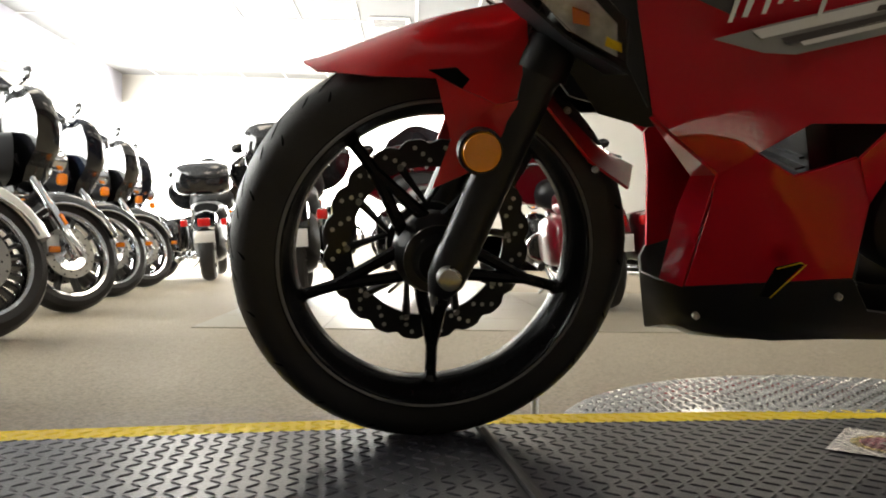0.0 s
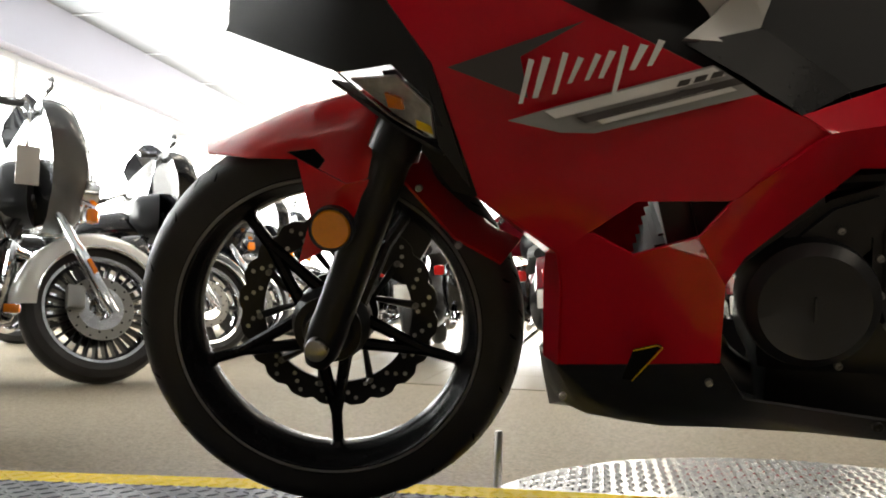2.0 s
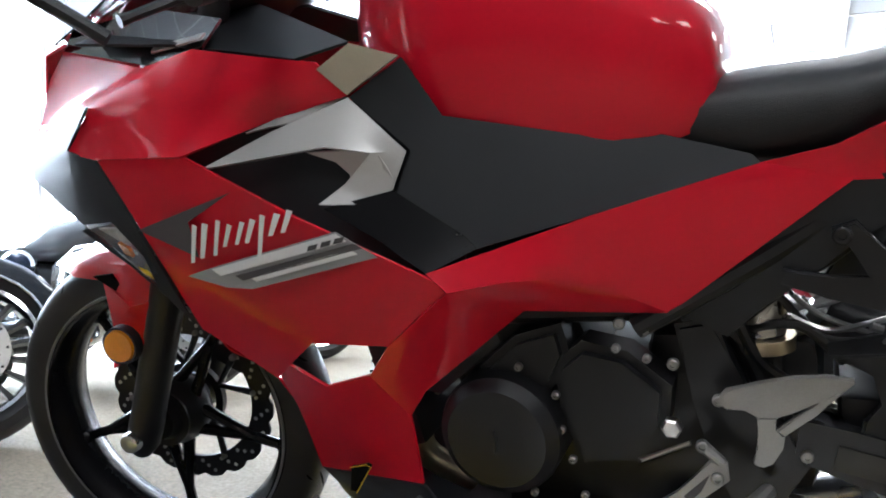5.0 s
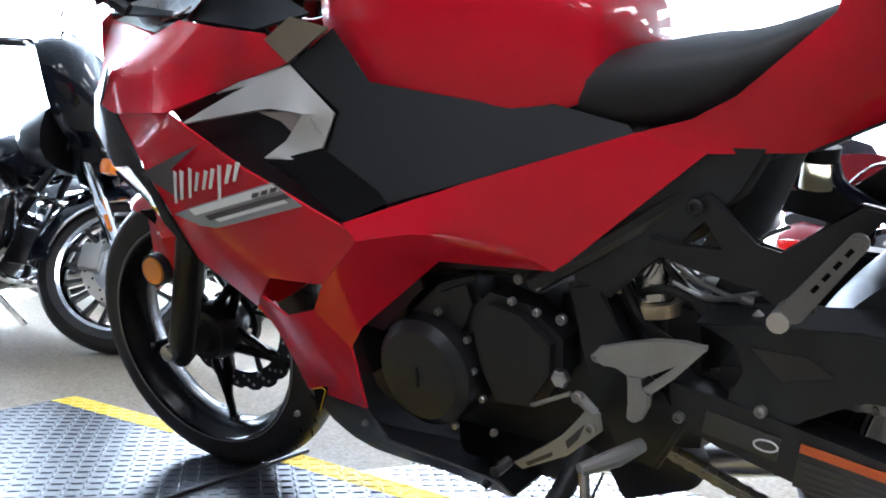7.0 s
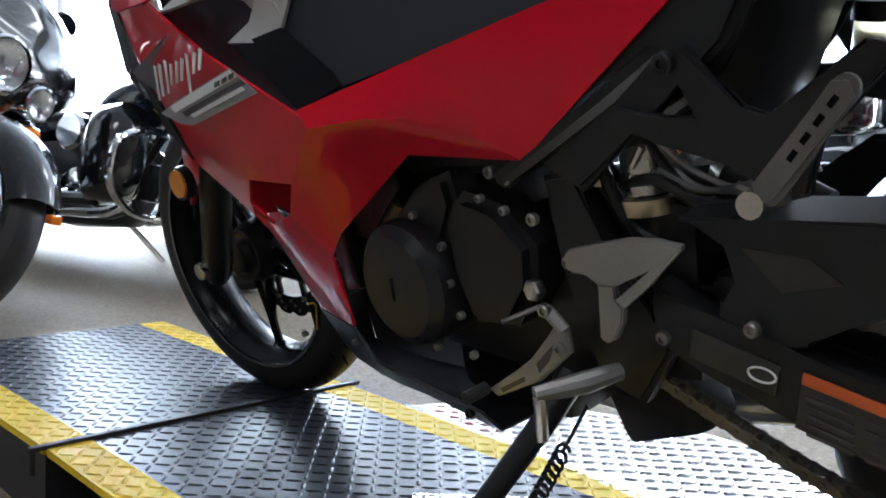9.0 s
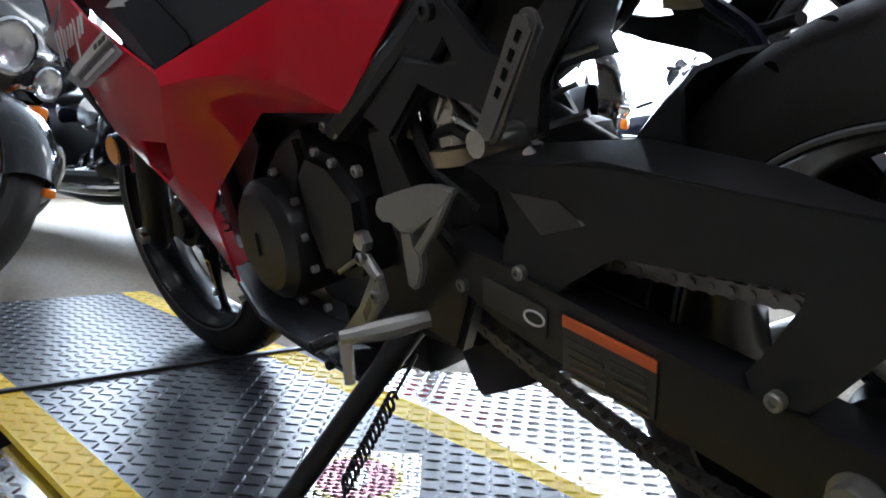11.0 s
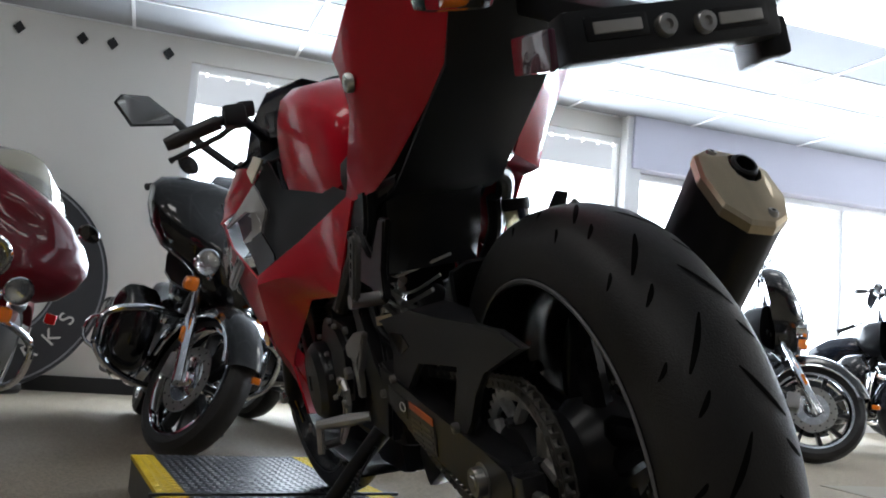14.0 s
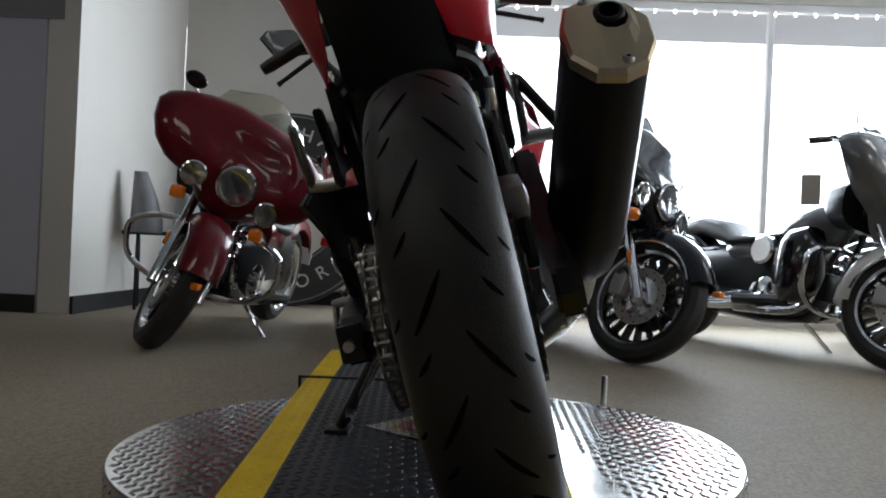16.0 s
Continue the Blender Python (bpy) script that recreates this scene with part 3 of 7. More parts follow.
shell("nose_front", [(-0.083, -0.1, 0.776), (-0.052, -0.1, 0.89), (-0.13, -0.05, 0.86), (-0.14, -0.05, 0.79), (-0.13, 0.045, 0.86), (-0.14, 0.045, 0.79),
                     (-0.052, 0.096, 0.89), (-0.083, 0.093, 0.776), (-0.07, -0.11, 0.76), (-0.07, 0.1, 0.76), (-0.11, 0, 0.77),
                     (0.012, -0.12, 0.903), (0.012, 0.12, 0.903), (-0.1, 0.0, 0.9)],
      [(0, 1, 2, 3), (3, 2, 4, 5), (5, 4, 6, 7), (1, 11, 13, 2), (2, 13, 4), (4, 13, 12, 6)], RED, bike, "red nose panel", levels=1)
shell("chin_cowl", [(-0.094, -0.128, 0.712), (-0.09, -0.112, 0.732), (-0.085, -0.05, 0.745), (-0.08, 0.0, 0.715), (-0.085, 0.045, 0.745), (-0.09, 0.105, 0.732), (-0.094, 0.12, 0.712)],
      [(0, 1, 2, 3), (3, 2, 4), (3, 4, 5, 6)], BLACK_PLASTIC, bike, "black chin under the headlight", levels=0)
both("headlight", [(-0.112, -0.05, 0.742), (-0.088, -0.118, 0.732), (-0.07, -0.112, 0.79), (-0.118, -0.055, 0.8)], [(0, 1, 2, 3)], CLEAR, "clear slanted headlight lens", 0.006, 1)
both("headlight_reflector", [(-0.1, -0.05, 0.745), (-0.078, -0.108, 0.737), (-0.062, -0.102, 0.785), (-0.105, -0.055, 0.795)], [(0, 1, 2, 3)], FOIL, "bright headlight reflector", 0.003, 1)
both("position_lamp", [(0.073, -0.205, 0.659), (0.142, -0.222, 0.667), (0.19, -0.223, 0.621), (0.195, -0.212, 0.575), (0.131, -0.195, 0.608)], [(0, 1, 2, 4), (4, 2, 3)], CLEAR, "clear faceted position lamp", 0.004, 0)
both("lamp_reflector", [(0.085, -0.19, 0.652), (0.142, -0.2, 0.655), (0.182, -0.2, 0.618), (0.186, -0.195, 0.582), (0.131, -0.165, 0.61)], [(0, 1, 2, 4), (4, 2, 3)], FOIL, "bright lamp reflector", 0.003, 0)
both("lamp_tag", [(0.168, -0.214, 0.605), (0.186, -0.213, 0.598), (0.188, -0.21, 0.588), (0.168, -0.207, 0.595)], [(0, 1, 2, 3)], YELLOW, "yellow tag inside the lamp", 0.001, 0)
both("lamp_bezel", [(0.066, -0.2, 0.652), (0.131, -0.19, 0.602), (0.2, -0.207, 0.566), (0.19, -0.13, 0.56), (0.12, -0.1, 0.6), (0.06, -0.11, 0.645)], [(0, 1, 4, 5), (1, 2, 3, 4)], BLACK_PLASTIC, "black underside of the lamp", 0.004, 0)
both("amber_bulb", [(0.13, -0.199, 0.637), (0.15, -0.202, 0.63), (0.152, -0.198, 0.617), (0.133, -0.193, 0.62)], [(0, 1, 2, 3)], ORANGE, "amber bulb behind the lens", 0.004, 2)
both("inner_cowl", [(0.1, -0.1, 0.66), (0.3, -0.16, 0.68), (0.3, -0.15, 0.5), (0.25, -0.11, 0.49), (0.19, -0.1, 0.505), (0.14, -0.1, 0.57)], [(0, 1, 2, 5), (2, 3, 4, 5)], BLACK_PLASTIC, "black inner cowl beside the radiator", levels=0)
# silver fin, trims and the dark panels under the tank
both("air_fin", [(0.495, -0.184, 0.807), (0.56, -0.178, 0.742), (0.538, -0.198, 0.683), (0.463, -0.222, 0.69), (0.49, -0.203, 0.71),
                 (0.527, -0.203, 0.745), (0.47, -0.208, 0.754), (0.315, -0.238, 0.737), (0.4, -0.208, 0.774)],
     [(0, 1, 5, 6), (1, 2, 4, 5), (2, 3, 4), (0, 6, 7, 8)], SILVER, "satin silver air outlet fin", sharp=((0, 6), (1, 5), (2, 4)), levels=1, thick=0.006)
both("fin_blade", [(0.36, -0.2, 0.772), (0.42, -0.185, 0.782), (0.49, -0.175, 0.806), (0.41, -0.182, 0.79)], [(0, 1, 2, 3)], SILVER, "thin grey blade", levels=1)
both("fin_recess", [(0.44, -0.2, 0.747), (0.53, -0.196, 0.747), (0.545, -0.19, 0.714), (0.497, -0.197, 0.705), (0.489, -0.19, 0.719), (0.475, -0.194, 0.734)], [(0, 1, 5), (1, 2, 4, 5), (2, 3, 4)], SILVER, "shaded recess of the fin", levels=1)
both("inner_panel", [(0.28, -0.19, 0.745), (0.40, -0.15, 0.80), (0.5, -0.13, 0.8), (0.6, -0.14, 0.72), (0.62, -0.17, 0.585), (0.46, -0.19, 0.615), (0.24, -0.2, 0.76), (0.3, -0.2, 0.7), (0.36, -0.17, 0.8)],
     [(0, 1, 2, 5), (2, 3, 4, 5), (6, 8, 1, 0), (6, 0, 7), (0, 5, 7)], BLACK_PLASTIC, "black inner duct", levels=1)
both("tank_side_panel", [(0.495, -0.18, 0.807), (0.554, -0.16, 0.847), (0.592, -0.13, 0.777), (0.781, -0.1, 0.737), (0.813, -0.095, 0.745),
                         (0.925, -0.09, 0.715), (0.935, -0.094, 0.705), (0.75, -0.147, 0.657), (0.632, -0.184, 0.628), (0.545, -0.188, 0.695),
                         (0.56, -0.172, 0.742), (0.68, -0.15, 0.7)],
     [(0, 1, 2, 10), (10, 2, 11, 9), (9, 11, 7, 8), (11, 2, 3, 7), (7, 3, 4, 5), (7, 5, 6)], GREY_PLASTIC, "matt charcoal knee panel", smooth=0.7, levels=1)
both("gloss_panel", [(0.466, -0.219, 0.684), (0.546, -0.194, 0.7), (0.626, -0.187, 0.646), (0.642, -0.19, 0.632), (0.589, -0.217, 0.608), (0.528, -0.215, 0.648)], [(0, 1, 5), (1, 2, 5), (2, 3, 4, 5)], RIM_BLACK, "gloss black triangular panel", levels=0, smooth=0.9)
both("tank_trim", [(0.46, -0.186, 0.84), (0.497, -0.17, 0.866), (0.554, -0.162, 0.848), (0.495, -0.184, 0.809)], [(0, 1, 2, 3)], CHAMPAGNE, "champagne metal trim", levels=1)
both("tail_cowl", [(0.935, -0.098, 0.707), (1.004, -0.108, 0.724), (1.053, -0.116, 0.748), (1.144, -0.118, 0.823), (1.17, -0.143, 0.88), (1.32, -0.136, 0.94),
                   (1.58, -0.03, 1.0), (1.58, -0.02, 0.95), (1.4, -0.045, 0.87), (1.37, -0.05, 0.81), (1.3, -0.06, 0.775), (1.165, -0.082, 0.712), (1.115, -0.1, 0.69), (1.024, -0.112, 0.689), (1.2, -0.146, 0.8)],
     [(0, 1, 13), (1, 2, 12, 13), (2, 3, 14, 12), (3, 4, 14), (4, 5, 14), (12, 14, 10, 11), (14, 5, 8, 9), (14, 9, 10), (5, 6, 7, 8)], RED, "red tail cowl", smooth=0.1, middle=(0.04, 0.016))


def loft_part(name, rows, mat, label="", n=20, power=2.6):
    bm = bmesh.new()
    add_loft(bm, [oval(x, yc(x), (z0 + z1) / 2, w, (z1 - z0) / 2, n, power) for x, w, z0, z1 in rows])
    return part(name, bm, mat, bike, label, angle=60)


bm = bmesh.new()
rows = []
for x, w, z0, z1, top in ((0.44, 0.06, 0.85, 0.925, 0.6), (0.47, 0.105, 0.82, 0.955, 0.6), (0.53, 0.145, 0.79, 0.985, 0.62), (0.6, 0.158, 0.76, 0.99, 0.62),
                          (0.68, 0.15, 0.745, 0.975, 0.6), (0.76, 0.14, 0.725, 0.945, 0.6), (0.82, 0.132, 0.73, 0.912, 0.6), (0.852, 0.125, 0.735, 0.89, 0.6), (0.874, 0.115, 0.742, 0.868, 0.6), (0.886, 0.1, 0.752, 0.845, 0.6)):
    h = z1 - z0
    prof = [(0.96, 0.0), (1.0, 0.14), (1.0, 0.35), (0.985, 0.56), (0.955, 0.72), (0.88, 0.86), (0.7, 0.955), (0.38, 0.99), (0.0, 1.0)]
    left = [Vector((x, yc(x) - w * a, z0 + h * b)) for a, b in prof]
    right = [Vector((x, yc(x) + w * a, z0 + h * b)) for a, b in prof[-2::-1]]
    rows.append(left + right)
add_loft(bm, rows)
tank = part("fuel_tank", bm, RED, bike, "gloss red fuel tank", angle=60)
bm = bmesh.new()
add_lathe(bm, [(0.0, 0.012), (0.042, 0.012), (0.05, 0.004), (0.05, -0.01)], Matrix.Translation((0.57, yc(0.57), 0.985)) @ pose(0, 0, 0, 90, 0, 0), 24)
part("filler_cap", bm, BLACK_METAL, tank)
loft_part("rider_seat", ((0.8, 0.07, 0.728, 0.752), (0.835, 0.11, 0.708, 0.776), (0.89, 0.126, 0.696, 0.794), (0.96, 0.125, 0.692, 0.801), (1.02, 0.126, 0.7, 0.803),
                         (1.07, 0.12, 0.735, 0.812), (1.12, 0.108, 0.785, 0.826), (1.16, 0.09, 0.82, 0.84)), SEAT, "black vinyl rider seat", power=3.2)
loft_part("pillion_seat", ((1.15, 0.085, 0.86, 0.9), (1.2, 0.11, 0.88, 0.945), (1.32, 0.105, 0.92, 0.98), (1.44, 0.07, 0.95, 1.0)), SEAT, "black pillion pad", power=3)
UNDER = ((1.06, 0.684, 0.095), (1.12, 0.692, 0.09), (1.167, 0.715, 0.085), (1.3, 0.776, 0.08), (1.37, 0.808, 0.076), (1.4, 0.868, 0.07), (1.58, 0.95, 0.055))
shell("undertail", [(x, 0.02 + w * k, z - 0.012 * (1 - abs(k))) for x, z, w in UNDER for k in (-1, -0.4, 0.4, 1)],
      [(4 * i + j, 4 * i + j + 1, 4 * i + j + 5, 4 * i + j + 4) for i in range(len(UNDER) - 1) for j in range(3)], BLACK_PLASTIC, bike, "black undertail moulding", 0.006, 1)
shell("inner_fender", [(x, y, z) for x, z, w in ((1.1, 0.685, 0.088), (1.082, 0.655, 0.09), (1.068, 0.61, 0.088), (1.045, 0.565, 0.075)) for y, x, z in ((0.01 - w, x - 0.05, z), (0.012 - w * 0.85, x, z), (0.012 + w * 0.85, x, z), (0.012 + w, x - 0.05, z))],
      [(4 * i + j, 4 * i + j + 1, 4 * i + j + 5, 4 * i + j + 4) for i in range(3) for j in range(3)], BLACK_PLASTIC, bike, "black inner mudguard ahead of the rear tyre", 0.005, 1)
# belly pan
both("belly_pan", [(0.312, -0.045, 0.264), (0.332, -0.088, 0.27), (0.53, -0.157, 0.306), (0.56, -0.15, 0.26), (0.74, -0.135, 0.235), (0.745, -0.11, 0.2),
                   (0.55, -0.12, 0.185), (0.417, -0.1, 0.18), (0.325, -0.04, 0.176), (0.55, 0.02, 0.17), (0.417, 0.016, 0.165), (0.315, 0.012, 0.172), (0.745, 0.03, 0.19), (0.3, 0.012, 0.258)],
     [(0, 1, 7, 8), (1, 2, 3, 6), (1, 6, 7), (3, 4, 5, 6), (7, 6, 9, 10), (8, 7, 10, 11), (6, 5, 12, 9), (13, 0, 8, 11)], BLACK_PLASTIC, "black belly pan", levels=1)
# front mudguard
shell("front_mudguard", [(-0.178, -0.04, 0.548), (-0.1, -0.075, 0.577), (0.0, -0.1, 0.61), (0.09, -0.11, 0.625), (0.1, -0.115, 0.53), (0.055, -0.13, 0.515),
                         (-0.02, -0.1, 0.545), (-0.1, -0.085, 0.545), (-0.178, 0.05, 0.548), (-0.1, 0.07, 0.577), (0.0, 0.085, 0.61), (0.09, 0.09, 0.625), (0.1, 0.1, 0.53),
                         (0.04, 0.1, 0.53), (-0.02, 0.085, 0.545), (-0.1, 0.075, 0.545), (-0.2, 0.005, 0.556), (-0.1, 0.0, 0.6), (0.0, -0.005, 0.64), (0.1, -0.005, 0.65)],
      [(0, 1, 17, 16), (1, 2, 18, 17), (2, 3, 19, 18), (16, 17, 9, 8), (17, 18, 10, 9), (18, 19, 11, 10), (0, 7, 1), (1, 7, 6, 2), (2, 6, 5, 3), (3, 5, 4),
       (8, 9, 15), (9, 10, 14, 15), (10, 11, 13, 14), (11, 12, 13)], RED_FENDER, bike, "gloss red front mudguard", 0.004, 2)
shell("mudguard_leg", [(-0.02, -0.104, 0.547), (0.055, -0.132, 0.517), (0.1, -0.118, 0.525), (0.075, -0.122, 0.47), (0.045, -0.128, 0.44), (-0.022, -0.113, 0.405), (0.0, -0.118, 0.47)],
      [(0, 1, 6), (1, 2, 3, 6), (6, 3, 4, 5)], RED_FENDER, bike, "red mudguard stay", 0.008, 1)
shell("mudguard_leg", [(-0.02, 0.09, 0.547), (0.055, 0.11, 0.517), (0.1, 0.1, 0.525), (0.075, 0.1, 0.47), (0.045, 0.108, 0.44), (-0.022, 0.1, 0.405), (0.0, 0.1, 0.47)],
      [(0, 6, 1), (1, 6, 3, 2), (6, 5, 4, 3)], RED_FENDER, bike, "red mudguard stay", 0.008, 1)
bm = bmesh.new()
add_plate(bm, [(-0.03, 0.556), (0.005, 0.56), (0.042, 0.53), (0.02, 0.53)], -0.113, -0.104)
part("mudguard_vent", bm, RUBBER_DARK, bike, "black vent in the mudguard")
shell("rear_mudguard", [(0.12, -0.09, 0.52), (0.19, -0.085, 0.44), (0.25, -0.06, 0.4), (0.12, 0.08, 0.52), (0.19, 0.08, 0.44), (0.25, 0.07, 0.4), (0.13, 0, 0.545), (0.21, 0, 0.47), (0.27, 0.005, 0.42)],
      [(0, 1, 7, 6), (1, 2, 8, 7), (6, 7, 4, 3), (7, 8, 5, 4)], RED_FENDER, bike, "red rear part of the mudguard", 0.004, 1)
reflector = bmesh.new()
add_lathe(reflector, [(0.0, -0.012), (0.024, -0.012), (0.026, -0.008), (0.026, 0.006)], Matrix.Translation((0.037, -0.142, 0.46)) @ pose(0, 0, 0, 0, 0, 6), 28)
refl = part("side_reflector", reflector, AMBER, bike, "round amber reflector")
bm = bmesh.new()
add_lathe(bm, [(0.0265, -0.009), (0.0295, -0.009), (0.03, 0.008), (0.0265, 0.008)], Matrix.Translation((0.037, -0.142, 0.46)) @ pose(0, 0, 0, 0, 0, 6), 28, closed=True)
part("bezel", bm, BLACK_PLASTIC, refl)


# ---- wheels ----
def tyre_profile(radius, width, bead, n=22):
    """The half-round section of a sport tyre from bead to bead."""
    out = []
    depth = radius - bead
    for i in range(n + 1):
        a = math.pi * i / n
        y = -math.cos(a) * width / 2
        out.append((bead + depth * math.sin(a) ** 0.62, y * (0.86 + 0.14 * math.sin(a))))
    return out


def tread_cuts(parent, radius, width, bead, m, count, label):
    """Slanting sipes laid along the crown of a tyre."""
    bm = bmesh.new()
    depth = radius - bead
    cut_scale = 0.75 if width < 0.13 else 1.15

    def at(turn, across):
        a = math.acos(max(-1, min(1, -across / (width / 2))))
        r = bead + depth * math.sin(a) ** 0.62 + 0.0006
        return m @ Vector((r * math.cos(turn), across * (0.86 + 0.14 * math.sin(a)), r * math.sin(turn)))

    step = 2 * math.pi / count
    for i in range(abs(count)):
        base = i * step
        for side, shift in ((1, 0.0), (-1, 0.5)):
            for t0, v0, t1, v1, w in ((0.0, 0.04, 0.46, 0.27, 0.0058), (0.62, 0.2, 0.8, 0.31, 0.0048), (0.3, 0.36, 0.42, 0.43, 0.004)):
                ends = [Vector((radius * (base + step * (t + shift)), width * v * side)) for t, v in ((t0, v0), (t1, v1))]
                way = (ends[1] - ends[0]).normalized()
                out = Vector((-way.y, way.x))
                rows = []
                for k in range(9):
                    f = k / 8
                    p = ends[0].lerp(ends[1], f) + out * (0.001 * math.sin(math.pi * f) * side)
                    half = w * cut_scale * max(0.06, math.sin(math.pi * (0.04 + 0.9 * f)) ** 0.6) * 0.5
                    rows.append([bm.verts.new(at(q.x / radius, q.y)) for q in (p - out * half, p + out * half)])
                for p, q in zip(rows, rows[1:]):
                    bm.faces.new((p[0], p[1], q[1], q[0]))
    return tagged(part("tread_cut", bm, RUBBER_DARK, parent), label, kind="stuff")


def petal_disc(parent, m, r, mat, petals=20, hub=0.06, name="brake_disc", label="drilled petal brake disc"):
    """A wavy drilled brake rotor in the plane across the local y axis."""
    bm = bmesh.new()
    n = petals * 8
    outer, inner = [], []
    for i in range(n):
        a = 2 * math.pi * i / n
        wave = r * (1 - 0.045 * (0.5 + 0.5 * math.cos(petals * a)) ** 3)
        outer.append((wave * math.cos(a), wave * math.sin(a)))
        inner.append((0.74 * r * math.cos(a), 0.74 * r * math.sin(a)))
    lay = []
    for y in (-0.0025, 0.0025):
        lay.append(([bm.verts.new(m @ Vector((x, y, z))) for x, z in outer], [bm.verts.new(m @ Vector((x, y, z))) for x, z in inner]))
    for i in range(n):
        j = (i + 1) % n
        (o0, i0), (o1, i1) = lay
        bm.faces.new((o0[i], o0[j], i0[j], i0[i]))
        bm.faces.new((o1[j], o1[i], i1[i], i1[j]))
        bm.faces.new((o0[j], o0[i], o1[i], o1[j]))
        bm.faces.new((i0[i], i0[j], i1[j], i1[i]))
    rotor = part(name, bm, BLACK_METAL, parent, label, angle=25)
    # pale discs, not openings: their colour stands for light showing through the holes
    bm = bmesh.new()
    for i in range(petals):
        for k, (rr, off) in enumerate(((0.925, 0.5), (0.86, 0.25), (0.8, 0.0))):
            a = 2 * math.pi * (i + off) / petals
            add_lathe(bm, [(0.0, -0.0032), (0.0036, -0.0032), (0.0036, 0.0032), (0.0, 0.0032)], m @ Matrix.Translation((rr * r * math.cos(a), 0, rr * r * math.sin(a))), 8)
    tagged(part("drill_hole", bm, FOIL, rotor), "bright discs for light seen through the drilled holes", kind="stuff")
    for i in range(5):
        a = 2 * math.pi * (i + 0.3) / 5
        c, s = math.cos(a), math.sin(a)
        bm = bmesh.new()
        add_tube(bm, [m @ Vector((0.77 * r * math.cos(a + 0.3), 0, 0.77 * r * math.sin(a + 0.3))), m @ Vector((hub * c, 0, hub * s)), m @ Vector((0.77 * r * math.cos(a - 0.3), 0, 0.77 * r * math.sin(a - 0.3)))], 0.007, 6)
        part("carrier_arm", bm, BLACK_METAL, rotor)
        for k in (-0.3, 0.3):
            bolt(rotor, m @ Vector((0.78 * r * math.cos(a + k), -0.003, 0.78 * r * math.sin(a + k))), 0.006)
    bm = bmesh.new()
    add_lathe(bm, [(hub - 0.01, -0.006), (hub + 0.004, -0.006), (hub + 0.004, 0.006), (hub - 0.01, 0.006)], m, 32, closed=True)
    part("disc_carrier", bm, BLACK_METAL, rotor)
    return rotor


def sport_wheel(name, m, radius, width, bead, fat, start, label, cuts):
    """A wheel with a cast rim of five forked spokes."""
    bm = bmesh.new()
    add_lathe(bm, tyre_profile(radius, width, bead), m, 96, ends=False)
    tyre = part("tyre", bm, RUBBER, bike, label, angle=60)
    tread_cuts(tyre, radius, width, bead, m, cuts, "slanting tread grooves")
    bm = bmesh.new()
    w = 0.43 * width + 0.001
    add_lathe(bm, [(bead + 0.006, -w), (bead - 0.003, -w - 0.001), (bead - 0.005, -w + 0.008), (bead - 0.013, -w * 0.7), (bead - 0.02, -w * 0.3), (bead - 0.024, 0),
                   (bead - 0.02, w * 0.3), (bead - 0.013, w * 0.7), (bead - 0.005, w - 0.008), (bead - 0.003, w + 0.001), (bead + 0.006, w)], m, 96, ends=False)
    rim = part("rim", bm, RIM_BLACK, bike, "gloss black cast rim", angle=40)
    bm = bmesh.new()
    add_lathe(bm, [(bead - 0.0005, -w - 0.002), (bead + 0.003, -w - 0.003), (bead + 0.0045, -w - 0.001), (bead + 0.0035, -w + 0.002)], m, 96, closed=True)
    part("rim_edge", bm, RIM_LINE, rim, "thin grey rim line")
    for i in range(5):
        a = radians(start) + 2 * math.pi * i / 5
        bm = bmesh.new()
        tip = Vector(((bead - 0.02) * math.cos(a), 0, (bead - 0.02) * math.sin(a)))
        knee = Vector((0.15 * math.cos(a), -0.004, 0.15 * math.sin(a)))
        add_tube(bm, [m @ tip, m @ (tip * 0.96), m @ knee], [0.016 * fat, 0.009 * fat, 0.009 * fat], 8)
        for side in (-0.42, 0.42):
            root = Vector((0.05 * math.cos(a + side), -0.006, 0.05 * math.sin(a + side)))
            add_tube(bm, [m @ knee, m @ root], [0.0085 * fat, 0.0105 * fat], 8)
        part("spoke", bm, RIM_BLACK, rim, "forked gloss black spoke")
    bm = bmesh.new()
    k = 0.8 + 0.2 * fat
    add_lathe(bm, [(0.0, -0.06 * k), (0.03 * k, -0.06 * k), (0.034 * k, -0.05 * k), (0.058 * k, -0.02 * k), (0.062 * k, 0.0), (0.058 * k, 0.02 * k), (0.034 * k, 0.05 * k), (0.03 * k, 0.06 * k), (0.0, 0.06 * k)], m, 32)
    part("hub", bm, BLACK_METAL, rim)
    return tyre


FW = Matrix.Translation((-0.015, 0.0, 0.288)) @ pose(0, 0, 0, 0, 0, 8)
sport_wheel("front_wheel", FW, 0.29, 0.112, 0.222, 1.0, -90, "black sport front tyre", 20)
petal_disc(bike, FW @ Matrix.Translation((0, 0.05, 0)), 0.158, BLACK_METAL)
bm = bmesh.new()
add_lathe(bm, [(0.036, -0.045), (0.05, -0.045), (0.05, -0.04), (0.036, -0.04)], FW, 32, closed=True)
part("abs_ring", bm, BLACK_METAL, bike, "perforated speed sensor ring")
RW = Matrix.Translation((1.38, 0.056, 0.304))
sport_wheel("rear_wheel", RW, 0.308, 0.158, 0.222, 1.9, -60, "black sport rear tyre", -16)
petal_disc(bike, RW @ Matrix.Translation((0, 0.078, 0)), 0.112, BLACK_METAL, 16, 0.05)
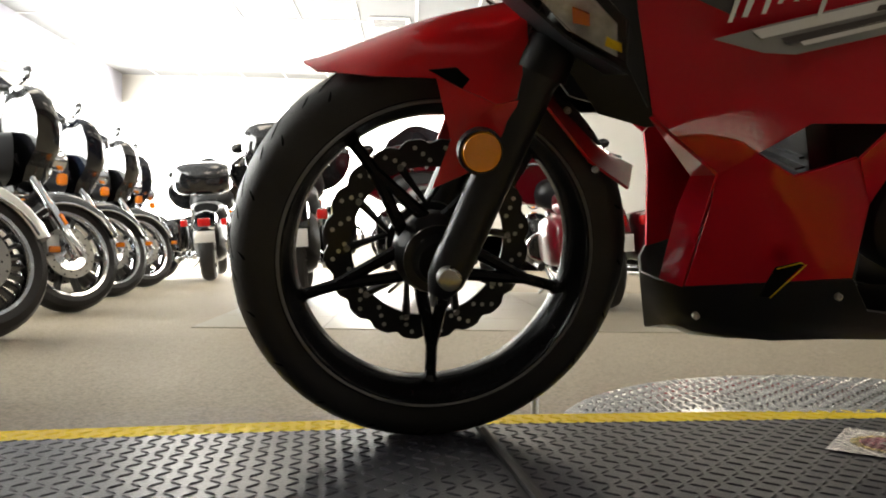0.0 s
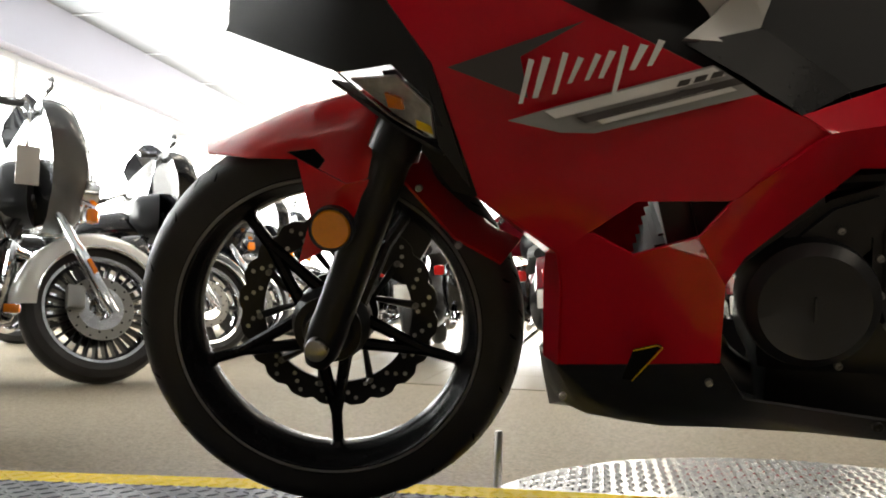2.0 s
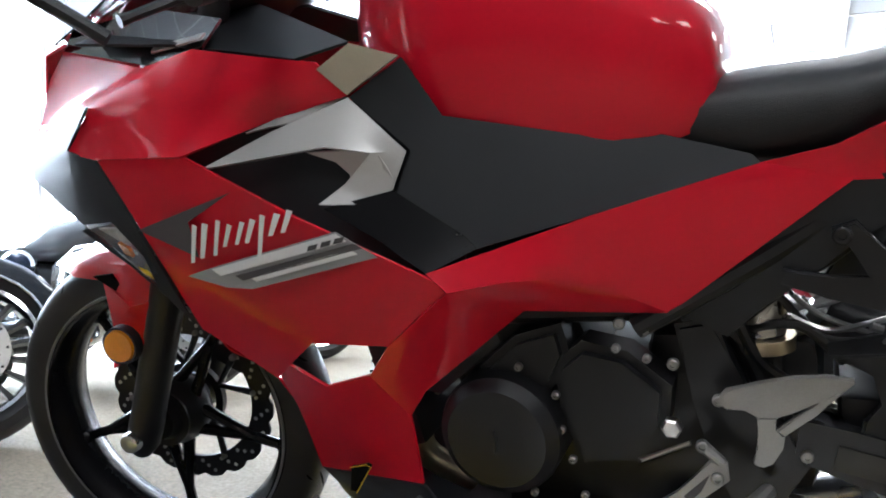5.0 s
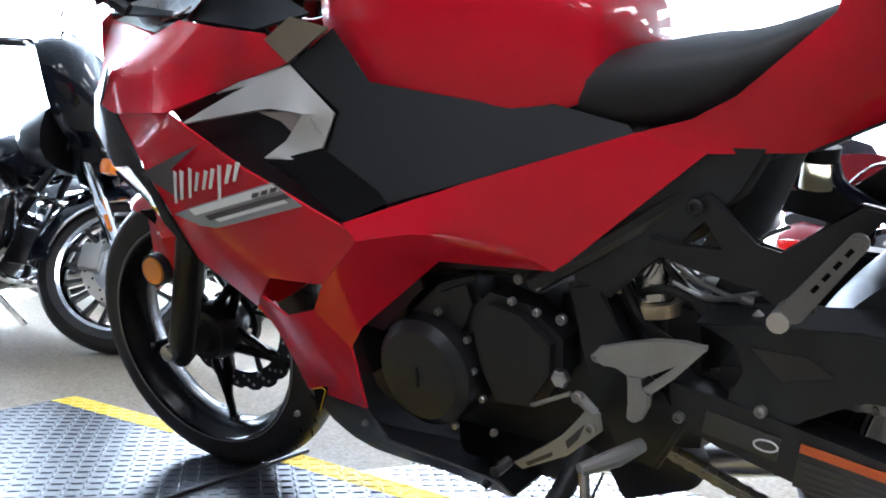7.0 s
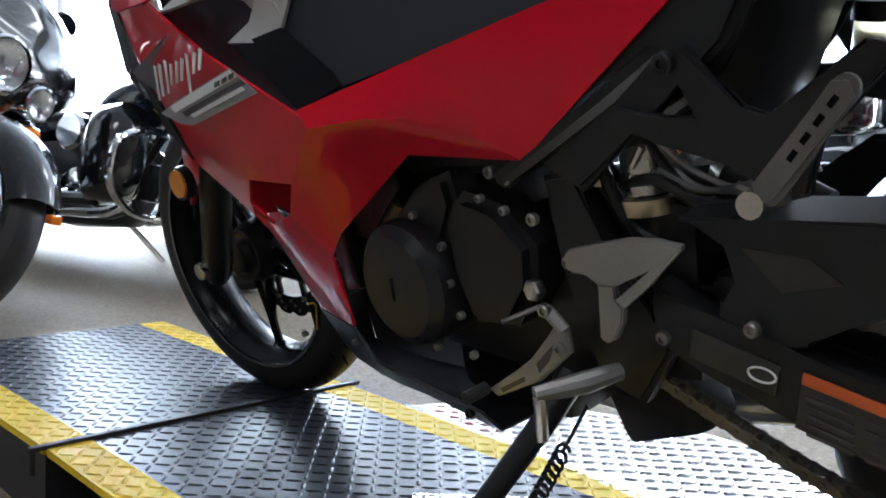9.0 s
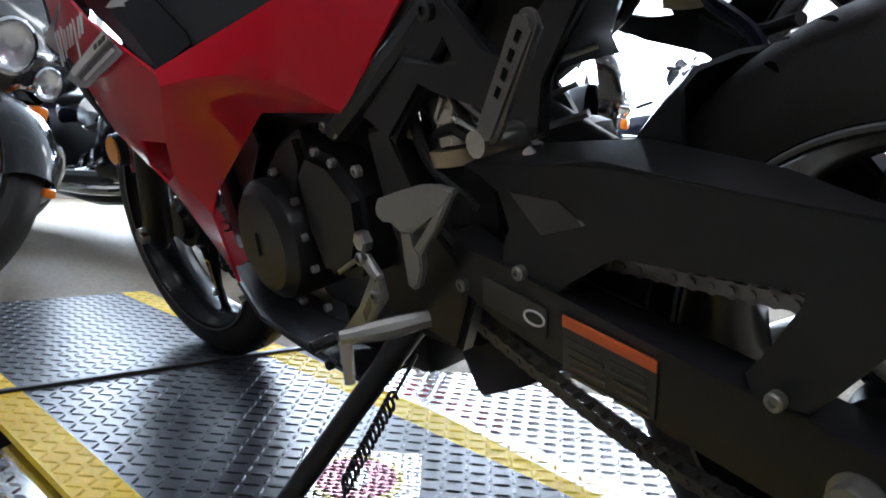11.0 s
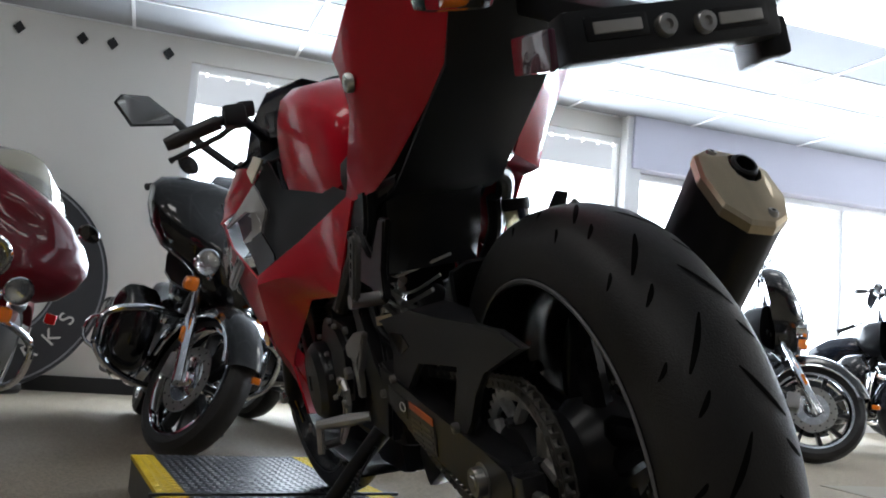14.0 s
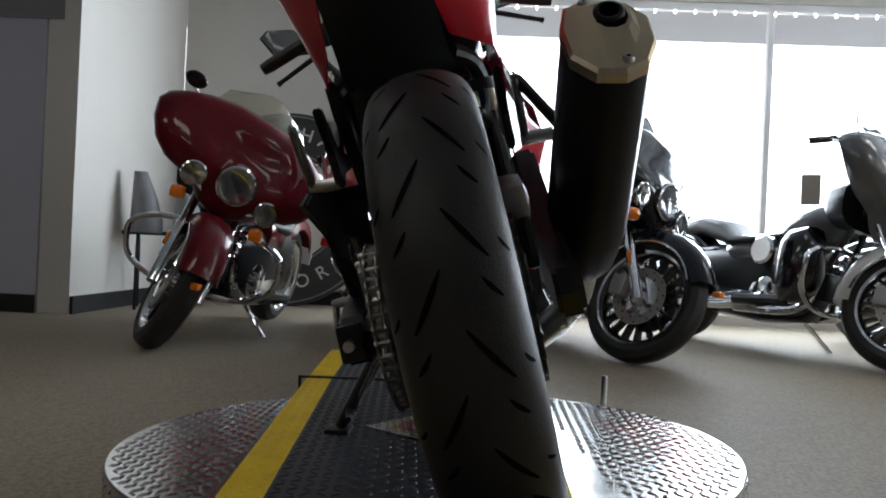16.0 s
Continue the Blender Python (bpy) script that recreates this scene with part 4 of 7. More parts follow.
# fork
for side in (-1, 1):
    bm = bmesh.new()
    y = 0.1 * side
    foot = FW @ Vector((-0.0, y, -0.012))
    axis = Vector((0.375, 0.0, 0.93)).normalized()
    p = [foot + axis * d for d in (-0.022, 0.0, 0.035, 0.05, 0.29, 0.3, 0.305)]
    add_tube(bm, p, [0.016, 0.026, 0.028, 0.027, 0.0275, 0.031, 0.031], 20)
    leg = part("fork_leg", bm, BLACK_METAL, bike, "black fork leg")
    bm = bmesh.new()
    add_tube(bm, [foot + axis * d for d in (0.3, 0.335, 0.345)], [0.036, 0.034, 0.03], 20)
    add_tube(bm, [foot + axis * 0.34, foot + axis * 0.74], 0.0205, 16)
    part("stanchion", bm, BLACK_METAL, leg)
    bm = bmesh.new()
    add_lathe(bm, [(0.0, 0.014), (0.012, 0.014), (0.0155, 0.012), (0.0165, 0.004), (0.0165, -0.004)], Matrix.Translation(FW @ Vector((0, y * 1.26, 0))) @ pose(0, 0, 0, 0, 0, 188 if side < 0 else 8), 20)
    part("axle_cap", bm, STEEL, leg, "grey axle bolt")
bm = bmesh.new()
add_box(bm, (0.07, 0.04, 0.13), FW @ Matrix.Translation((0.11, 0.07, 0.11)) @ pose(0, 0, 0, 0, 30, 0), 0.012)
caliper = part("brake_caliper", bm, BLACK_METAL, bike, "black front brake caliper")
bm = bmesh.new()
add_box(bm, (0.02, 0.012, 0.07), FW @ Matrix.Translation((-0.135, 0.062, 0.03)), 0.004)
part("caliper_pad", bm, BRASS, caliper, "brass-coloured pad")
bm = bmesh.new()
add_tube(bm, curve_points([FW @ Vector((0.1, 0.08, 0.17)), (0.14, 0.07, 0.5), (0.2, 0.06, 0.6), (0.25, 0.04, 0.75)]), 0.005, 8)
part("brake_hose", bm, RUBBER, bike)
for p in ((0.148, -0.112, 0.51), (0.195, -0.088, 0.43)):
    bolt(bike, p, 0.006)

# ---- engine, frame, swingarm, chain, exhaust and controls ----
def slab_part(name, size, centre, mat, label="", bevel=0.01, rot=(0, 0, 0), parent=None):
    bm = bmesh.new()
    add_box(bm, size, Matrix.Translation(centre) @ pose(0, 0, 0, *rot), bevel)
    return part(name, bm, mat, parent or bike, label)


def plate_part(name, outline, y0, y1, mat, label="", bevel=0.004, parent=None):
    bm = bmesh.new()
    add_plate(bm, outline, y0, y1, Matrix(), bevel)
    return part(name, bm, mat, parent or bike, label)


def tube_part(name, pts, r, mat, label="", n=10, smooth=5, parent=None):
    bm = bmesh.new()
    add_tube(bm, curve_points(pts, smooth) if smooth else pts, r, n)
    return part(name, bm, mat, parent or bike, label)


engine = slab_part("crankcase", (0.34, 0.2, 0.2), (0.75, 0.03, 0.36), ENGINE, "satin black engine crankcase", 0.03)
slab_part("cylinder_block", (0.2, 0.2, 0.24), (0.62, 0.03, 0.5), ENGINE, "", 0.02, (0, -22, 0))
slab_part("oil_sump", (0.2, 0.15, 0.09), (0.7, 0.03, 0.235), ENGINE, "", 0.02)
slab_part("gearbox", (0.2, 0.19, 0.2), (0.9, 0.03, 0.4), ENGINE, "", 0.03)


def cover(name, x, z, r, y0, y1, label, n=40, dome=0.35):
    bm = bmesh.new()
    add_lathe(bm, [(r, y0), (r, y1 + 0.02), (r * 0.97, y1 + 0.012), (r * 0.86, y1 + 0.004), (r * 0.8, y1), (r * dome, y1 - 0.003), (0.0, y1 - 0.003)], Matrix.Translation((x, 0, z)), n)
    return part(name, bm, ENGINE, bike, label, angle=30)


gen = cover("generator_cover", 0.632, 0.378, 0.08, -0.07, -0.155, "round black generator cover")
slab_part("raised_rib", (0.004, 0.006, 0.03), (0.632, -0.159, 0.378), BLACK_METAL, "", 0.0015, parent=gen)
plate_part("side_cover", [(0.7, 0.47), (0.735, 0.5), (0.79, 0.49), (0.84, 0.45), (0.835, 0.4), (0.8, 0.35), (0.73, 0.34), (0.705, 0.4)], -0.125, -0.06, ENGINE, "black sprocket cover", 0.012)
plate_part("side_cover", [(0.60, 0.455), (0.65, 0.5), (0.71, 0.52), (0.72, 0.48), (0.7, 0.44), (0.68, 0.42)], -0.12, -0.06, ENGINE, "", 0.01)
for x, z in ((0.66, 0.468), (0.705, 0.435), (0.71, 0.39), (0.722, 0.352), (0.735, 0.305), (0.78, 0.5), (0.815, 0.49), (0.67, 0.3)):
    bolt(bike, (x, -0.13, z), 0.0062)
bolt(bike, (0.84, -0.122, 0.404), 0.015, STEEL, hexed=True, depth=0.01)
for p in ((0.892, -0.124, 0.443), (0.936, -0.126, 0.376), (0.984, -0.104, 0.375), (1.079, -0.11, 0.407), (0.842, -0.117, 0.48), (0.781, -0.112, 0.524), (0.81, -0.115, 0.52)):
    bolt(bike, p, 0.0085)
bolt(bike, (0.338, -0.128, 0.24), 0.006)
bolt(bike, (0.517, -0.152, 0.278), 0.006)
bolt(bike, (0.72, -0.136, 0.226), 0.008, BLACK_METAL)
# trellis frame
for pts, r in (([(0.33, -0.1, 0.86), (0.6, -0.13, 0.68), (0.85, -0.07, 0.55), (0.93, -0.06, 0.46), (0.95, -0.06, 0.34)], 0.016),
               ([(0.8, -0.11, 0.52), (0.93, -0.1, 0.6), (1.05, -0.085, 0.68), (1.1, -0.05, 0.7)], 0.015),
               ([(0.85, -0.08, 0.52), (1.0, -0.07, 0.6), (1.05, -0.06, 0.66)], 0.013), ([(0.62, -0.09, 0.52), (0.8, -0.08, 0.53)], 0.013)):
    tube_part("frame_tube", pts, r, BLACK_METAL, "black steel frame tube")
    tube_part("frame_tube", [(x, 2 * 0.03 - y, z) for x, y, z in pts], r, BLACK_METAL, "black steel frame tube")
plate_part("frame_plate", [(0.84, 0.52), (0.885, 0.53), (0.905, 0.48), (0.93, 0.42), (0.97, 0.4), (0.99, 0.36), (0.95, 0.29), (0.9, 0.3), (0.88, 0.36), (0.86, 0.43)], -0.1, -0.075, BLACK_METAL, "black swingarm pivot plate", 0.006)
plate_part("seat_frame_cover", [(0.82, 0.548), (1.015, 0.702), (1.09, 0.7), (1.06, 0.645), (0.98, 0.59), (0.9, 0.51)], -0.108, -0.085, BLACK_PLASTIC, "black frame cover strip", 0.006)
# heel guard with its triangular opening
bm = bmesh.new()
for a in ([(0.893, 0.451), (0.9, 0.46), (0.933, 0.47), (0.971, 0.48), (1.003, 0.483), (1.028, 0.482), (1.028, 0.477), (0.998, 0.456), (0.962, 0.438), (0.954, 0.431), (0.933, 0.429), (0.921, 0.44), (0.902, 0.436), (0.894, 0.442)],
          [(0.933, 0.431), (0.954, 0.433), (0.95, 0.416), (0.962, 0.411), (0.96, 0.395), (0.95, 0.376), (0.94, 0.37), (0.931, 0.374), (0.932, 0.391), (0.936, 0.406)],
          [(1.028, 0.478), (0.997, 0.456), (0.952, 0.4165), (0.962, 0.4105), (0.992, 0.438)]):
    add_plate(bm, a, -0.135, -0.125, Matrix(), 0.002)
heel = part("heel_guard", bm, ALU, bike, "grey cast aluminium heel guard")
# rider footpeg, shift lever and linkage
tube_part("footpeg", [(0.945, -0.125, 0.338), (0.932, -0.162, 0.338), (0.906, -0.207, 0.337)], [0.009, 0.0115, 0.008], ALU, "grey rider footpeg", 10, 0)
tube_part("peg_feeler", [(0.909, -0.203, 0.335), (0.912, -0.209, 0.29)], [0.007, 0.006], STEEL, "", 8, 0)
lever = plate_part("shift_lever", [(0.775, 0.28), (0.85, 0.335), (0.886, 0.382), (0.903, 0.38), (0.905, 0.357), (0.858, 0.313), (0.788, 0.274)], -0.15, -0.142, ALU, "grey aluminium shift lever with a slotted arm", 0.002)
plate_part("slot", [(0.856, 0.333), (0.885, 0.364), (0.875, 0.341), (0.859, 0.323)], -0.1508, -0.15, DECAL_DARK, "", 0.0, lever)
plate_part("slot", [(0.795, 0.287), (0.836, 0.313), (0.836, 0.307), (0.799, 0.283)], -0.1508, -0.15, DECAL_DARK, "", 0.0, lever)
tube_part("shift_link", [(0.875, -0.146, 0.397), (0.897, -0.146, 0.378)], [0.0075, 0.0065], ALU, "grey shift link", 10, 0)
tube_part("shift_rod", [(0.805, -0.143, 0.367), (0.863, -0.143, 0.396)], 0.003, STEEL, "", 8, 0)
tube_part("shift_peg", [(0.765, -0.145, 0.277), (0.762, -0.175, 0.275)], 0.008, RUBBER, "", 10, 0)
bolt(bike, (0.877, -0.15, 0.398), 0.009)
bolt(bike, (0.893, -0.15, 0.36), 0.009)
# pillion peg and hanger, with a hanger on the other side
HANGER = [(1.003, 0.64), (1.026, 0.648), (1.075, 0.595), (1.1, 0.588), (1.172, 0.646), (1.2, 0.64), (1.138, 0.575), (1.132, 0.53), (1.105, 0.522), (1.075, 0.552), (1.0, 0.565), (0.955, 0.578), (0.957, 0.596), (1.005, 0.588), (1.045, 0.585), (1.03, 0.612)]
for side in (-1, 1):
    y = -0.118 if side < 0 else 0.165
    hanger = plate_part("peg_hanger", HANGER, y, y + 0.013, BLACK_METAL, "black forked pillion peg hanger", 0.003)
    y = -0.152 if side < 0 else 0.2
    base, tip = Vector((1.122, y, 0.545)), Vector((1.178, y, 0.62))
    way = (tip - base).normalized()
    out = Vector((-way.z, 0, way.x))
    outline = []
    for k in range(9):
        a = math.pi * k / 8
        q = tip + (out * math.cos(a) + way * math.sin(a)) * 0.0095
        outline.append((q.x, q.z))
    for k in range(9):
        a = math.pi * k / 8
        q = base + (-out * math.cos(a) - way * math.sin(a)) * 0.012
        outline.append((q.x, q.z))
    peg = plate_part("pillion_peg", outline, y - 0.011, y + 0.001, PEG, "grey slotted folding footpeg", 0.004, hanger)
    for k in range(4):
        q = base + (tip - base) * (0.38 + 0.17 * k)
        slab_part("slot", (0.0045, 0.001, 0.009), (q.x, y - 0.0112 if side < 0 else y + 0.0012, q.z), RUBBER_DARK, "", 0.0, (0, math.degrees(math.atan2(way.x, way.z)), 0), parent=peg)
    tube_part("pivot", [(1.108, y + 0.04, 0.532), (1.11, y - 0.012, 0.534)], 0.011, STEEL, "", 12, 0, parent=peg)
bolt(bike, (1.013, -0.12, 0.634), 0.012, BLACK_METAL)
# swingarm
plate_part("swingarm_arm", [(0.97, 0.425), (1.03, 0.402), (1.2, 0.372), (1.385, 0.34), (1.45, 0.33), (1.465, 0.31), (1.45, 0.272), (1.32, 0.272), (1.18, 0.305), (1.03, 0.345), (0.965, 0.365)], -0.102, -0.062, BLACK_METAL, "black box-section swingarm", 0.006)
plate_part("swingarm_arm", [(0.97, 0.45), (1.06, 0.515), (1.16, 0.51), (1.24, 0.45), (1.3, 0.375), (1.38, 0.342), (1.46, 0.332), (1.465, 0.3), (1.45, 0.272), (1.34, 0.285), (1.22, 0.34), (1.08, 0.37), (0.965, 0.36)], 0.165, 0.2, BLACK_METAL, "black curved swingarm arm", 0.006)
slab_part("swingarm_bridge", (0.07, 0.24, 0.07), (1.05, 0.05, 0.4), BLACK_METAL, "", 0.012)
bm = bmesh.new()
add_lathe(bm, [(0.0, -0.014), (0.009, -0.014), (0.01, -0.012), (0.017, -0.012), (0.018, -0.009), (0.018, 0.0), (0.022, 0.0), (0.022, 0.006)], Matrix.Translation((1.372, -0.104, 0.302)), 24)
part("axle_nut", bm, BOLT, bike, "rear axle nut")
slab_part("chain_adjuster", (0.03, 0.03, 0.045), (1.468, -0.085, 0.3), BLACK_METAL, "", 0.004)
tube_part("adjuster_bolt", [(1.47, -0.085, 0.3), (1.5, -0.085, 0.298)], 0.007, STEEL, "", 8, 0)
slab_part("warning_label", (0.1, 0.002, 0.055), (1.165, -0.1035, 0.34), LABEL_GREY, "grey warning label with an orange band", 0.0008, (0, 9, 0))
slab_part("warning_band", (0.1, 0.002, 0.011), (1.1685, -0.1045, 0.362), LABEL_ORANGE, "", 0.0005, (0, 9, 0))
for k in range(5):
    slab_part("print_line", (0.04, 0.0012, 0.0035), (1.142 + 0.0, -0.1052, 0.35 - 0.0085 * k), DECAL_DARK, "", 0.0, (0, 9, 0))
    slab_part("print_line", (0.036, 0.0012, 0.0035), (1.188, -0.1052, 0.343 - 0.0085 * k), DECAL_DARK, "", 0.0, (0, 9, 0))
slab_part("chain_label", (0.085, 0.002, 0.03), (1.055, -0.1035, 0.368), LABEL_GREY, "grey chain slack label", 0.0008, (0, 11, 0))
bm = bmesh.new()
add_tube(bm, [Vector((1.083 + 0.013 * math.cos(a), -0.1052, 0.363 + 0.007 * math.sin(a))) for a in [k * math.pi / 8 for k in range(16)]], 0.0012, 5, closed=True)
part("chain_symbol", bm, DECAL_WHITE, bike, "white oval symbol")
# chain guard
guard = plate_part("chain_guard", [(1.003, 0.493), (1.09, 0.501), (1.173, 0.508), (1.296, 0.496), (1.49, 0.484), (1.546, 0.466), (1.422, 0.436), (1.385, 0.405), (1.352, 0.367), (1.335, 0.35), (1.314, 0.345), (1.292, 0.352), (1.288, 0.366), (1.335, 0.424), (1.342, 0.44),
                                   (1.18, 0.436), (1.152, 0.422), (1.12, 0.395), (1.075, 0.372), (1.035, 0.385), (1.04, 0.42), (1.06, 0.44), (1.05, 0.475)], -0.098, -0.088, BLACK_PLASTIC, "black chain guard", 0.003)
plate_part("guard_recess", [(1.062, 0.476), (1.124, 0.474), (1.152, 0.456), (1.098, 0.44)], -0.0995, -0.09, GLOSS_BLACK, "sunk black panel in the guard", 0.001, guard)
shell("guard_flange", [(1.003, -0.097, 0.494), (1.173, -0.097, 0.509), (1.296, -0.097, 0.497), (1.49, -0.097, 0.485), (1.003, -0.04, 0.5), (1.173, -0.04, 0.514), (1.296, -0.05, 0.502), (1.4, -0.085, 0.49)],
      [(0, 1, 5, 4), (1, 2, 6, 5), (2, 3, 7, 6)], BLACK_PLASTIC, guard, "", 0.004, 0)
bolt(bike, (1.319, -0.106, 0.36), 0.009)
# rear sprocket
SPY = -0.047
sp = Matrix.Translation((1.38, SPY, 0.304))
bm = bmesh.new()
teeth = 41
outer = []
for i in range(teeth * 4):
    a = 2 * math.pi * i / (teeth * 4)
    outer.append((0.102 + 0.004 * (1 if i % 4 in (1, 2) else -1), a))
lay = []
for y in (-0.003, 0.003):
    lay.append([[bm.verts.new(sp @ Vector((r * math.cos(a), y, r * math.sin(a)))) for r, a in outer], [bm.verts.new(sp @ Vector((0.084 * math.cos(a), y, 0.084 * math.sin(a)))) for r, a in outer]])
n = len(outer)
for i in range(n):
    j = (i + 1) % n
    (o0, i0), (o1, i1) = lay
    bm.faces.new((o0[i], o0[j], i0[j], i0[i]))
    bm.faces.new((o1[j], o1[i], i1[i], i1[j]))
    bm.faces.new((o0[j], o0[i], o1[i], o1[j]))
    bm.faces.new((i0[i], i0[j], i1[j], i1[i]))
sprocket = part("rear_sprocket", bm, SPROCKET, bike, "steel rear sprocket", angle=25)
for i in range(5):
    a = radians(20) + 2 * math.pi * i / 5
    bm = bmesh.new()
    add_tube(bm, [sp @ Vector((0.086 * math.cos(a + 0.36), 0, 0.086 * math.sin(a + 0.36))), sp @ Vector((0.056 * math.cos(a), 0, 0.056 * math.sin(a))), sp @ Vector((0.086 * math.cos(a - 0.36), 0, 0.086 * math.sin(a - 0.36)))], 0.0085, 8)
    part("sprocket_arm", bm, SPROCKET, sprocket)
    bolt(sprocket, sp @ Vector((0.058 * math.cos(a), -0.004, 0.058 * math.sin(a))), 0.0085, BLACK_METAL, depth=0.012, hexed=True)
bm = bmesh.new()
add_lathe(bm, [(0.03, -0.02), (0.055, -0.012), (0.06, 0.02), (0.06, 0.05), (0.03, 0.05)], sp, 32)
part("sprocket_carrier", bm, BLACK_METAL, sprocket)
# chain, link by link, round both sprockets
link_mesh = None
path = []
front, rear, rf, rr = Vector((0.93, 0, 0.354)), Vector((1.38, 0, 0.304)), 0.053, 0.104
way = (rear - front).normalized()
up = Vector((-way.z, 0, way.x))
up = up if up.z > 0 else -up
top = [front + up * rf + (rear + up * rr - front - up * rf) * (k / 26) for k in range(26)]
arc = [rear + (up * math.cos(a) + way * math.sin(a)) * rr for a in [math.pi * k / 20 for k in range(21)]]
bot = [rear - up * rr + (front - up * rf - rear + up * rr) * (k / 26) - Vector((0, 0, 0.022 * math.sin(math.pi * k / 26))) for k in range(1, 27)]
back = [front + (-up * math.cos(a) - way * math.sin(a)) * rf for a in [math.pi * k / 7 for k in range(1, 7)]]
path = top + arc + bot + back
for k in range(len(path)):
    p, q = path[k], path[(k + 1) % len(path)]
    mid, d = (p + q) / 2, (q - p)
    if link_mesh is None:
        bm = bmesh.new()
        for y in (-0.0075, 0.0075):
            add_plate(bm, [(-0.0112, -0.004), (-0.008, -0.0078), (-0.004, -0.006), (0.004, -0.006), (0.008, -0.0078), (0.0112, -0.004), (0.0112, 0.004), (0.008, 0.0078), (0.004, 0.006), (-0.004, 0.006), (-0.008, 0.0078), (-0.0112, 0.004)], y - 0.0012, y + 0.0012)
        add_tube(bm, [(-0.008, -0.0105, 0), (-0.008, 0.0105, 0)], 0.0035, 6)
        ob = part("chain_link", bm, CHAIN, bike, smooth=False)
        link_mesh = ob.data
    else:
        ob = new("chain_link", link_mesh)
        ob.parent = bike
    ob.matrix_basis = Matrix.Translation((mid.x, SPY, mid.z)) @ pose(0, 0, 0, 0, -math.degrees(math.atan2(d.z, d.x)), 0)
# hugger over the rear tyre, suspension, tubes
rows = []
for k in range(17):
    a = radians(126 + 3.6 * k)
    low = 0.302 - 0.065 * min(1.0, k / 3)
    rows.append([RW @ Vector((r * math.cos(a), y, r * math.sin(a))) for r, y in ((low, -0.088), (0.305, -0.086), (0.316, -0.06), (0.32, 0.0), (0.316, 0.06), (0.305, 0.086), (low, 0.088))])
bm = bmesh.new()
add_loft(bm, rows, closed=False)
hug = part("rear_hugger", bm, BLACK_PLASTIC, bike, "black rear tyre hugger", angle=60)
hug.modifiers.new("body", "SOLIDIFY").thickness = 0.005
tube_part("shock_absorber", [(0.938, -0.05, 0.42), (0.937, -0.05, 0.488), (0.928, -0.045, 0.6)], [0.027, 0.023, 0.022], BLACK_METAL, "black shock absorber body", 16, 0)
tube_part("shock_sleeve", [(0.936, -0.05, 0.5), (0.932, -0.048, 0.548)], 0.024, STEEL, "polished sleeve", 16, 0)
tube_part("shock_collar", [(0.938, -0.05, 0.482), (0.937, -0.05, 0.498)], 0.034, CHAMPAGNE, "gold collar", 18, 0)
tube_part("shock_bracket", [(0.898, -0.075, 0.51), (0.901, -0.075, 0.575)], [0.009, 0.006], CHAMPAGNE, "gold-plated bracket", 8, 0)
tube_part("starter_motor", [(1.0, 0.0, 0.514), (1.085, 0.0, 0.476)], [0.026, 0.027], BLACK_METAL, "black round starter housing", 18, 0)
tube_part("starter_cap", [(0.985, 0.0, 0.521), (1.0, 0.0, 0.514)], [0.016, 0.024], STEEL, "bright end cap", 18, 0)
for x, z in ((0.97, 0.53), (0.956, 0.524), (0.985, 0.545), (0.97, 0.5)):
    tube_part("wire_plug", [(x, -0.045, z), (x + 0.012, -0.043, z + 0.008)], [0.006, 0.008], STEEL, "", 8, 0)
for pts in ([(0.94, -0.05, 0.56), (0.965, -0.05, 0.535), (1.0, -0.03, 0.53), (1.06, 0.0, 0.55)], [(0.95, -0.05, 0.545), (0.985, -0.045, 0.51), (1.03, -0.03, 0.5)], [(0.93, -0.055, 0.58), (0.975, -0.05, 0.56), (1.02, -0.03, 0.565), (1.07, 0.02, 0.58)]):
    tube_part("wire", pts, 0.0028, STEEL, "", 6)
for k, (x, z) in enumerate(((0.935, 0.53), (0.95, 0.515), (0.928, 0.5), (1.045, 0.52), (1.06, 0.505))):
    tube_part("cable_clip", [(x, -0.07, z), (x + 0.012, -0.068, z + 0.02 - 0.008 * k)], 0.005, STEEL, "", 8, 0)
for pts in ([(0.96, -0.07, 0.53), (1.0, -0.06, 0.51), (1.04, -0.05, 0.515), (1.1, -0.03, 0.53)], [(0.95, -0.07, 0.57), (0.99, -0.06, 0.53), (1.05, -0.04, 0.5)]):
    tube_part("cable", pts, 0.0035, STEEL, "", 6)
for pts, r, mat in (([(0.9, -0.06, 0.5), (0.97, -0.075, 0.52), (1.02, -0.05, 0.47)], 0.006, RUBBER), ([(0.95, -0.06, 0.55), (1.0, -0.06, 0.5), (1.06, -0.05, 0.5)], 0.005, RUBBER),
                    ([(1.2, 0.1, 0.47), (1.16, 0.13, 0.56), (1.1, 0.145, 0.6), (1.087, 0.147, 0.63)], 0.008, HOSE_BLUE), ([(1.2, 0.13, 0.58), (1.14, 0.145, 0.57), (1.09, 0.147, 0.59)], 0.007, RUBBER), ([(0.9, -0.08, 0.55), (0.93, -0.08, 0.48), (0.97, -0.06, 0.44)], 0.007, BLACK_METAL)):
    tube_part("hose", pts, r, mat, "", 8)
slab_part("linkage_block", (0.12, 0.07, 0.075), (0.905, 0.01, 0.235), BLACK_METAL, "black suspension link", 0.014, (0, -25, 0))
bm = bmesh.new()
add_tube(bm, [(1.066, 0.147, 0.597), (1.07, 0.147, 0.632)], 0.02, 18)
pot = part("brake_fluid_pot", bm, CREAM, bike, "cream translucent brake fluid reservoir")
bm = bmesh.new()
add_tube(bm, [(1.07, 0.147, 0.632), (1.072, 0.147, 0.651)], 0.0235, 20)
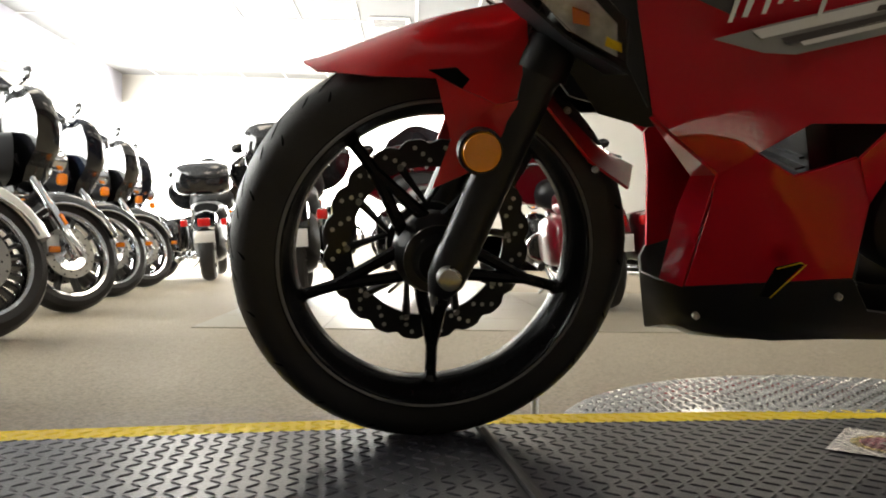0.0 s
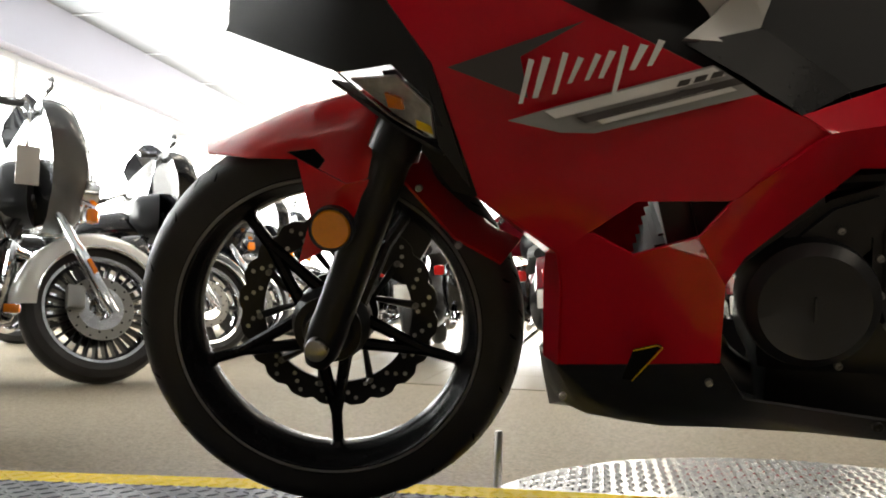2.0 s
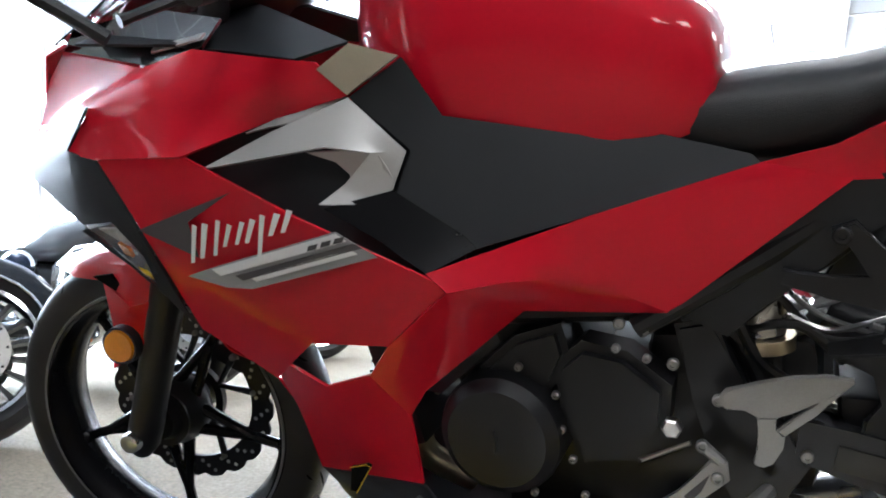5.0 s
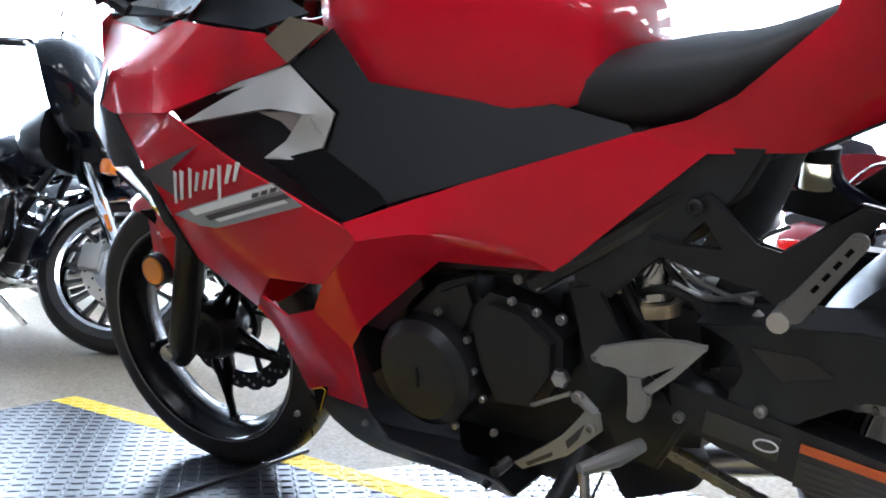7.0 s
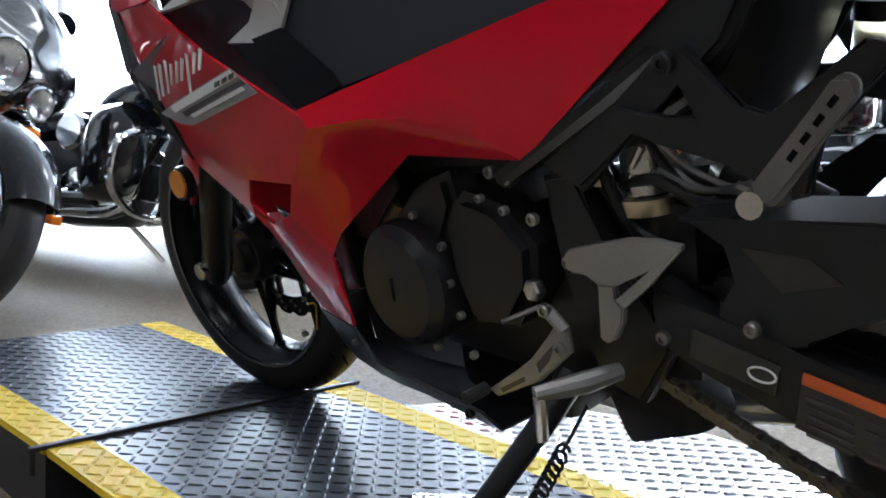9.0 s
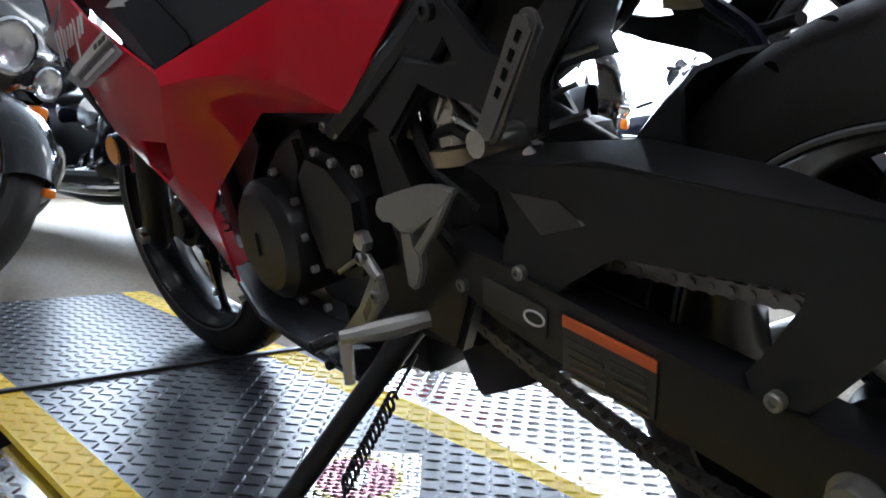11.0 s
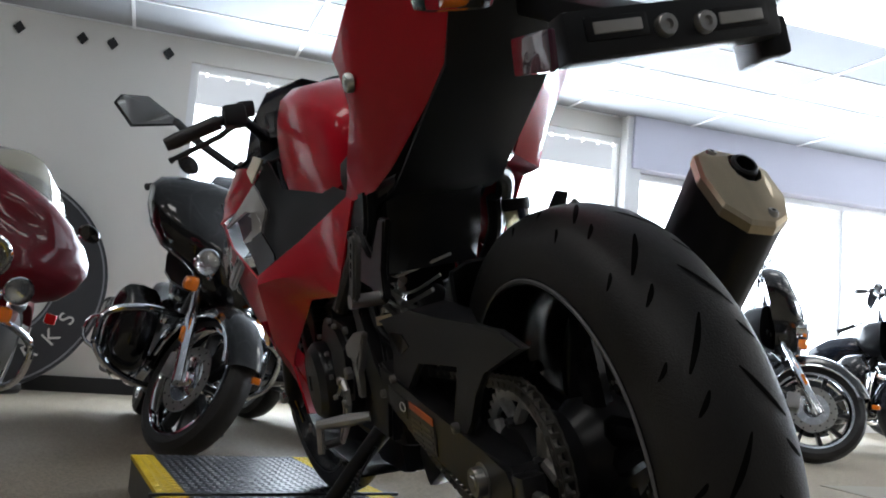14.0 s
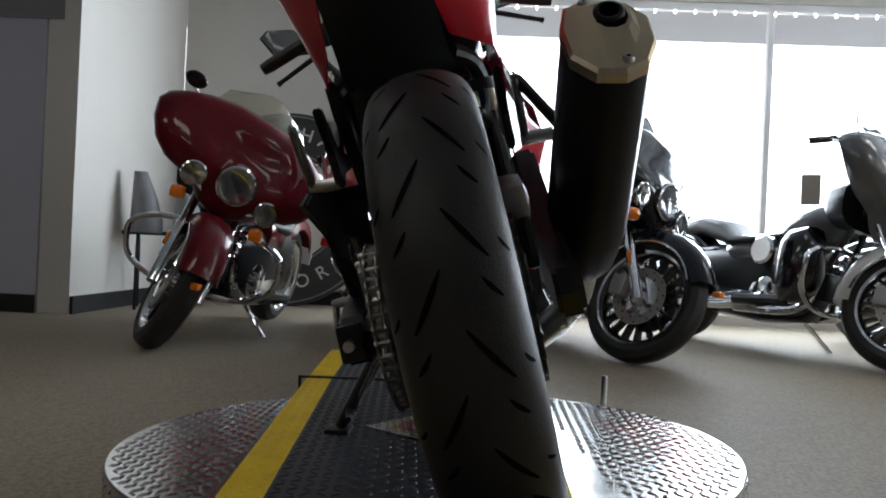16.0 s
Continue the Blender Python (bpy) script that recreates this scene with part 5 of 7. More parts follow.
part("cap", bm, BLACK_PLASTIC, pot, "black screw cap")
slab_part("rear_caliper", (0.105, 0.05, 0.062), (1.32, 0.14, 0.43), ALU, "grey rear brake caliper", 0.016, (0, 14, 0))
slab_part("caliper_bracket", (0.09, 0.02, 0.07), (1.36, 0.15, 0.37), BLACK_METAL, "", 0.01)
# side stand
tube_part("side_stand", [(0.845, -0.085, 0.29), (0.838, -0.13, 0.25), (0.768, -0.275, 0.09)], [0.018, 0.015, 0.013], BLACK_METAL, "black side stand", 12, 0)
slab_part("stand_foot", (0.07, 0.05, 0.012), (0.764, -0.282, 0.082), BLACK_METAL, "", 0.004, (-15.5, 0, 0))
tube_part("stand_hook", [(0.785, -0.245, 0.12), (0.81, -0.245, 0.108), (0.855, -0.24, 0.112)], [0.011, 0.009, 0.006], BLACK_METAL, "", 10, 4)
bm = bmesh.new()
a0, a1 = Vector((0.885, -0.11, 0.275)), Vector((0.85, -0.22, 0.135))
coil = []
for k in range(121):
    f = k / 120
    p = a0 + (a1 - a0) * (0.3 + 0.62 * f)
    coil.append(p + Vector((math.cos(f * 28 * math.pi), 0.3 * math.sin(f * 28 * math.pi), math.sin(f * 28 * math.pi))) * 0.0085)
add_tube(bm, coil, 0.0022, 6)
add_tube(bm, [a0, a0 + (a1 - a0) * 0.3], 0.0022, 6)
add_tube(bm, [a0 + (a1 - a0) * 0.92, a1 + Vector((0.01, 0.0, -0.01))], 0.0022, 6)
part("stand_spring", bm, BLACK_METAL, bike, "coiled stand spring")
# exhaust
ex0, ex1 = Vector((1.245, 0.23, 0.338)), Vector((1.432, 0.3, 0.595))
axis = (ex1 - ex0).normalized()
side = axis.cross(Vector((0, 1, 0))).normalized()
across = side.cross(axis).normalized()


LEN = (ex1 - ex0).length
bm = bmesh.new()
CAP = [(0.066, -0.018), (0.05, 0.03), (0.02, 0.052), (-0.025, 0.052), (-0.056, 0.036), (-0.067, 0.008), (-0.06, -0.026), (-0.03, -0.052), (0.02, -0.056), (0.056, -0.046)]
add_loft(bm, [[ex0 + axis * (d + e * a) + side * (a * k) + across * (c * k) + axis * (0.36 * e * c) for a, c in CAP] for d, k, e in ((-0.03, 0.45, 0.0), (0.0, 0.8, 0.0), (0.05, 0.96, 0.0), (LEN - 0.1, 0.985, 0.0), (LEN - 0.008, 0.99, 0.33))])
can = part("exhaust_silencer", bm, BLACK_METAL, bike, "matt black exhaust silencer", angle=50)
def cap_point(a, c, d):
    """A place on the silencer's end, d metres out from it."""
    return ex0 + axis * (LEN + d + 0.33 * a + 0.12 * c) + side * a + across * c


bm = bmesh.new()
hexagon = [(0.024 + 0.026 * math.cos(2 * math.pi * k / 10 + 0.3), 0.008 + 0.024 * math.sin(2 * math.pi * k / 10 + 0.3)) for k in range(10)]
add_loft(bm, [[cap_point(a * 1.02, c * 1.02, -0.012) for a, c in CAP], [cap_point(a * 1.02, c * 1.02, 0.0) for a, c in CAP], [cap_point(a * 0.95, c * 0.95, 0.004) for a, c in CAP],
              [cap_point(0.02 + (a - 0.02) * 0.68, c * 0.68, 0.008) for a, c in CAP], [cap_point(0.02 + (a - 0.02) * 0.42, 0.003 + c * 0.46, 0.016) for a, c in CAP],
              [cap_point(0.02 + (a - 0.02) * 0.36, 0.003 + c * 0.38, 0.017) for a, c in CAP], [cap_point(0.02 + (a - 0.02) * 0.36, 0.003 + c * 0.38, -0.01) for a, c in CAP]], caps=False)
cap = part("end_cap", bm, CHAMPAGNE, can, "brushed champagne faceted end cap", angle=14)
bm = bmesh.new()
centre = cap_point(0.02, 0.003, 0.0)
tube_m = Matrix.Translation(centre) @ (axis - side * 0.33 - across * 0.12).to_track_quat("Y", "Z").to_matrix().to_4x4()
add_lathe(bm, [(0.0, -0.02), (0.013, -0.02), (0.0135, 0.022), (0.0165, 0.022), (0.0195, 0.019), (0.0215, 0.006), (0.024, -0.005)], tube_m, 24)
part("outlet", bm, BLACK_METAL, can, "black outlet")
for a, c in ((0.054, -0.022), (-0.05, 0.012)):
    bm = bmesh.new()
    add_tube(bm, [cap_point(a, c, 0.002), cap_point(a, c, 0.009)], [0.0085, 0.0065], 14)
    rivet = part("rivet", bm, STEEL, cap)
    bm = bmesh.new()
    add_tube(bm, [cap_point(a, c, 0.009), cap_point(a, c, 0.0096)], 0.003, 6)
    part("socket", bm, RUBBER_DARK, rivet)
tube_part("exhaust_pipe", [(1.25, 0.232, 0.345), (1.19, 0.205, 0.27), (1.08, 0.15, 0.22), (0.98, 0.12, 0.2), (0.8, 0.06, 0.19), (0.58, 0.05, 0.22), (0.5, 0.05, 0.35)], 0.024, STEEL, "steel exhaust pipe", 14)
for y in (-0.06, 0.1):
    tube_part("header_pipe", [(0.54, y * 0.6 + 0.02, 0.24), (0.48, y * 0.9, 0.3), (0.5, y, 0.4), (0.55, y, 0.46)], 0.02, CHAMPAGNE, "champagne-coloured header pipe", 14)
tube_part("silencer_stay", [(1.16, 0.2, 0.62), (1.3, 0.26, 0.47)], 0.009, BLACK_METAL, "", 8, 0)
# steering head and radiator
slab_part("steering_head_cover", (0.1, 0.2, 0.24), (0.305, 0.014, 0.63), BLACK_PLASTIC, "black cover round the steering head", 0.02, (0, 18, 0))
rad = slab_part("radiator", (0.04, 0.3, 0.26), (0.475, 0.016, 0.47), BLACK_METAL, "black radiator", 0.008, (0, -14, 0))
for k in range(16):
    slab_part("radiator_fin", (0.042, 0.28, 0.003), (0.445 + 0.0038 * k, 0.016, 0.36 + 0.0145 * k), BLACK_METAL, "", 0.0, (0, -14, 0), parent=bike)
# screen, instruments, bars and mirrors
shell("windscreen", [(-0.03, -0.1, 0.905), (0.06, -0.13, 0.93), (0.18, -0.12, 1.0), (0.26, -0.08, 1.06), (0.27, 0.01, 1.085), (0.26, 0.1, 1.06), (0.18, 0.135, 1.0), (0.06, 0.135, 0.93), (-0.03, 0.1, 0.905),
                     (-0.06, 0.0, 0.915), (0.05, 0.002, 0.985), (0.16, 0.005, 1.045)],
      [(0, 1, 10, 9), (1, 2, 11, 10), (2, 3, 4, 11), (9, 10, 7, 8), (10, 11, 6, 7), (11, 4, 5, 6)], SMOKED, bike, "smoked windscreen", 0.003, 2)
both("dash_cover", [(0.06, -0.15, 0.9), (0.25, -0.175, 0.885), (0.42, -0.17, 0.855), (0.45, -0.09, 0.87), (0.3, -0.05, 0.93), (0.1, -0.05, 0.93)], [(0, 1, 4, 5), (1, 2, 3, 4)], BLACK_PLASTIC, "black dash surround", levels=1)
both("dash_trim", [(-0.01, -0.104, 0.893), (0.185, -0.162, 0.864), (0.3, -0.186, 0.878), (0.3, -0.14, 0.912), (0.18, -0.125, 0.935), (0.02, -0.11, 0.92)], [(0, 1, 4, 5), (1, 2, 3, 4)], GLOSS_BLACK, "gloss black panel under the screen", levels=1)
both("screen_streak", [(0.2, -0.16, 0.876), (0.3, -0.185, 0.886), (0.3, -0.172, 0.893), (0.2, -0.152, 0.884)], [(0, 1, 2, 3)], SILVER, "thin silver streak under the screen", 0.003, 0)
slab_part("dash_unit", (0.03, 0.2, 0.1), (0.25, 0.01, 0.97), BLACK_PLASTIC, "black instrument unit", 0.012, (0, -35, 0))
slab_part("top_yoke", (0.07, 0.22, 0.03), (0.27, 0.01, 0.94), BLACK_METAL, "", 0.008, (0, -20, 0))
for side in (-1, 1):
    def s(x, y, z):
        return (x, yc(x) + (y - yc(x)) * (1 if side < 0 else -1), z)
    tube_part("handlebar", [s(0.29, -0.11, 0.945), s(0.36, -0.15, 0.965), s(0.43, -0.2, 0.97), s(0.43, -0.33, 0.93)], 0.012, BLACK_METAL, "black clip-on handlebar", 10, 4)
    bm = bmesh.new()
    add_tube(bm, [s(0.432, -0.225, 0.963), s(0.43, -0.25, 0.956), s(0.427, -0.325, 0.932), s(0.426, -0.345, 0.926)], [0.017, 0.0165, 0.0165, 0.014], 14)
    part("grip", bm, RUBBER, bike, "black rubber grip")
    bm = bmesh.new()
    add_box(bm, (0.05, 0.05, 0.05), Matrix.Translation(s(0.43, -0.19, 0.972)), 0.01)
    add_box(bm, (0.03, 0.04, 0.035), Matrix.Translation(s(0.41, -0.16, 0.99)), 0.008)
    part("switch_box", bm, BLACK_PLASTIC, bike, "black switch box")
    tube_part("clutch_lever" if side < 0 else "brake_lever", [s(0.4, -0.18, 0.965), s(0.36, -0.22, 0.945), s(0.325, -0.325, 0.912), s(0.32, -0.335, 0.909)], [0.008, 0.007, 0.006, 0.008], BLACK_METAL, "", 8, 0)
    tube_part("mirror_stalk", [s(0.14, -0.17, 0.9), s(0.03, -0.24, 1.0), s(-0.06, -0.28, 1.08)], 0.011, BLACK_PLASTIC, "", 10, 4)
    bm = bmesh.new()
    hexa = [(-0.02, -0.432, 1.14), (-0.04, -0.41, 1.165), (-0.07, -0.34, 1.16), (-0.09, -0.275, 1.095), (-0.085, -0.28, 1.075), (-0.04, -0.4, 1.075)]
    a = [bm.verts.new(s(x, y, z)) for x, y, z in hexa]
    mid = [sum(v[i] for v in hexa) / 6 for i in range(3)]
    b = [bm.verts.new(s(x - 0.045, (y - mid[1]) * 0.7 + mid[1], (z - mid[2]) * 0.7 + mid[2])) for x, y, z in hexa]
    bm.faces.new(a)
    bm.faces.new(b[::-1])
    for i in range(6):
        bm.faces.new((a[i], b[i], b[(i + 1) % 6], a[(i + 1) % 6]))
    house = part("mirror", bm, BLACK_PLASTIC, bike, "black rear-view mirror", smooth=False)
    bm = bmesh.new()
    bm.faces.new([bm.verts.new(s(x + 0.004, (y - mid[1]) * 0.9 + mid[1], (z - mid[2]) * 0.9 + mid[2])) for x, y, z in hexa])
    glass = part("mirror_glass", bm, MIRROR, house, "mirror glass", smooth=False)
    glass.modifiers.new("body", "SOLIDIFY").thickness = 0.003
# number plate bracket, reflectors, tail lamp
plate_rot = (0, 0, 0)
bracket = slab_part("plate_bracket", (0.032, 0.235, 0.046), (1.675, 0.046, 0.742), BLACK_PLASTIC, "black number plate bracket with two slots", 0.007, (2, 0, 0))
# silver bars fill the slots in place of the brightness seen through them
for y in (-0.02, 0.114):
    slab_part("slot_rim", (0.008, 0.066, 0.022), (1.689, y, 0.743), BLACK_METAL, "", 0.003, (2, 0, 0), parent=bracket)
    slab_part("slot", (0.004, 0.05, 0.011), (1.693, y, 0.743), SILVER, "", 0.0015, (2, 0, 0), parent=bracket)
for y in (0.03, 0.073):
    bm = bmesh.new()
    add_lathe(bm, [(0.0, 0.004), (0.004, 0.004), (0.005, 0.008), (0.0095, 0.008), (0.011, 0.004), (0.011, 0.0)], Matrix.Translation((1.69, y, 0.74)) @ pose(0, 0, 0, 0, 0, -90), 18)
    part("bolt", bm, STEEL, bracket)
slab_part("bracket_leg", (0.06, 0.032, 0.04), (1.648, 0.172, 0.726), BLACK_PLASTIC, "", 0.006, (2, 0, -15), parent=bracket)
slab_part("plate_arm", (0.26, 0.06, 0.03), (1.55, 0.05, 0.8), BLACK_PLASTIC, "", 0.01, (0, 25, 0))
slab_part("tail_reflector", (0.1, 0.008, 0.036), (1.665, -0.092, 0.732), PLATE_RED, "dark plum side reflector", 0.004, (0, 12, -8))
slab_part("tail_lamp", (0.02, 0.09, 0.035), (1.59, 0.063, 0.975), RED_LENS, "red tail lamp", 0.006)
for y in (-0.1, 0.17):
    lens = slab_part("rear_indicator", (0.045, 0.08, 0.03), (1.53, y, 0.835), CLEAR, "clear rear indicator with an amber bulb", 0.01, (0, 20, 0))
    slab_part("bulb", (0.02, 0.03, 0.012), (1.53, y, 0.832), ORANGE, "amber bulb", 0.004, parent=lens)
    slab_part("indicator_body", (0.05, 0.085, 0.02), (1.524, y, 0.853), BLACK_PLASTIC, "", 0.006, (0, 20, 0), parent=lens)
bm = bmesh.new()
add_lathe(bm, [(0.0, -0.008), (0.006, -0.008), (0.0075, -0.006), (0.012, -0.006), (0.014, -0.003), (0.014, 0.004)], Matrix.Translation((1.214, -0.136, 0.832)), 18)
part("seat_lock", bm, STEEL, bike, "round seat lock")


# ---- graphics on the fairing: plain shapes in their colours ----
def decal(name, pts, mat, label="", lift=0.0025):
    """A thin patch on the left fairing; depth follows the panel."""
    bm = bmesh.new()
    vs = [bm.verts.new((x, -(0.2465 - 0.52 * max(0, 0.2 - x) - 0.068 * max(0, x - 0.36) - 0.03 * abs(z - 0.66) + lift), z)) for x, z in pts]
    bm.faces.new(vs)
    ob = part(name, bm, mat, bike, label, smooth=False)
    ob.modifiers.new("body", "SOLIDIFY").thickness = 0.0012
    return ob


decal("logo_field", [(0.212, 0.664), (0.36, 0.71), (0.292, 0.674), (0.3, 0.63)], DECAL_DARK, "dark grey triangle", 0.004)
decal("stripe_band", [(0.278, 0.606), (0.33, 0.621), (0.492, 0.662), (0.54, 0.632), (0.372, 0.592), (0.335, 0.593)], DECAL_GREY, "grey stripe", 0.004)
decal("stripe_pale", [(0.318, 0.616), (0.492, 0.66), (0.505, 0.651), (0.33, 0.608)], DECAL_WHITE, "white stripe", 0.0055)
decal("stripe_pale", [(0.372, 0.607), (0.508, 0.641), (0.517, 0.636), (0.38, 0.602)], DECAL_WHITE, "white stripe", 0.0055)
decal("stripe_dark", [(0.352, 0.609), (0.514, 0.6485), (0.524, 0.643), (0.362, 0.603)], DECAL_DARK, "black stripe", 0.0056)
for x, low, high, wide in ((0.29, 0.624, 0.67, 0.008), (0.305, 0.63, 0.672, 0.01), (0.326, 0.634, 0.676, 0.008), (0.342, 0.645, 0.671, 0.008), (0.36, 0.648, 0.674, 0.008), (0.374, 0.65, 0.677, 0.009), (0.388, 0.632, 0.682, 0.008), (0.406, 0.658, 0.683, 0.01), (0.424, 0.662, 0.687, 0.009)):
    decal("logo_stroke", [(x, low), (x + wide * 0.6, low + 0.0005), (x + wide + 0.009, high), (x + 0.011, high + 0.002)], DECAL_WHITE, "white brush stroke", 0.006)
for k in range(3):
    decal("number_bar", [(0.455 + 0.017 * k, 0.64 + 0.004 * k), (0.467 + 0.017 * k, 0.6425 + 0.004 * k), (0.47 + 0.017 * k, 0.649 + 0.004 * k), (0.458 + 0.017 * k, 0.6465 + 0.004 * k)], DECAL_DARK, "", 0.007)
bm = bmesh.new()
bm.faces.new([bm.verts.new((x, -0.1585 - 0.12 * (x - 0.43) - 0.19 * (z - 0.3), z)) for x, z in ((0.412, 0.276), (0.424, 0.276), (0.458, 0.326), (0.452, 0.328), (0.424, 0.318))])
vent = part("fairing_vent", bm, RUBBER_DARK, bike, "black slit in the lower fairing", smooth=False)
vent.modifiers.new("body", "SOLIDIFY").thickness = 0.004
lip = bmesh.new()
add_tube(lip, [(x, -0.161 - 0.12 * (x - 0.43) - 0.19 * (z - 0.3), z) for x, z in ((0.424, 0.276), (0.459, 0.326), (0.452, 0.3285), (0.424, 0.3185))], 0.0008, 5)
part("slit_lip", lip, YELLOW, vent, "thin yellow lip of the slit")
for k in range(6):
    slab_part("tank_bar", (0.008, 0.002, 0.011), (0.505 + 0.011 * k, -0.118 - 0.0006 * k, 0.925 + 0.0035 * k), DECAL_DARK, "", 0.0, (0, -18, 0), parent=tank)

# ---- touring motorcycles along the windows ----
DISC_STEEL = surface("brake_disc_steel", (0.3, 0.29, 0.27), 0.35, metal=0.9, vary=0.15)
bm = bmesh.new()
add_plate(bm, [(0.06, -0.007), (0.14, -0.005), (0.205, -0.008), (0.205, 0.008), (0.14, 0.005), (0.06, 0.007)], -0.024, 0.024, Matrix(), 0.002)
first_spoke = obj("spoke", bm, BLACK_METAL)
SPOKE = first_spoke.data
bpy.data.objects.remove(first_spoke)
bm = bmesh.new()
add_box(bm, (0.14, 0.17, 0.011), Matrix(), 0.003)
first_fin = obj("fin", bm, BLACK_METAL)
FIN = first_fin.data
bpy.data.objects.remove(first_fin)


def cruiser(x, y, heading, paint, label, steer=12.0, fairing=True, bags=True, lean=6.0, size=0.96, box=False, fender=None, shields=True, screen=None, spokes=10):
    """A heavy touring motorcycle whose nose points along the local +x axis; its origin is on the floor under the front axle."""
    fender, screen = fender or paint, screen or SMOKED
    b = thing("touring_motorcycle", Matrix.Translation((x, y, FLOOR)) @ pose(0, 0, 0, 0, 0, heading) @ pose(0, 0, 0, -lean, 0, 0) @ Matrix.Scale(size, 4), label, "motorcycle", "parked touring motorcycles")

    def tube(name, pts, r, mat, note="", n=10, smooth=4, parent=None):
        bm = bmesh.new()
        add_tube(bm, curve_points(pts, smooth) if smooth else pts, r, n)
        return part(name, bm, mat, parent or b, note)

    def blk(name, size_, centre, mat, note="", bevel=0.02, rot=(0, 0, 0), parent=None):
        bm = bmesh.new()
        add_box(bm, size_, Matrix.Translation(centre) @ pose(0, 0, 0, *rot), bevel)
        return part(name, bm, mat, parent or b, note)

    def skin(name, rows, mat, note="", power=2.4, n=16, parent=None, angle=60):
        bm = bmesh.new()
        add_loft(bm, [oval(px, py, (z0 + z1) / 2, w, (z1 - z0) / 2, n, power) for px, py, w, z0, z1 in rows])
        return part(name, bm, mat, parent or b, note, angle=angle)

    def wheel(m, r, w, whitewall):
        wide = 28 / spokes
        bm = bmesh.new()
        bead = r - 0.088
        add_lathe(bm, [(bead, -w * 0.36), (bead + 0.03, -w * 0.48), (r - 0.045, -w * 0.5), (r - 0.015, -w * 0.38), (r, -w * 0.15), (r, w * 0.15), (r - 0.015, w * 0.38), (r - 0.045, w * 0.5), (bead + 0.03, w * 0.48), (bead, w * 0.36)], m, 44, ends=False)
        tyre = part("tyre", bm, RUBBER, b, "black road tyre")
        bm = bmesh.new()
        add_lathe(bm, [(bead + 0.01, -w * 0.45), (bead - 0.004, -w * 0.43), (bead - 0.016, -w * 0.3), (bead - 0.026, 0), (bead - 0.016, w * 0.3), (bead - 0.004, w * 0.43), (bead + 0.01, w * 0.45)], m, 44, ends=False)
        rim = part("rim", bm, CHROME, b, "polished wheel rim")
        for k in range(spokes):
            spoke = new("spoke", SPOKE)
            spoke.parent = rim
            spoke.matrix_basis = m @ pose(0, 0, 0, 0, 360 / spokes * k, 0) @ Matrix.Diagonal(((bead - 0.02) / 0.2, 1, wide ** 0.6, 1))
        bm = bmesh.new()
        add_lathe(bm, [(0.0, -0.075), (0.03, -0.075), (0.036, -0.06), (0.06, -0.03), (0.075, 0.0), (0.06, 0.03), (0.036, 0.06), (0.03, 0.075), (0.0, 0.075)], m, 20)
        part("hub", bm, CHROME if whitewall else BLACK_METAL, rim, "wheel hub")
        for side in (-0.062, 0.062):
            bm = bmesh.new()
            mm = m @ Matrix.Translation((0, side, 0))
            add_lathe(bm, [(0.1, -0.003), (0.15, -0.003), (0.15, 0.003), (0.1, 0.003)], mm, 36, closed=True)
            disc = part("brake_disc", bm, DISC_STEEL, rim, "steel brake disc")
            bm = bmesh.new()
            for k in range(12):
                a = 2 * math.pi * k / 12
                for rr in (0.112, 0.138):
                    add_lathe(bm, [(0.0, -0.0036), (0.0055, -0.0036), (0.0055, 0.0036), (0.0, 0.0036)], mm @ Matrix.Translation((rr * math.cos(a + rr * 9), 0, rr * math.sin(a + rr * 9))), 6)
            tagged(part("drill_hole", bm, RUBBER_DARK, disc), "dark drilled holes", kind="stuff")
            bm = bmesh.new()
            add_lathe(bm, [(0.055, -0.006), (0.103, -0.004), (0.103, 0.004), (0.055, 0.006)], mm, 24, closed=True)
            part("disc_carrier", bm, CHROME if whitewall else BLACK_METAL, disc)
        return tyre

    R = 0.33
    rake = Vector((-0.5, 0, 0.86)).normalized()
    pivot = Matrix.Translation((0.1, 0, 0))
    steered = pivot @ Matrix.Rotation(radians(steer), 4, rake) @ pivot.inverted()
    fm = steered @ Matrix.Translation((0, 0, R))
    front_tyre = wheel(fm, R, 0.125, True)
    rear_tyre = wheel(Matrix.Translation((-1.6, 0, R - 0.01)), R - 0.01, 0.15, False)
    # front mudguard
    rows = []
    for k in range(15):
        a = radians(22 + 11.5 * k)
        w = 0.075 + 0.018 * math.sin(math.pi * k / 14)
        rows.append([fm @ Vector((rr * math.cos(a), yy, rr * math.sin(a))) for rr, yy in ((R - 0.05, -w - 0.012), (R + 0.005, -w - 0.006), (R + 0.035, -w * 0.7), (R + 0.046, 0), (R + 0.035, w * 0.7), (R + 0.005, w + 0.006), (R - 0.05, w + 0.012))])
    bm = bmesh.new()
    add_loft(bm, rows, closed=False)
    fend = part("front_mudguard", bm, fender, b, "deep painted front mudguard", angle=60)
    fend.modifiers.new("body", "SOLIDIFY").thickness = 0.006
    bm = bmesh.new()
    for k in (-1, 1):
        pts = []
        for q in range(13):
            a = radians(24 + 12.3 * q)
            pts.append(fm @ Vector(((R - 0.045) * math.cos(a), k * 0.105, (R - 0.045) * math.sin(a))))
        add_tube(bm, pts, 0.006, 6)
    part("mudguard_trim", bm, CHROME, fend, "chrome mudguard trim")
    blk("mudguard_lamp", (0.05, 0.035, 0.03), fm @ Vector((R + 0.05, 0, 0.1)), ORANGE, "amber mudguard tip lamp", 0.008)
    # fork
    turn = steered.to_3x3().to_4x4()
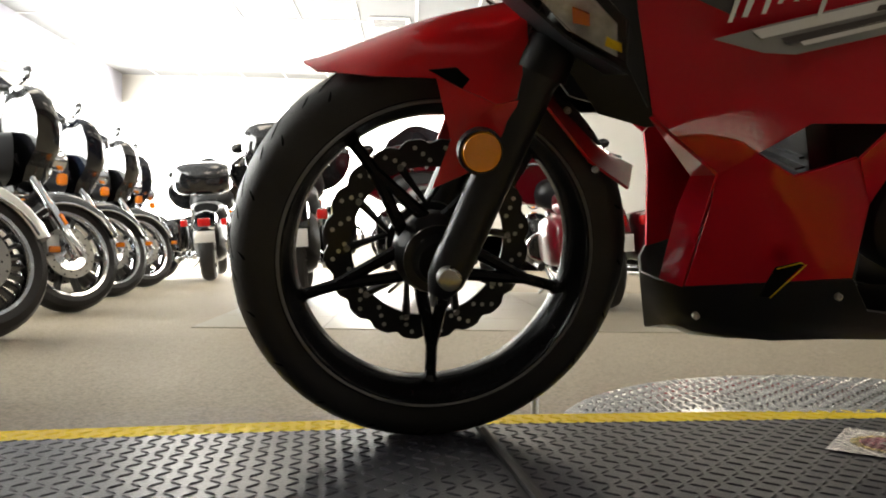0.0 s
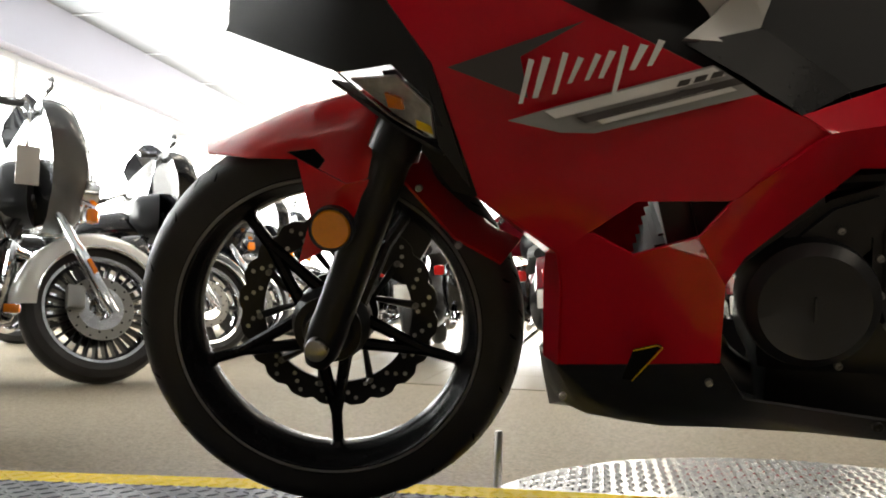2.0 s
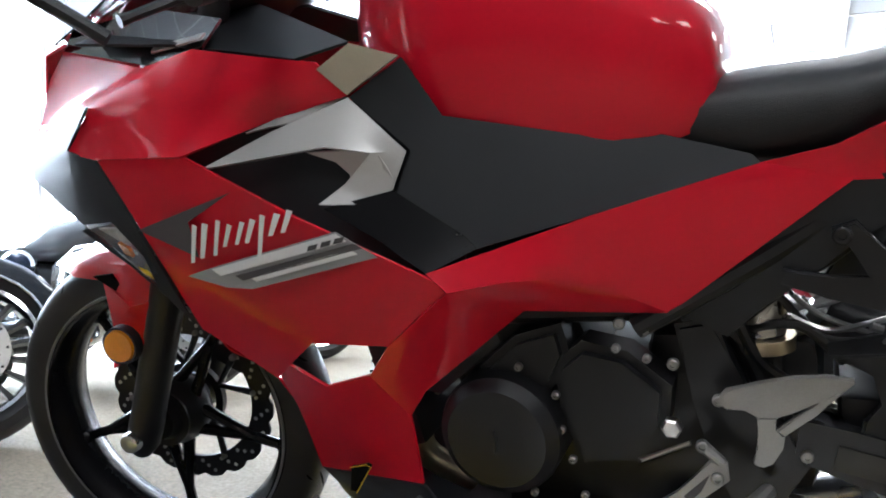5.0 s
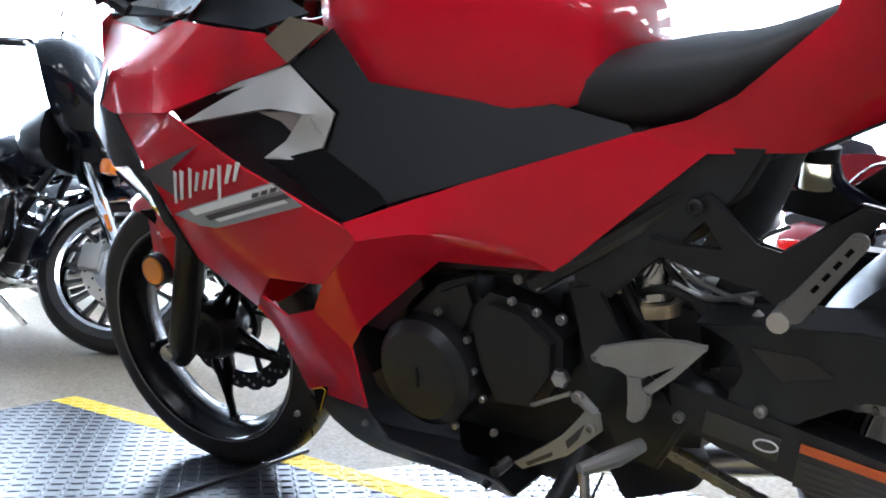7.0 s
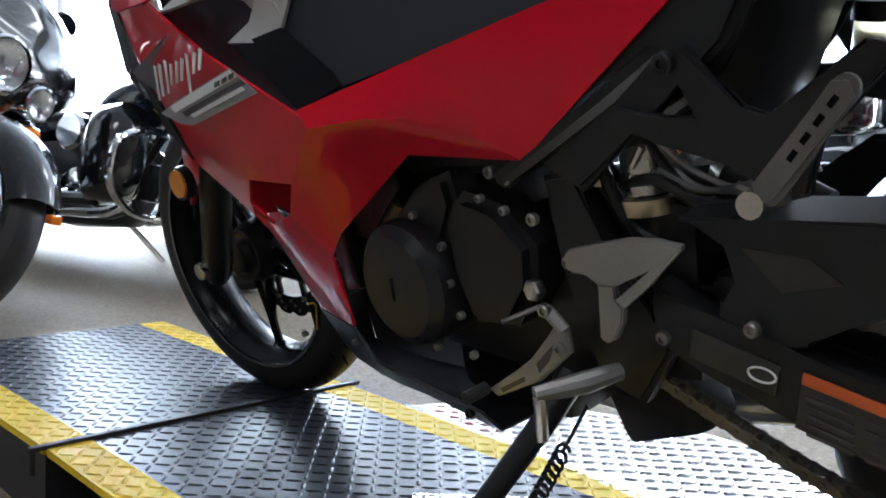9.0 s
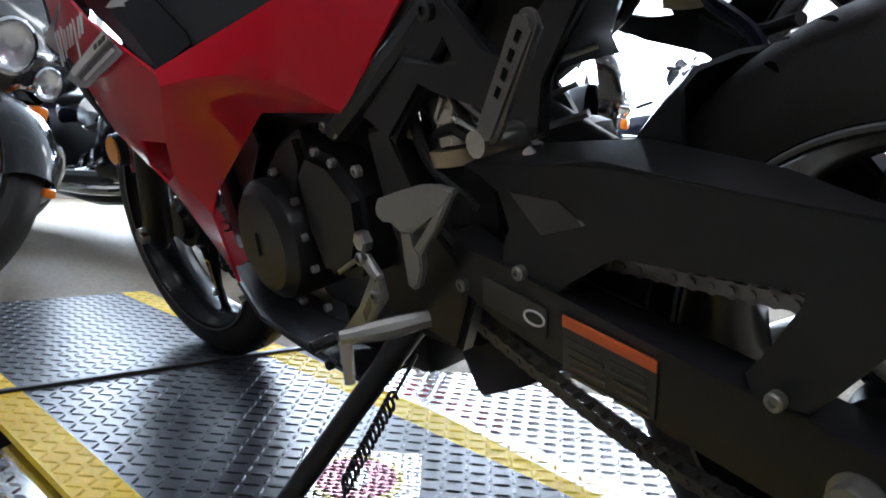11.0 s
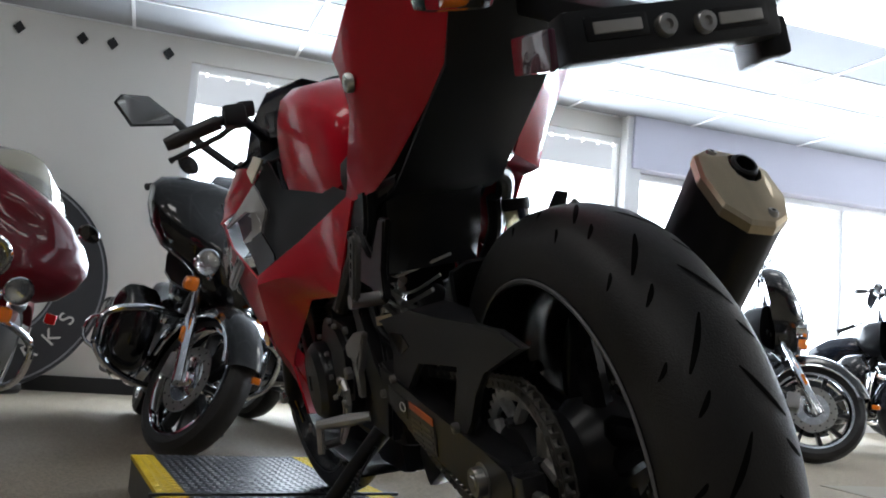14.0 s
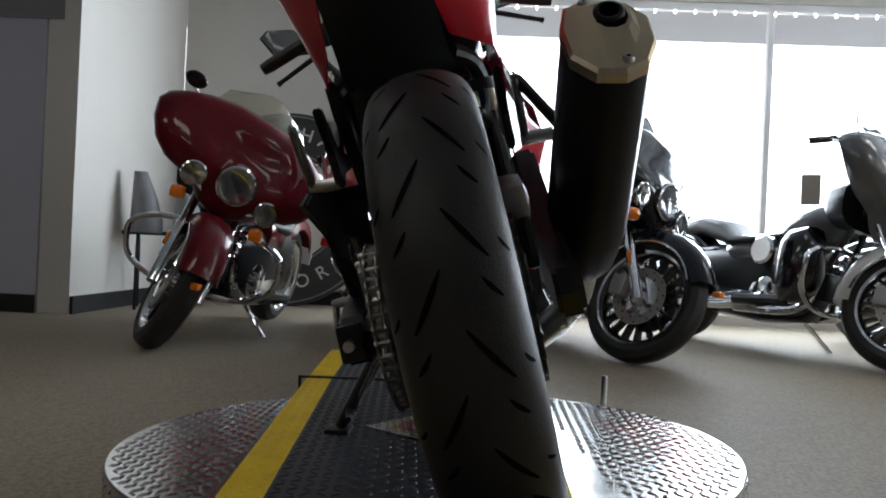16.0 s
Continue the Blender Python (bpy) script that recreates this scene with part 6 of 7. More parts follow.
    for side in (-1, 1):
        foot = fm @ Vector((0.02, 0.115 * side, 0.0))
        bm = bmesh.new()
        up = turn.to_3x3() @ rake
        add_tube(bm, [foot - up * 0.04, foot + up * 0.3, foot + up * 0.31, foot + up * 0.62], [0.03, 0.03, 0.024, 0.024], 14)
        leg = part("fork_leg", bm, CHROME if side else ALU, b, "chrome fork leg")
        bm = bmesh.new()
        add_box(bm, (0.02, 0.012, 0.07), Matrix.Translation(foot + up * 0.2 + Vector((0.02, 0.03 * side, 0))) @ turn @ pose(0, 0, 0, 0, -30, 0), 0.004)
        part("fork_reflector", bm, ORANGE, leg, "amber reflector strip")
        bm = bmesh.new()
        add_box(bm, (0.08, 0.045, 0.11), fm @ Matrix.Translation((-0.12, 0.085 * side, 0.03)), 0.012)
        part("brake_caliper", bm, ALU, leg)
    head = steered @ Matrix.Translation((-0.16, 0, 0))
    hz = 0.87

    def lamp(dx, dy, z, r, name):
        bm = bmesh.new()
        m = head @ Matrix.Translation((dx, dy, z)) @ pose(0, 0, 0, 0, 0, -90)
        add_lathe(bm, [(0.0, 0.07), (r * 0.75, 0.06), (r, 0.01), (r * 1.08, 0.012), (r * 1.08, -0.004), (r * 0.98, -0.008), (r * 0.96, 0.0)], m @ pose(0, 0, 0, 0, 0, 180), 26)
        shell_ = part(name, bm, CHROME, b, "chrome round lamp")
        bm = bmesh.new()
        add_lathe(bm, [(r * 0.96, 0.0), (r * 0.8, -0.014), (r * 0.4, -0.022), (0.0, -0.024)], m @ pose(0, 0, 0, 0, 0, 180), 26)
        part("lens", bm, CLEAR, shell_, "clear lamp lens")
        bm = bmesh.new()
        add_lathe(bm, [(0.0, 0.03), (r * 0.2, 0.029), (r * 0.22, 0.012), (r * 0.3, 0.03), (r * 0.7, 0.022), (r * 0.94, 0.004)], m @ pose(0, 0, 0, 0, 0, 180), 26)
        part("reflector", bm, FOIL, shell_, "bright ribbed lamp reflector")
        return shell_

    lamp(0.09, 0.0, hz, 0.092, "headlight")
    for side in (-1, 1):
        lamp(0.07, 0.2 * side, hz - 0.05, 0.058, "passing_lamp")
        tube("lamp_bar", [head @ Vector((0.02, 0, hz - 0.12)), head @ Vector((0.03, 0.12 * side, hz - 0.1)), head @ Vector((0.03, 0.19 * side, hz - 0.07))], 0.011, CHROME, "", 8)
        blk("turn_signal", (0.06, 0.072, 0.072), head @ Vector((0.06, 0.215 * side, hz - 0.165)), ORANGE, "amber turn signal", 0.028)
    if fairing:
        wing = [(0.0, 0.335), (0.14, 0.33), (0.27, 0.3), (0.38, 0.255), (0.445, 0.21), (0.468, 0.16), (0.45, 0.08), (0.4, 0.0), (0.325, -0.055), (0.235, -0.075), (0.16, -0.095), (0.11, -0.15), (0.0, -0.185)]
        wing = wing + [(-y, z) for y, z in wing[-2:0:-1]]
        rows = []
        for dx, ky, kz, dz in ((0.08, 0.3, 0.36, 0.04), (0.074, 0.56, 0.6, 0.025), (0.056, 0.8, 0.82, 0.01), (0.032, 0.93, 0.94, 0.003), (-0.005, 0.985, 0.985, 0.0), (-0.05, 1.0, 1.0, 0.0), (-0.1, 0.97, 0.97, 0.0)):
            rows.append([head @ Vector((dx - 0.34 * max(0.0, z - 0.05) - 0.5 * (ky * y) ** 2, 1.06 * ky * y, hz + dz + 1.06 * kz * z)) for y, z in wing])
        bm = bmesh.new()
        add_loft(bm, rows)
        part("fairing", bm, paint, b, "painted batwing fairing", angle=60)
        bm = bmesh.new()
        rows = []
        for z, dx, w in ((hz + 0.27, -0.04, 0.28), (hz + 0.36, -0.11, 0.27), (hz + 0.45, -0.19, 0.22), (hz + 0.48, -0.22, 0.14)):
            rows.append([head @ Vector((dx - 0.5 * (k / 8 - 0.5) ** 2 * w * 2, w * (k / 4 - 1), z - 0.06 * (k / 4 - 1) ** 2)) for k in range(9)])
        add_loft(bm, rows, closed=False)
        scr = part("windscreen", bm, screen, b, "curved windscreen", angle=60)
        scr.modifiers.new("body", "SOLIDIFY").thickness = 0.004
    else:
        skin("headlight_nacelle", ((-0.15, 0.02, 0.1, hz - 0.1, hz + 0.11), (-0.24, 0.01, 0.11, hz - 0.1, hz + 0.13), (-0.34, 0, 0.08, hz - 0.06, hz + 0.12)), paint, "painted headlight nacelle")
    # bars and mirrors
    for side in (-1, 1):
        m = head
        tube("handlebar", [m @ Vector((-0.2, 0.05 * side, hz + 0.13)), m @ Vector((-0.22, 0.2 * side, hz + 0.24)), m @ Vector((-0.3, 0.36 * side, hz + 0.24)), m @ Vector((-0.42, 0.42 * side, hz + 0.19))], 0.0135, CHROME, "chrome handlebar", 8)
        tube("grip", [m @ Vector((-0.3, 0.365 * side, hz + 0.24)), m @ Vector((-0.42, 0.42 * side, hz + 0.19))], 0.018, RUBBER, "", 10, 0)
        tube("lever", [m @ Vector((-0.24, 0.3 * side, hz + 0.23)), m @ Vector((-0.3, 0.44 * side, hz + 0.2))], 0.006, CHROME, "", 6, 0)
        tube("mirror_stalk", [m @ Vector((-0.24, 0.3 * side, hz + 0.25)), m @ Vector((-0.2, 0.37 * side, hz + 0.31))], 0.006, CHROME, "", 6, 0)
        bm = bmesh.new()
        add_lathe(bm, [(0.0, 0.02), (0.04, 0.014), (0.058, 0.0), (0.05, -0.006), (0.0, -0.008)], m @ Matrix.Translation((-0.2, 0.39 * side, hz + 0.34)) @ pose(0, 0, 0, 0, 0, 90) @ Matrix.Diagonal((1, 1, 0.7, 1)), 18)
        part("mirror", bm, GLOSS_BLACK, b, "black oval mirror")
    # tank, seat, rear
    skin("fuel_tank", ((-0.33, 0, 0.06, 0.74, 0.82), (-0.4, 0, 0.13, 0.68, 0.86), (-0.52, 0, 0.16, 0.64, 0.88), (-0.68, 0, 0.15, 0.62, 0.85), (-0.82, 0, 0.09, 0.62, 0.77)), paint, "painted teardrop fuel tank")
    skin("seat", ((-0.8, 0, 0.09, 0.64, 0.72), (-0.92, 0, 0.17, 0.6, 0.69), (-1.08, 0, 0.2, 0.58, 0.69), (-1.2, 0, 0.18, 0.62, 0.78), (-1.4, 0, 0.17, 0.68, 0.81), (-1.58, 0, 0.12, 0.68, 0.78)), SEAT, "black two-up touring seat")
    skin("side_cover", ((-0.85, 0, 0.16, 0.5, 0.7), (-1.05, 0, 0.18, 0.48, 0.7), (-1.15, 0, 0.14, 0.5, 0.68)), paint, "painted side cover", 3.0)
    rows = []
    for k in range(13):
        a = radians(20 + 11 * k)
        rows.append([Vector((-1.6 + rr * math.cos(a + math.pi * 0), yy, R + rr * math.sin(a))) for rr, yy in ((R - 0.02, -0.11), (R + 0.04, -0.1), (R + 0.065, 0), (R + 0.04, 0.1), (R - 0.02, 0.11))])
    bm = bmesh.new()
    add_loft(bm, rows, closed=False)
    rear = part("rear_mudguard", bm, paint, b, "painted rear mudguard", angle=60)
    rear.modifiers.new("body", "SOLIDIFY").thickness = 0.006
    blk("tail_lamp", (0.03, 0.12, 0.08), (-1.98, 0, 0.58), RED_LENS, "red tail lamp", 0.012)
    for side in (-1, 1):
        blk("rear_indicator", (0.05, 0.07, 0.07), (-1.93, 0.19 * side, 0.58), RED_LENS, "red rear indicator", 0.02)
    blk("number_plate", (0.01, 0.19, 0.11), (-2.0, 0, 0.44), SIGN_WHITE, "white number plate with plain bars", 0.003)
    if bags:
        for side in (-1, 1):
            bag = skin("saddlebag", ((-1.24, 0.3 * side, 0.07, 0.36, 0.6), (-1.3, 0.3 * side, 0.1, 0.31, 0.64), (-1.6, 0.3 * side, 0.115, 0.3, 0.65), (-1.86, 0.3 * side, 0.1, 0.32, 0.63), (-1.92, 0.3 * side, 0.06, 0.37, 0.58)), paint, "painted hard saddlebag", 4.0)
            tube("saddlebag_guard", [(-1.15, 0.2 * side, 0.3), (-1.2, 0.44 * side, 0.36), (-1.22, 0.44 * side, 0.5), (-1.16, 0.2 * side, 0.58)], 0.012, CHROME, "chrome guard rail", 8)
            tube("exhaust", [(-0.75, 0.2 * side, 0.3), (-1.1, 0.24 * side, 0.24), (-1.9, 0.25 * side, 0.24), (-2.0, 0.25 * side, 0.24)], 0.038, CHROME, "chrome exhaust", 12)
    if box:
        skin("tour_box", ((-1.5, 0, 0.2, 0.9, 1.1), (-1.56, 0, 0.26, 0.86, 1.16), (-1.8, 0, 0.28, 0.85, 1.18), (-1.98, 0, 0.25, 0.86, 1.15), (-2.03, 0, 0.18, 0.9, 1.1)), paint, "painted top box", 4.0)
        blk("backrest", (0.08, 0.36, 0.22), (-1.46, 0, 1.08), SEAT, "black pillion backrest", 0.03, (0, -10, 0))
    # engine
    eng = blk("crankcase", (0.42, 0.24, 0.24), (-0.8, 0, 0.34), ENGINE, "black engine crankcase", 0.05)
    for ang, cx in ((-24, -0.69), (24, -0.91)):
        for k in range(9):
            fin = new("cooling_fin", FIN)
            fin.parent = eng
            fin.matrix_basis = Matrix.Translation((cx, 0, 0.43)) @ pose(0, 0, 0, 0, -ang, 0) @ Matrix.Translation((0, 0, 0.021 * k))
        blk("rocker_cover", (0.15, 0.16, 0.06), (cx - math.sin(radians(ang)) * 0.21, 0, 0.43 + 0.2), CHROME, "chrome rocker cover", 0.02, (0, -ang, 0), parent=eng)
    for side in (-1, 1):
        bm = bmesh.new()
        add_lathe(bm, [(0.0, -0.03), (0.07, -0.026), (0.095, -0.01), (0.1, 0.01)], Matrix.Translation((-0.8, 0.14 * side, 0.34)) @ pose(0, 0, 0, 0, 0, 0 if side < 0 else 180), 28)
        part("timing_cover", bm, CHROME, eng, "chrome engine cover")
        blk("primary_cover", (0.34, 0.05, 0.15), (-0.98, 0.14 * side, 0.33), CHROME, "", 0.02, parent=eng)
        tube("floorboard", [(-0.5, 0.3 * side, 0.29), (-0.85, 0.32 * side, 0.27)], 0.03, RUBBER, "", 8, 0)
    bm = bmesh.new()
    add_lathe(bm, [(0.0, -0.03), (0.07, -0.028), (0.085, -0.015), (0.085, 0.03)], Matrix.Translation((-0.8, -0.2, 0.58)), 28)
    part("air_cleaner", bm, CHROME, eng, "chrome air cleaner")
    tube("engine_guard", [(-0.36, -0.02, 0.6), (-0.31, -0.25, 0.6), (-0.31, -0.4, 0.54), (-0.32, -0.42, 0.44), (-0.34, -0.38, 0.34), (-0.38, -0.22, 0.26), (-0.4, 0.0, 0.25), (-0.38, 0.22, 0.26), (-0.34, 0.38, 0.34), (-0.32, 0.42, 0.44), (-0.31, 0.4, 0.54), (-0.31, 0.25, 0.6), (-0.36, 0.02, 0.6)], 0.016, CHROME, "chrome engine guard bar", 10)
    for side in (-1, 1):
        if shields:
            skin("lower_fairing", ((-0.34, 0.27 * side, 0.05, 0.4, 0.6), (-0.39, 0.28 * side, 0.11, 0.3, 0.7), (-0.5, 0.28 * side, 0.12, 0.27, 0.68), (-0.6, 0.27 * side, 0.06, 0.34, 0.6)), GLOSS_BLACK, "black leg shield", 3.2)
    skin("engine_mass", ((-0.5, 0, 0.06, 0.3, 0.55), (-0.58, 0, 0.12, 0.2, 0.62), (-0.9, 0, 0.17, 0.17, 0.64), (-1.3, 0, 0.17, 0.2, 0.64), (-1.45, 0, 0.1, 0.3, 0.6)), ENGINE, "black engine and gearbox", 3.0, parent=eng)
    skin("inner_fairing", ((-0.3, 0.03, 0.26, 0.72, 1.0), (-0.4, 0.02, 0.24, 0.72, 0.98), (-0.46, 0.01, 0.18, 0.78, 0.94)), BLACK_METAL, "black dash behind the fairing", 3.0) if fairing else None
    for side in (-1, 1):
        tube("header_pipe", [(-0.64, 0.06 * side, 0.56), (-0.5, 0.1 * side, 0.5), (-0.46, 0.14 * side, 0.36), (-0.56, 0.18 * side, 0.25), (-0.95, 0.2 * side, 0.23)], 0.024, CHROME, "chrome header pipe", 10)
        blk("horn", (0.07, 0.05, 0.07), (-0.5, 0.13 * side, 0.58), CHROME, "chrome horn cover", 0.02)
    blk("oil_cooler", (0.05, 0.2, 0.16), (-0.44, 0, 0.4), BLACK_METAL, "black oil cooler", 0.01)
    tube("frame_downtube", [(-0.3, -0.04, 0.84), (-0.5, -0.1, 0.4), (-0.6, -0.1, 0.24), (-1.3, -0.1, 0.26)], 0.018, BLACK_METAL, "", 8)
    tube("frame_downtube", [(-0.3, 0.04, 0.84), (-0.5, 0.1, 0.4), (-0.6, 0.1, 0.24), (-1.3, 0.1, 0.26)], 0.018, BLACK_METAL, "", 8)
    tube("side_stand", [(-0.72, 0.12, 0.22), (-0.66, 0.32, 0.06)], 0.013, CHROME, "chrome side stand", 8, 0)
    # settle both tyres on the floor
    low_front, low_rear = [min((b.matrix_basis @ v.co).z for v in tyre.data.vertices) for tyre in (front_tyre, rear_tyre)]
    pitch = Matrix.Rotation(math.atan2(low_front - low_rear, 1.6 * size), 4, "Y")
    b.matrix_basis = b.matrix_basis @ pitch
    low = min((b.matrix_basis @ v.co).z for tyre in (front_tyre, rear_tyre) for v in tyre.data.vertices)
    b.matrix_basis = Matrix.Translation((0, 0, FLOOR - low)) @ b.matrix_basis
    return b


cruiser(-1.3, -1.47, -4, DARK_RED, "maroon touring motorcycle with batwing fairing and chrome guards", steer=36, lean=12, bags=False, shields=False, screen=TINTED)
cruiser(-1.37, -0.37, 4, GLOSS_BLACK, "black touring motorcycle with batwing fairing and chrome guards", steer=26, lean=10)
cruiser(-1.62, 0.74, 24, BLUE_BLACK, "midnight touring motorcycle with smoked windscreen", steer=24, lean=10, spokes=18)
cruiser(-1.74, 2.06, 30, GREY_PAINT, "silver-grey touring motorcycle with white front mudguard", steer=24, fender=WHITE_PAINT, lean=9, spokes=28)
for x, y, paint, note in ((-1.9, 3.4, GLOSS_BLACK, "black cruiser motorcycle with chrome fork"), (-2.1, 4.6, BLUE_BLACK, "midnight cruiser motorcycle with chrome fork"), (-2.25, 5.8, GLOSS_BLACK, "black cruiser motorcycle parked in the row"), (-2.5, 7.0, BLUE_BLACK, "midnight touring motorcycle parked in the row")):
    cruiser(x, y, 34, paint, note, steer=22, fairing=True, bags=paint == BLUE_BLACK, lean=8)
cruiser(-2.2, 8.5, 99, GLOSS_BLACK, "black touring motorcycle seen from behind with a backrest", box=True, lean=4)
cruiser(-0.9, 5.6, 96, GLOSS_BLACK, "black touring motorcycle with a top box seen from behind", box=True, lean=4)
cruiser(0.1, 5.5, 92, DARK_RED, "maroon touring motorcycle seen from behind", bags=False, lean=4)
cruiser(1.25, 5.7, 90, DARK_RED, "dark red touring motorcycle parked behind the turntable", lean=4)


# ---- round wall sign ----
sign = thing("wheel_sign", pose(-3.98, -1.57, FLOOR, 0, -8, 0), "large black ring sign with white letters leaning on the wall", "sign")
SR = 0.77
bm = bmesh.new()
face = Matrix.Translation((0, 0, SR)) @ pose(0, 0, 0, 0, 0, 90)
add_lathe(bm, [(0.43, -0.02), (SR, -0.02), (SR, 0.02), (0.43, 0.02)], face, 72, closed=True)
part("ring_board", bm, SIGN_BLACK, sign, "black ring board", angle=25)
for r in (0.45, SR - 0.025):
    bm = bmesh.new()
    add_lathe(bm, [(r - 0.006, -0.026), (r + 0.006, -0.026), (r + 0.006, -0.02), (r - 0.006, -0.02)], face, 72, closed=True)
    part("ring_edge", bm, GREY_CLOTH, sign, "thin grey ring")
bm = bmesh.new()
add_lathe(bm, [(0.0, -0.012), (0.428, -0.012), (0.428, 0.012), (0.0, 0.012)], face, 48)
part("centre_board", bm, SIGN_WHITE, sign, "off-white centre disc")
upright = Matrix(((0, 0, 1, 0), (1, 0, 0, 0), (0, 1, 0, 0), (0, 0, 0, 1)))


def sign_letter(char, degrees, inward):
    curve = bpy.data.curves.new("letter", "FONT")
    curve.body, curve.size, curve.extrude = char, 0.145, 0.003
    curve.align_x, curve.align_y = "CENTER", "CENTER"
    curve.materials.append(SIGN_WHITE)
    ob = new("letter", curve)
    ob.parent = sign
    a = radians(degrees)
    ob.matrix_basis = Matrix.Translation((0.026, 0.6 * math.cos(a), SR + 0.6 * math.sin(a))) @ upright @ pose(0, 0, 0, 0, 0, degrees + 90 if inward else degrees - 90)


for char, degrees in zip("HALL", (77, 62, 46, 30)):
    sign_letter(char, degrees, False)
for char, degrees in zip("WORKS", (-88, -72, -56, -40, -25)):
    sign_letter(char, degrees, True)
bm = bmesh.new()
add_tube(bm, [(0.021, 0.6 * math.cos(0.2), SR + 0.6 * math.sin(0.2)), (0.026, 0.6 * math.cos(0.2), SR + 0.6 * math.sin(0.2))], 0.02, 16)
part("dot", bm, GREY_CLOTH, sign, "grey dot")

# steel pin beside the turntable
bm = bmesh.new()
add_tube(bm, [(0.2, 0.375, FLOOR), (0.2, 0.375, 0.058), (0.2, 0.375, 0.062)], [0.008, 0.008, 0.006], 12)
tagged(obj("steel_pin", bm, STEEL), "thin steel pin standing beside the turntable", "pin")

# crumpled foil sticker on the deck
st = thing("foil_sticker", Matrix.Translation((0.682, -0.064, 0.0)) @ pose(0, 0, 0, 0, 0, -36.8), "crumpled silver foil sticker with red and yellow print on the deck", "sticker")
random.seed(11)
waves = [(random.uniform(20, 120), random.uniform(20, 120), random.uniform(0, 6.3), random.uniform(0.0002, 0.0006)) for k in range(9)]


def foil_height(x, y):
    """Wrinkles, and the tread lugs of the deck pressing through the foil."""
    i, j = round(x / 0.0118), round(y / 0.0118)
    dx, dy = x - i * 0.0118, y - j * 0.0118
    turn = math.radians(45 + 36.8 if (i + j) % 2 else 36.8 - 45)
    along, across = dx * math.cos(turn) + dy * math.sin(turn), dy * math.cos(turn) - dx * math.sin(turn)
    lug = max(0.0, 1 - (along / 0.0068) ** 2 - (across / 0.0034) ** 2)
    return 0.0028 + sum(h * math.sin(a * x + b * y + c) for a, b, c, h in waves) * 0.5 + 0.0017 * lug


def foil_sheet(rx, ry, lift, round_off):
    bm = bmesh.new()
    n = 84
    grid = {}
    for i in range(n + 1):
        for j in range(n + 1):
            x, y = (2 * i / n - 1) * rx, (2 * j / n - 1) * ry
            grid[i, j] = bm.verts.new((x, y, max(0.0019, foil_height(x, y)) + lift))
    for i in range(n):
        for j in range(n):
            u, v = 2 * (i + 0.5) / n - 1, 2 * (j + 0.5) / n - 1
            if not round_off or u * u + v * v < 1:
                bm.faces.new((grid[i, j], grid[i + 1, j], grid[i + 1, j + 1], grid[i, j + 1]))
    for v in [v for v in bm.verts if not v.link_faces]:
        bm.verts.remove(v)
    return bm


part("foil", foil_sheet(0.1, 0.087, 0.0, False), STICKER, st, "wrinkled silver foil")
part("yellow_print", foil_sheet(0.08, 0.066, 0.0004, True), STICKER_YELLOW, st, "yellow oval print")
part("red_print", foil_sheet(0.068, 0.054, 0.0008, True), STICKER_RED, st, "red oval print")
part("pale_print", foil_sheet(0.04, 0.016, 0.0012, True), STICKER, st, "pale worn print")

# grey plastic covers on a black stand by the side wall
stand = thing("display_stand", pose(-3.25, -2.2, FLOOR, 0, 0, 20), "two grey plastic cowls on a black wire stand", "stand")
for y in (-0.17, 0.17):
    bm = bmesh.new()
    add_tube(bm, curve_points([(0.12, y, 0), (0.08, y, 0.4), (0.0, y, 0.52), (-0.1, y, 0.4), (-0.14, y, 0)]), 0.012, 8)
    part("stand_leg", bm, BLACK_METAL, stand, "black tube leg")
bm = bmesh.new()
add_tube(bm, [(0.0, -0.28, 0.52), (0.0, 0.28, 0.52)], 0.014, 8)
part("stand_bar", bm, BLACK_METAL, stand, "black cross bar")
for y, h in ((-0.12, 0.42), (0.16, 0.32)):
    bm = bmesh.new()
    add_loft(bm, [[Vector((0.1 * k * c, y + 0.11 * k * s + dy, z)) for c, s in ring(14)] for z, k, dy in ((0.52, 1.0, 0), (0.6, 1.0, 0.0), (0.52 + h * 0.6, 0.75, -0.02), (0.52 + h, 0.4, -0.05))])
    part("plastic_cowl", bm, GREY_CLOTH, stand, "grey plastic cowl")


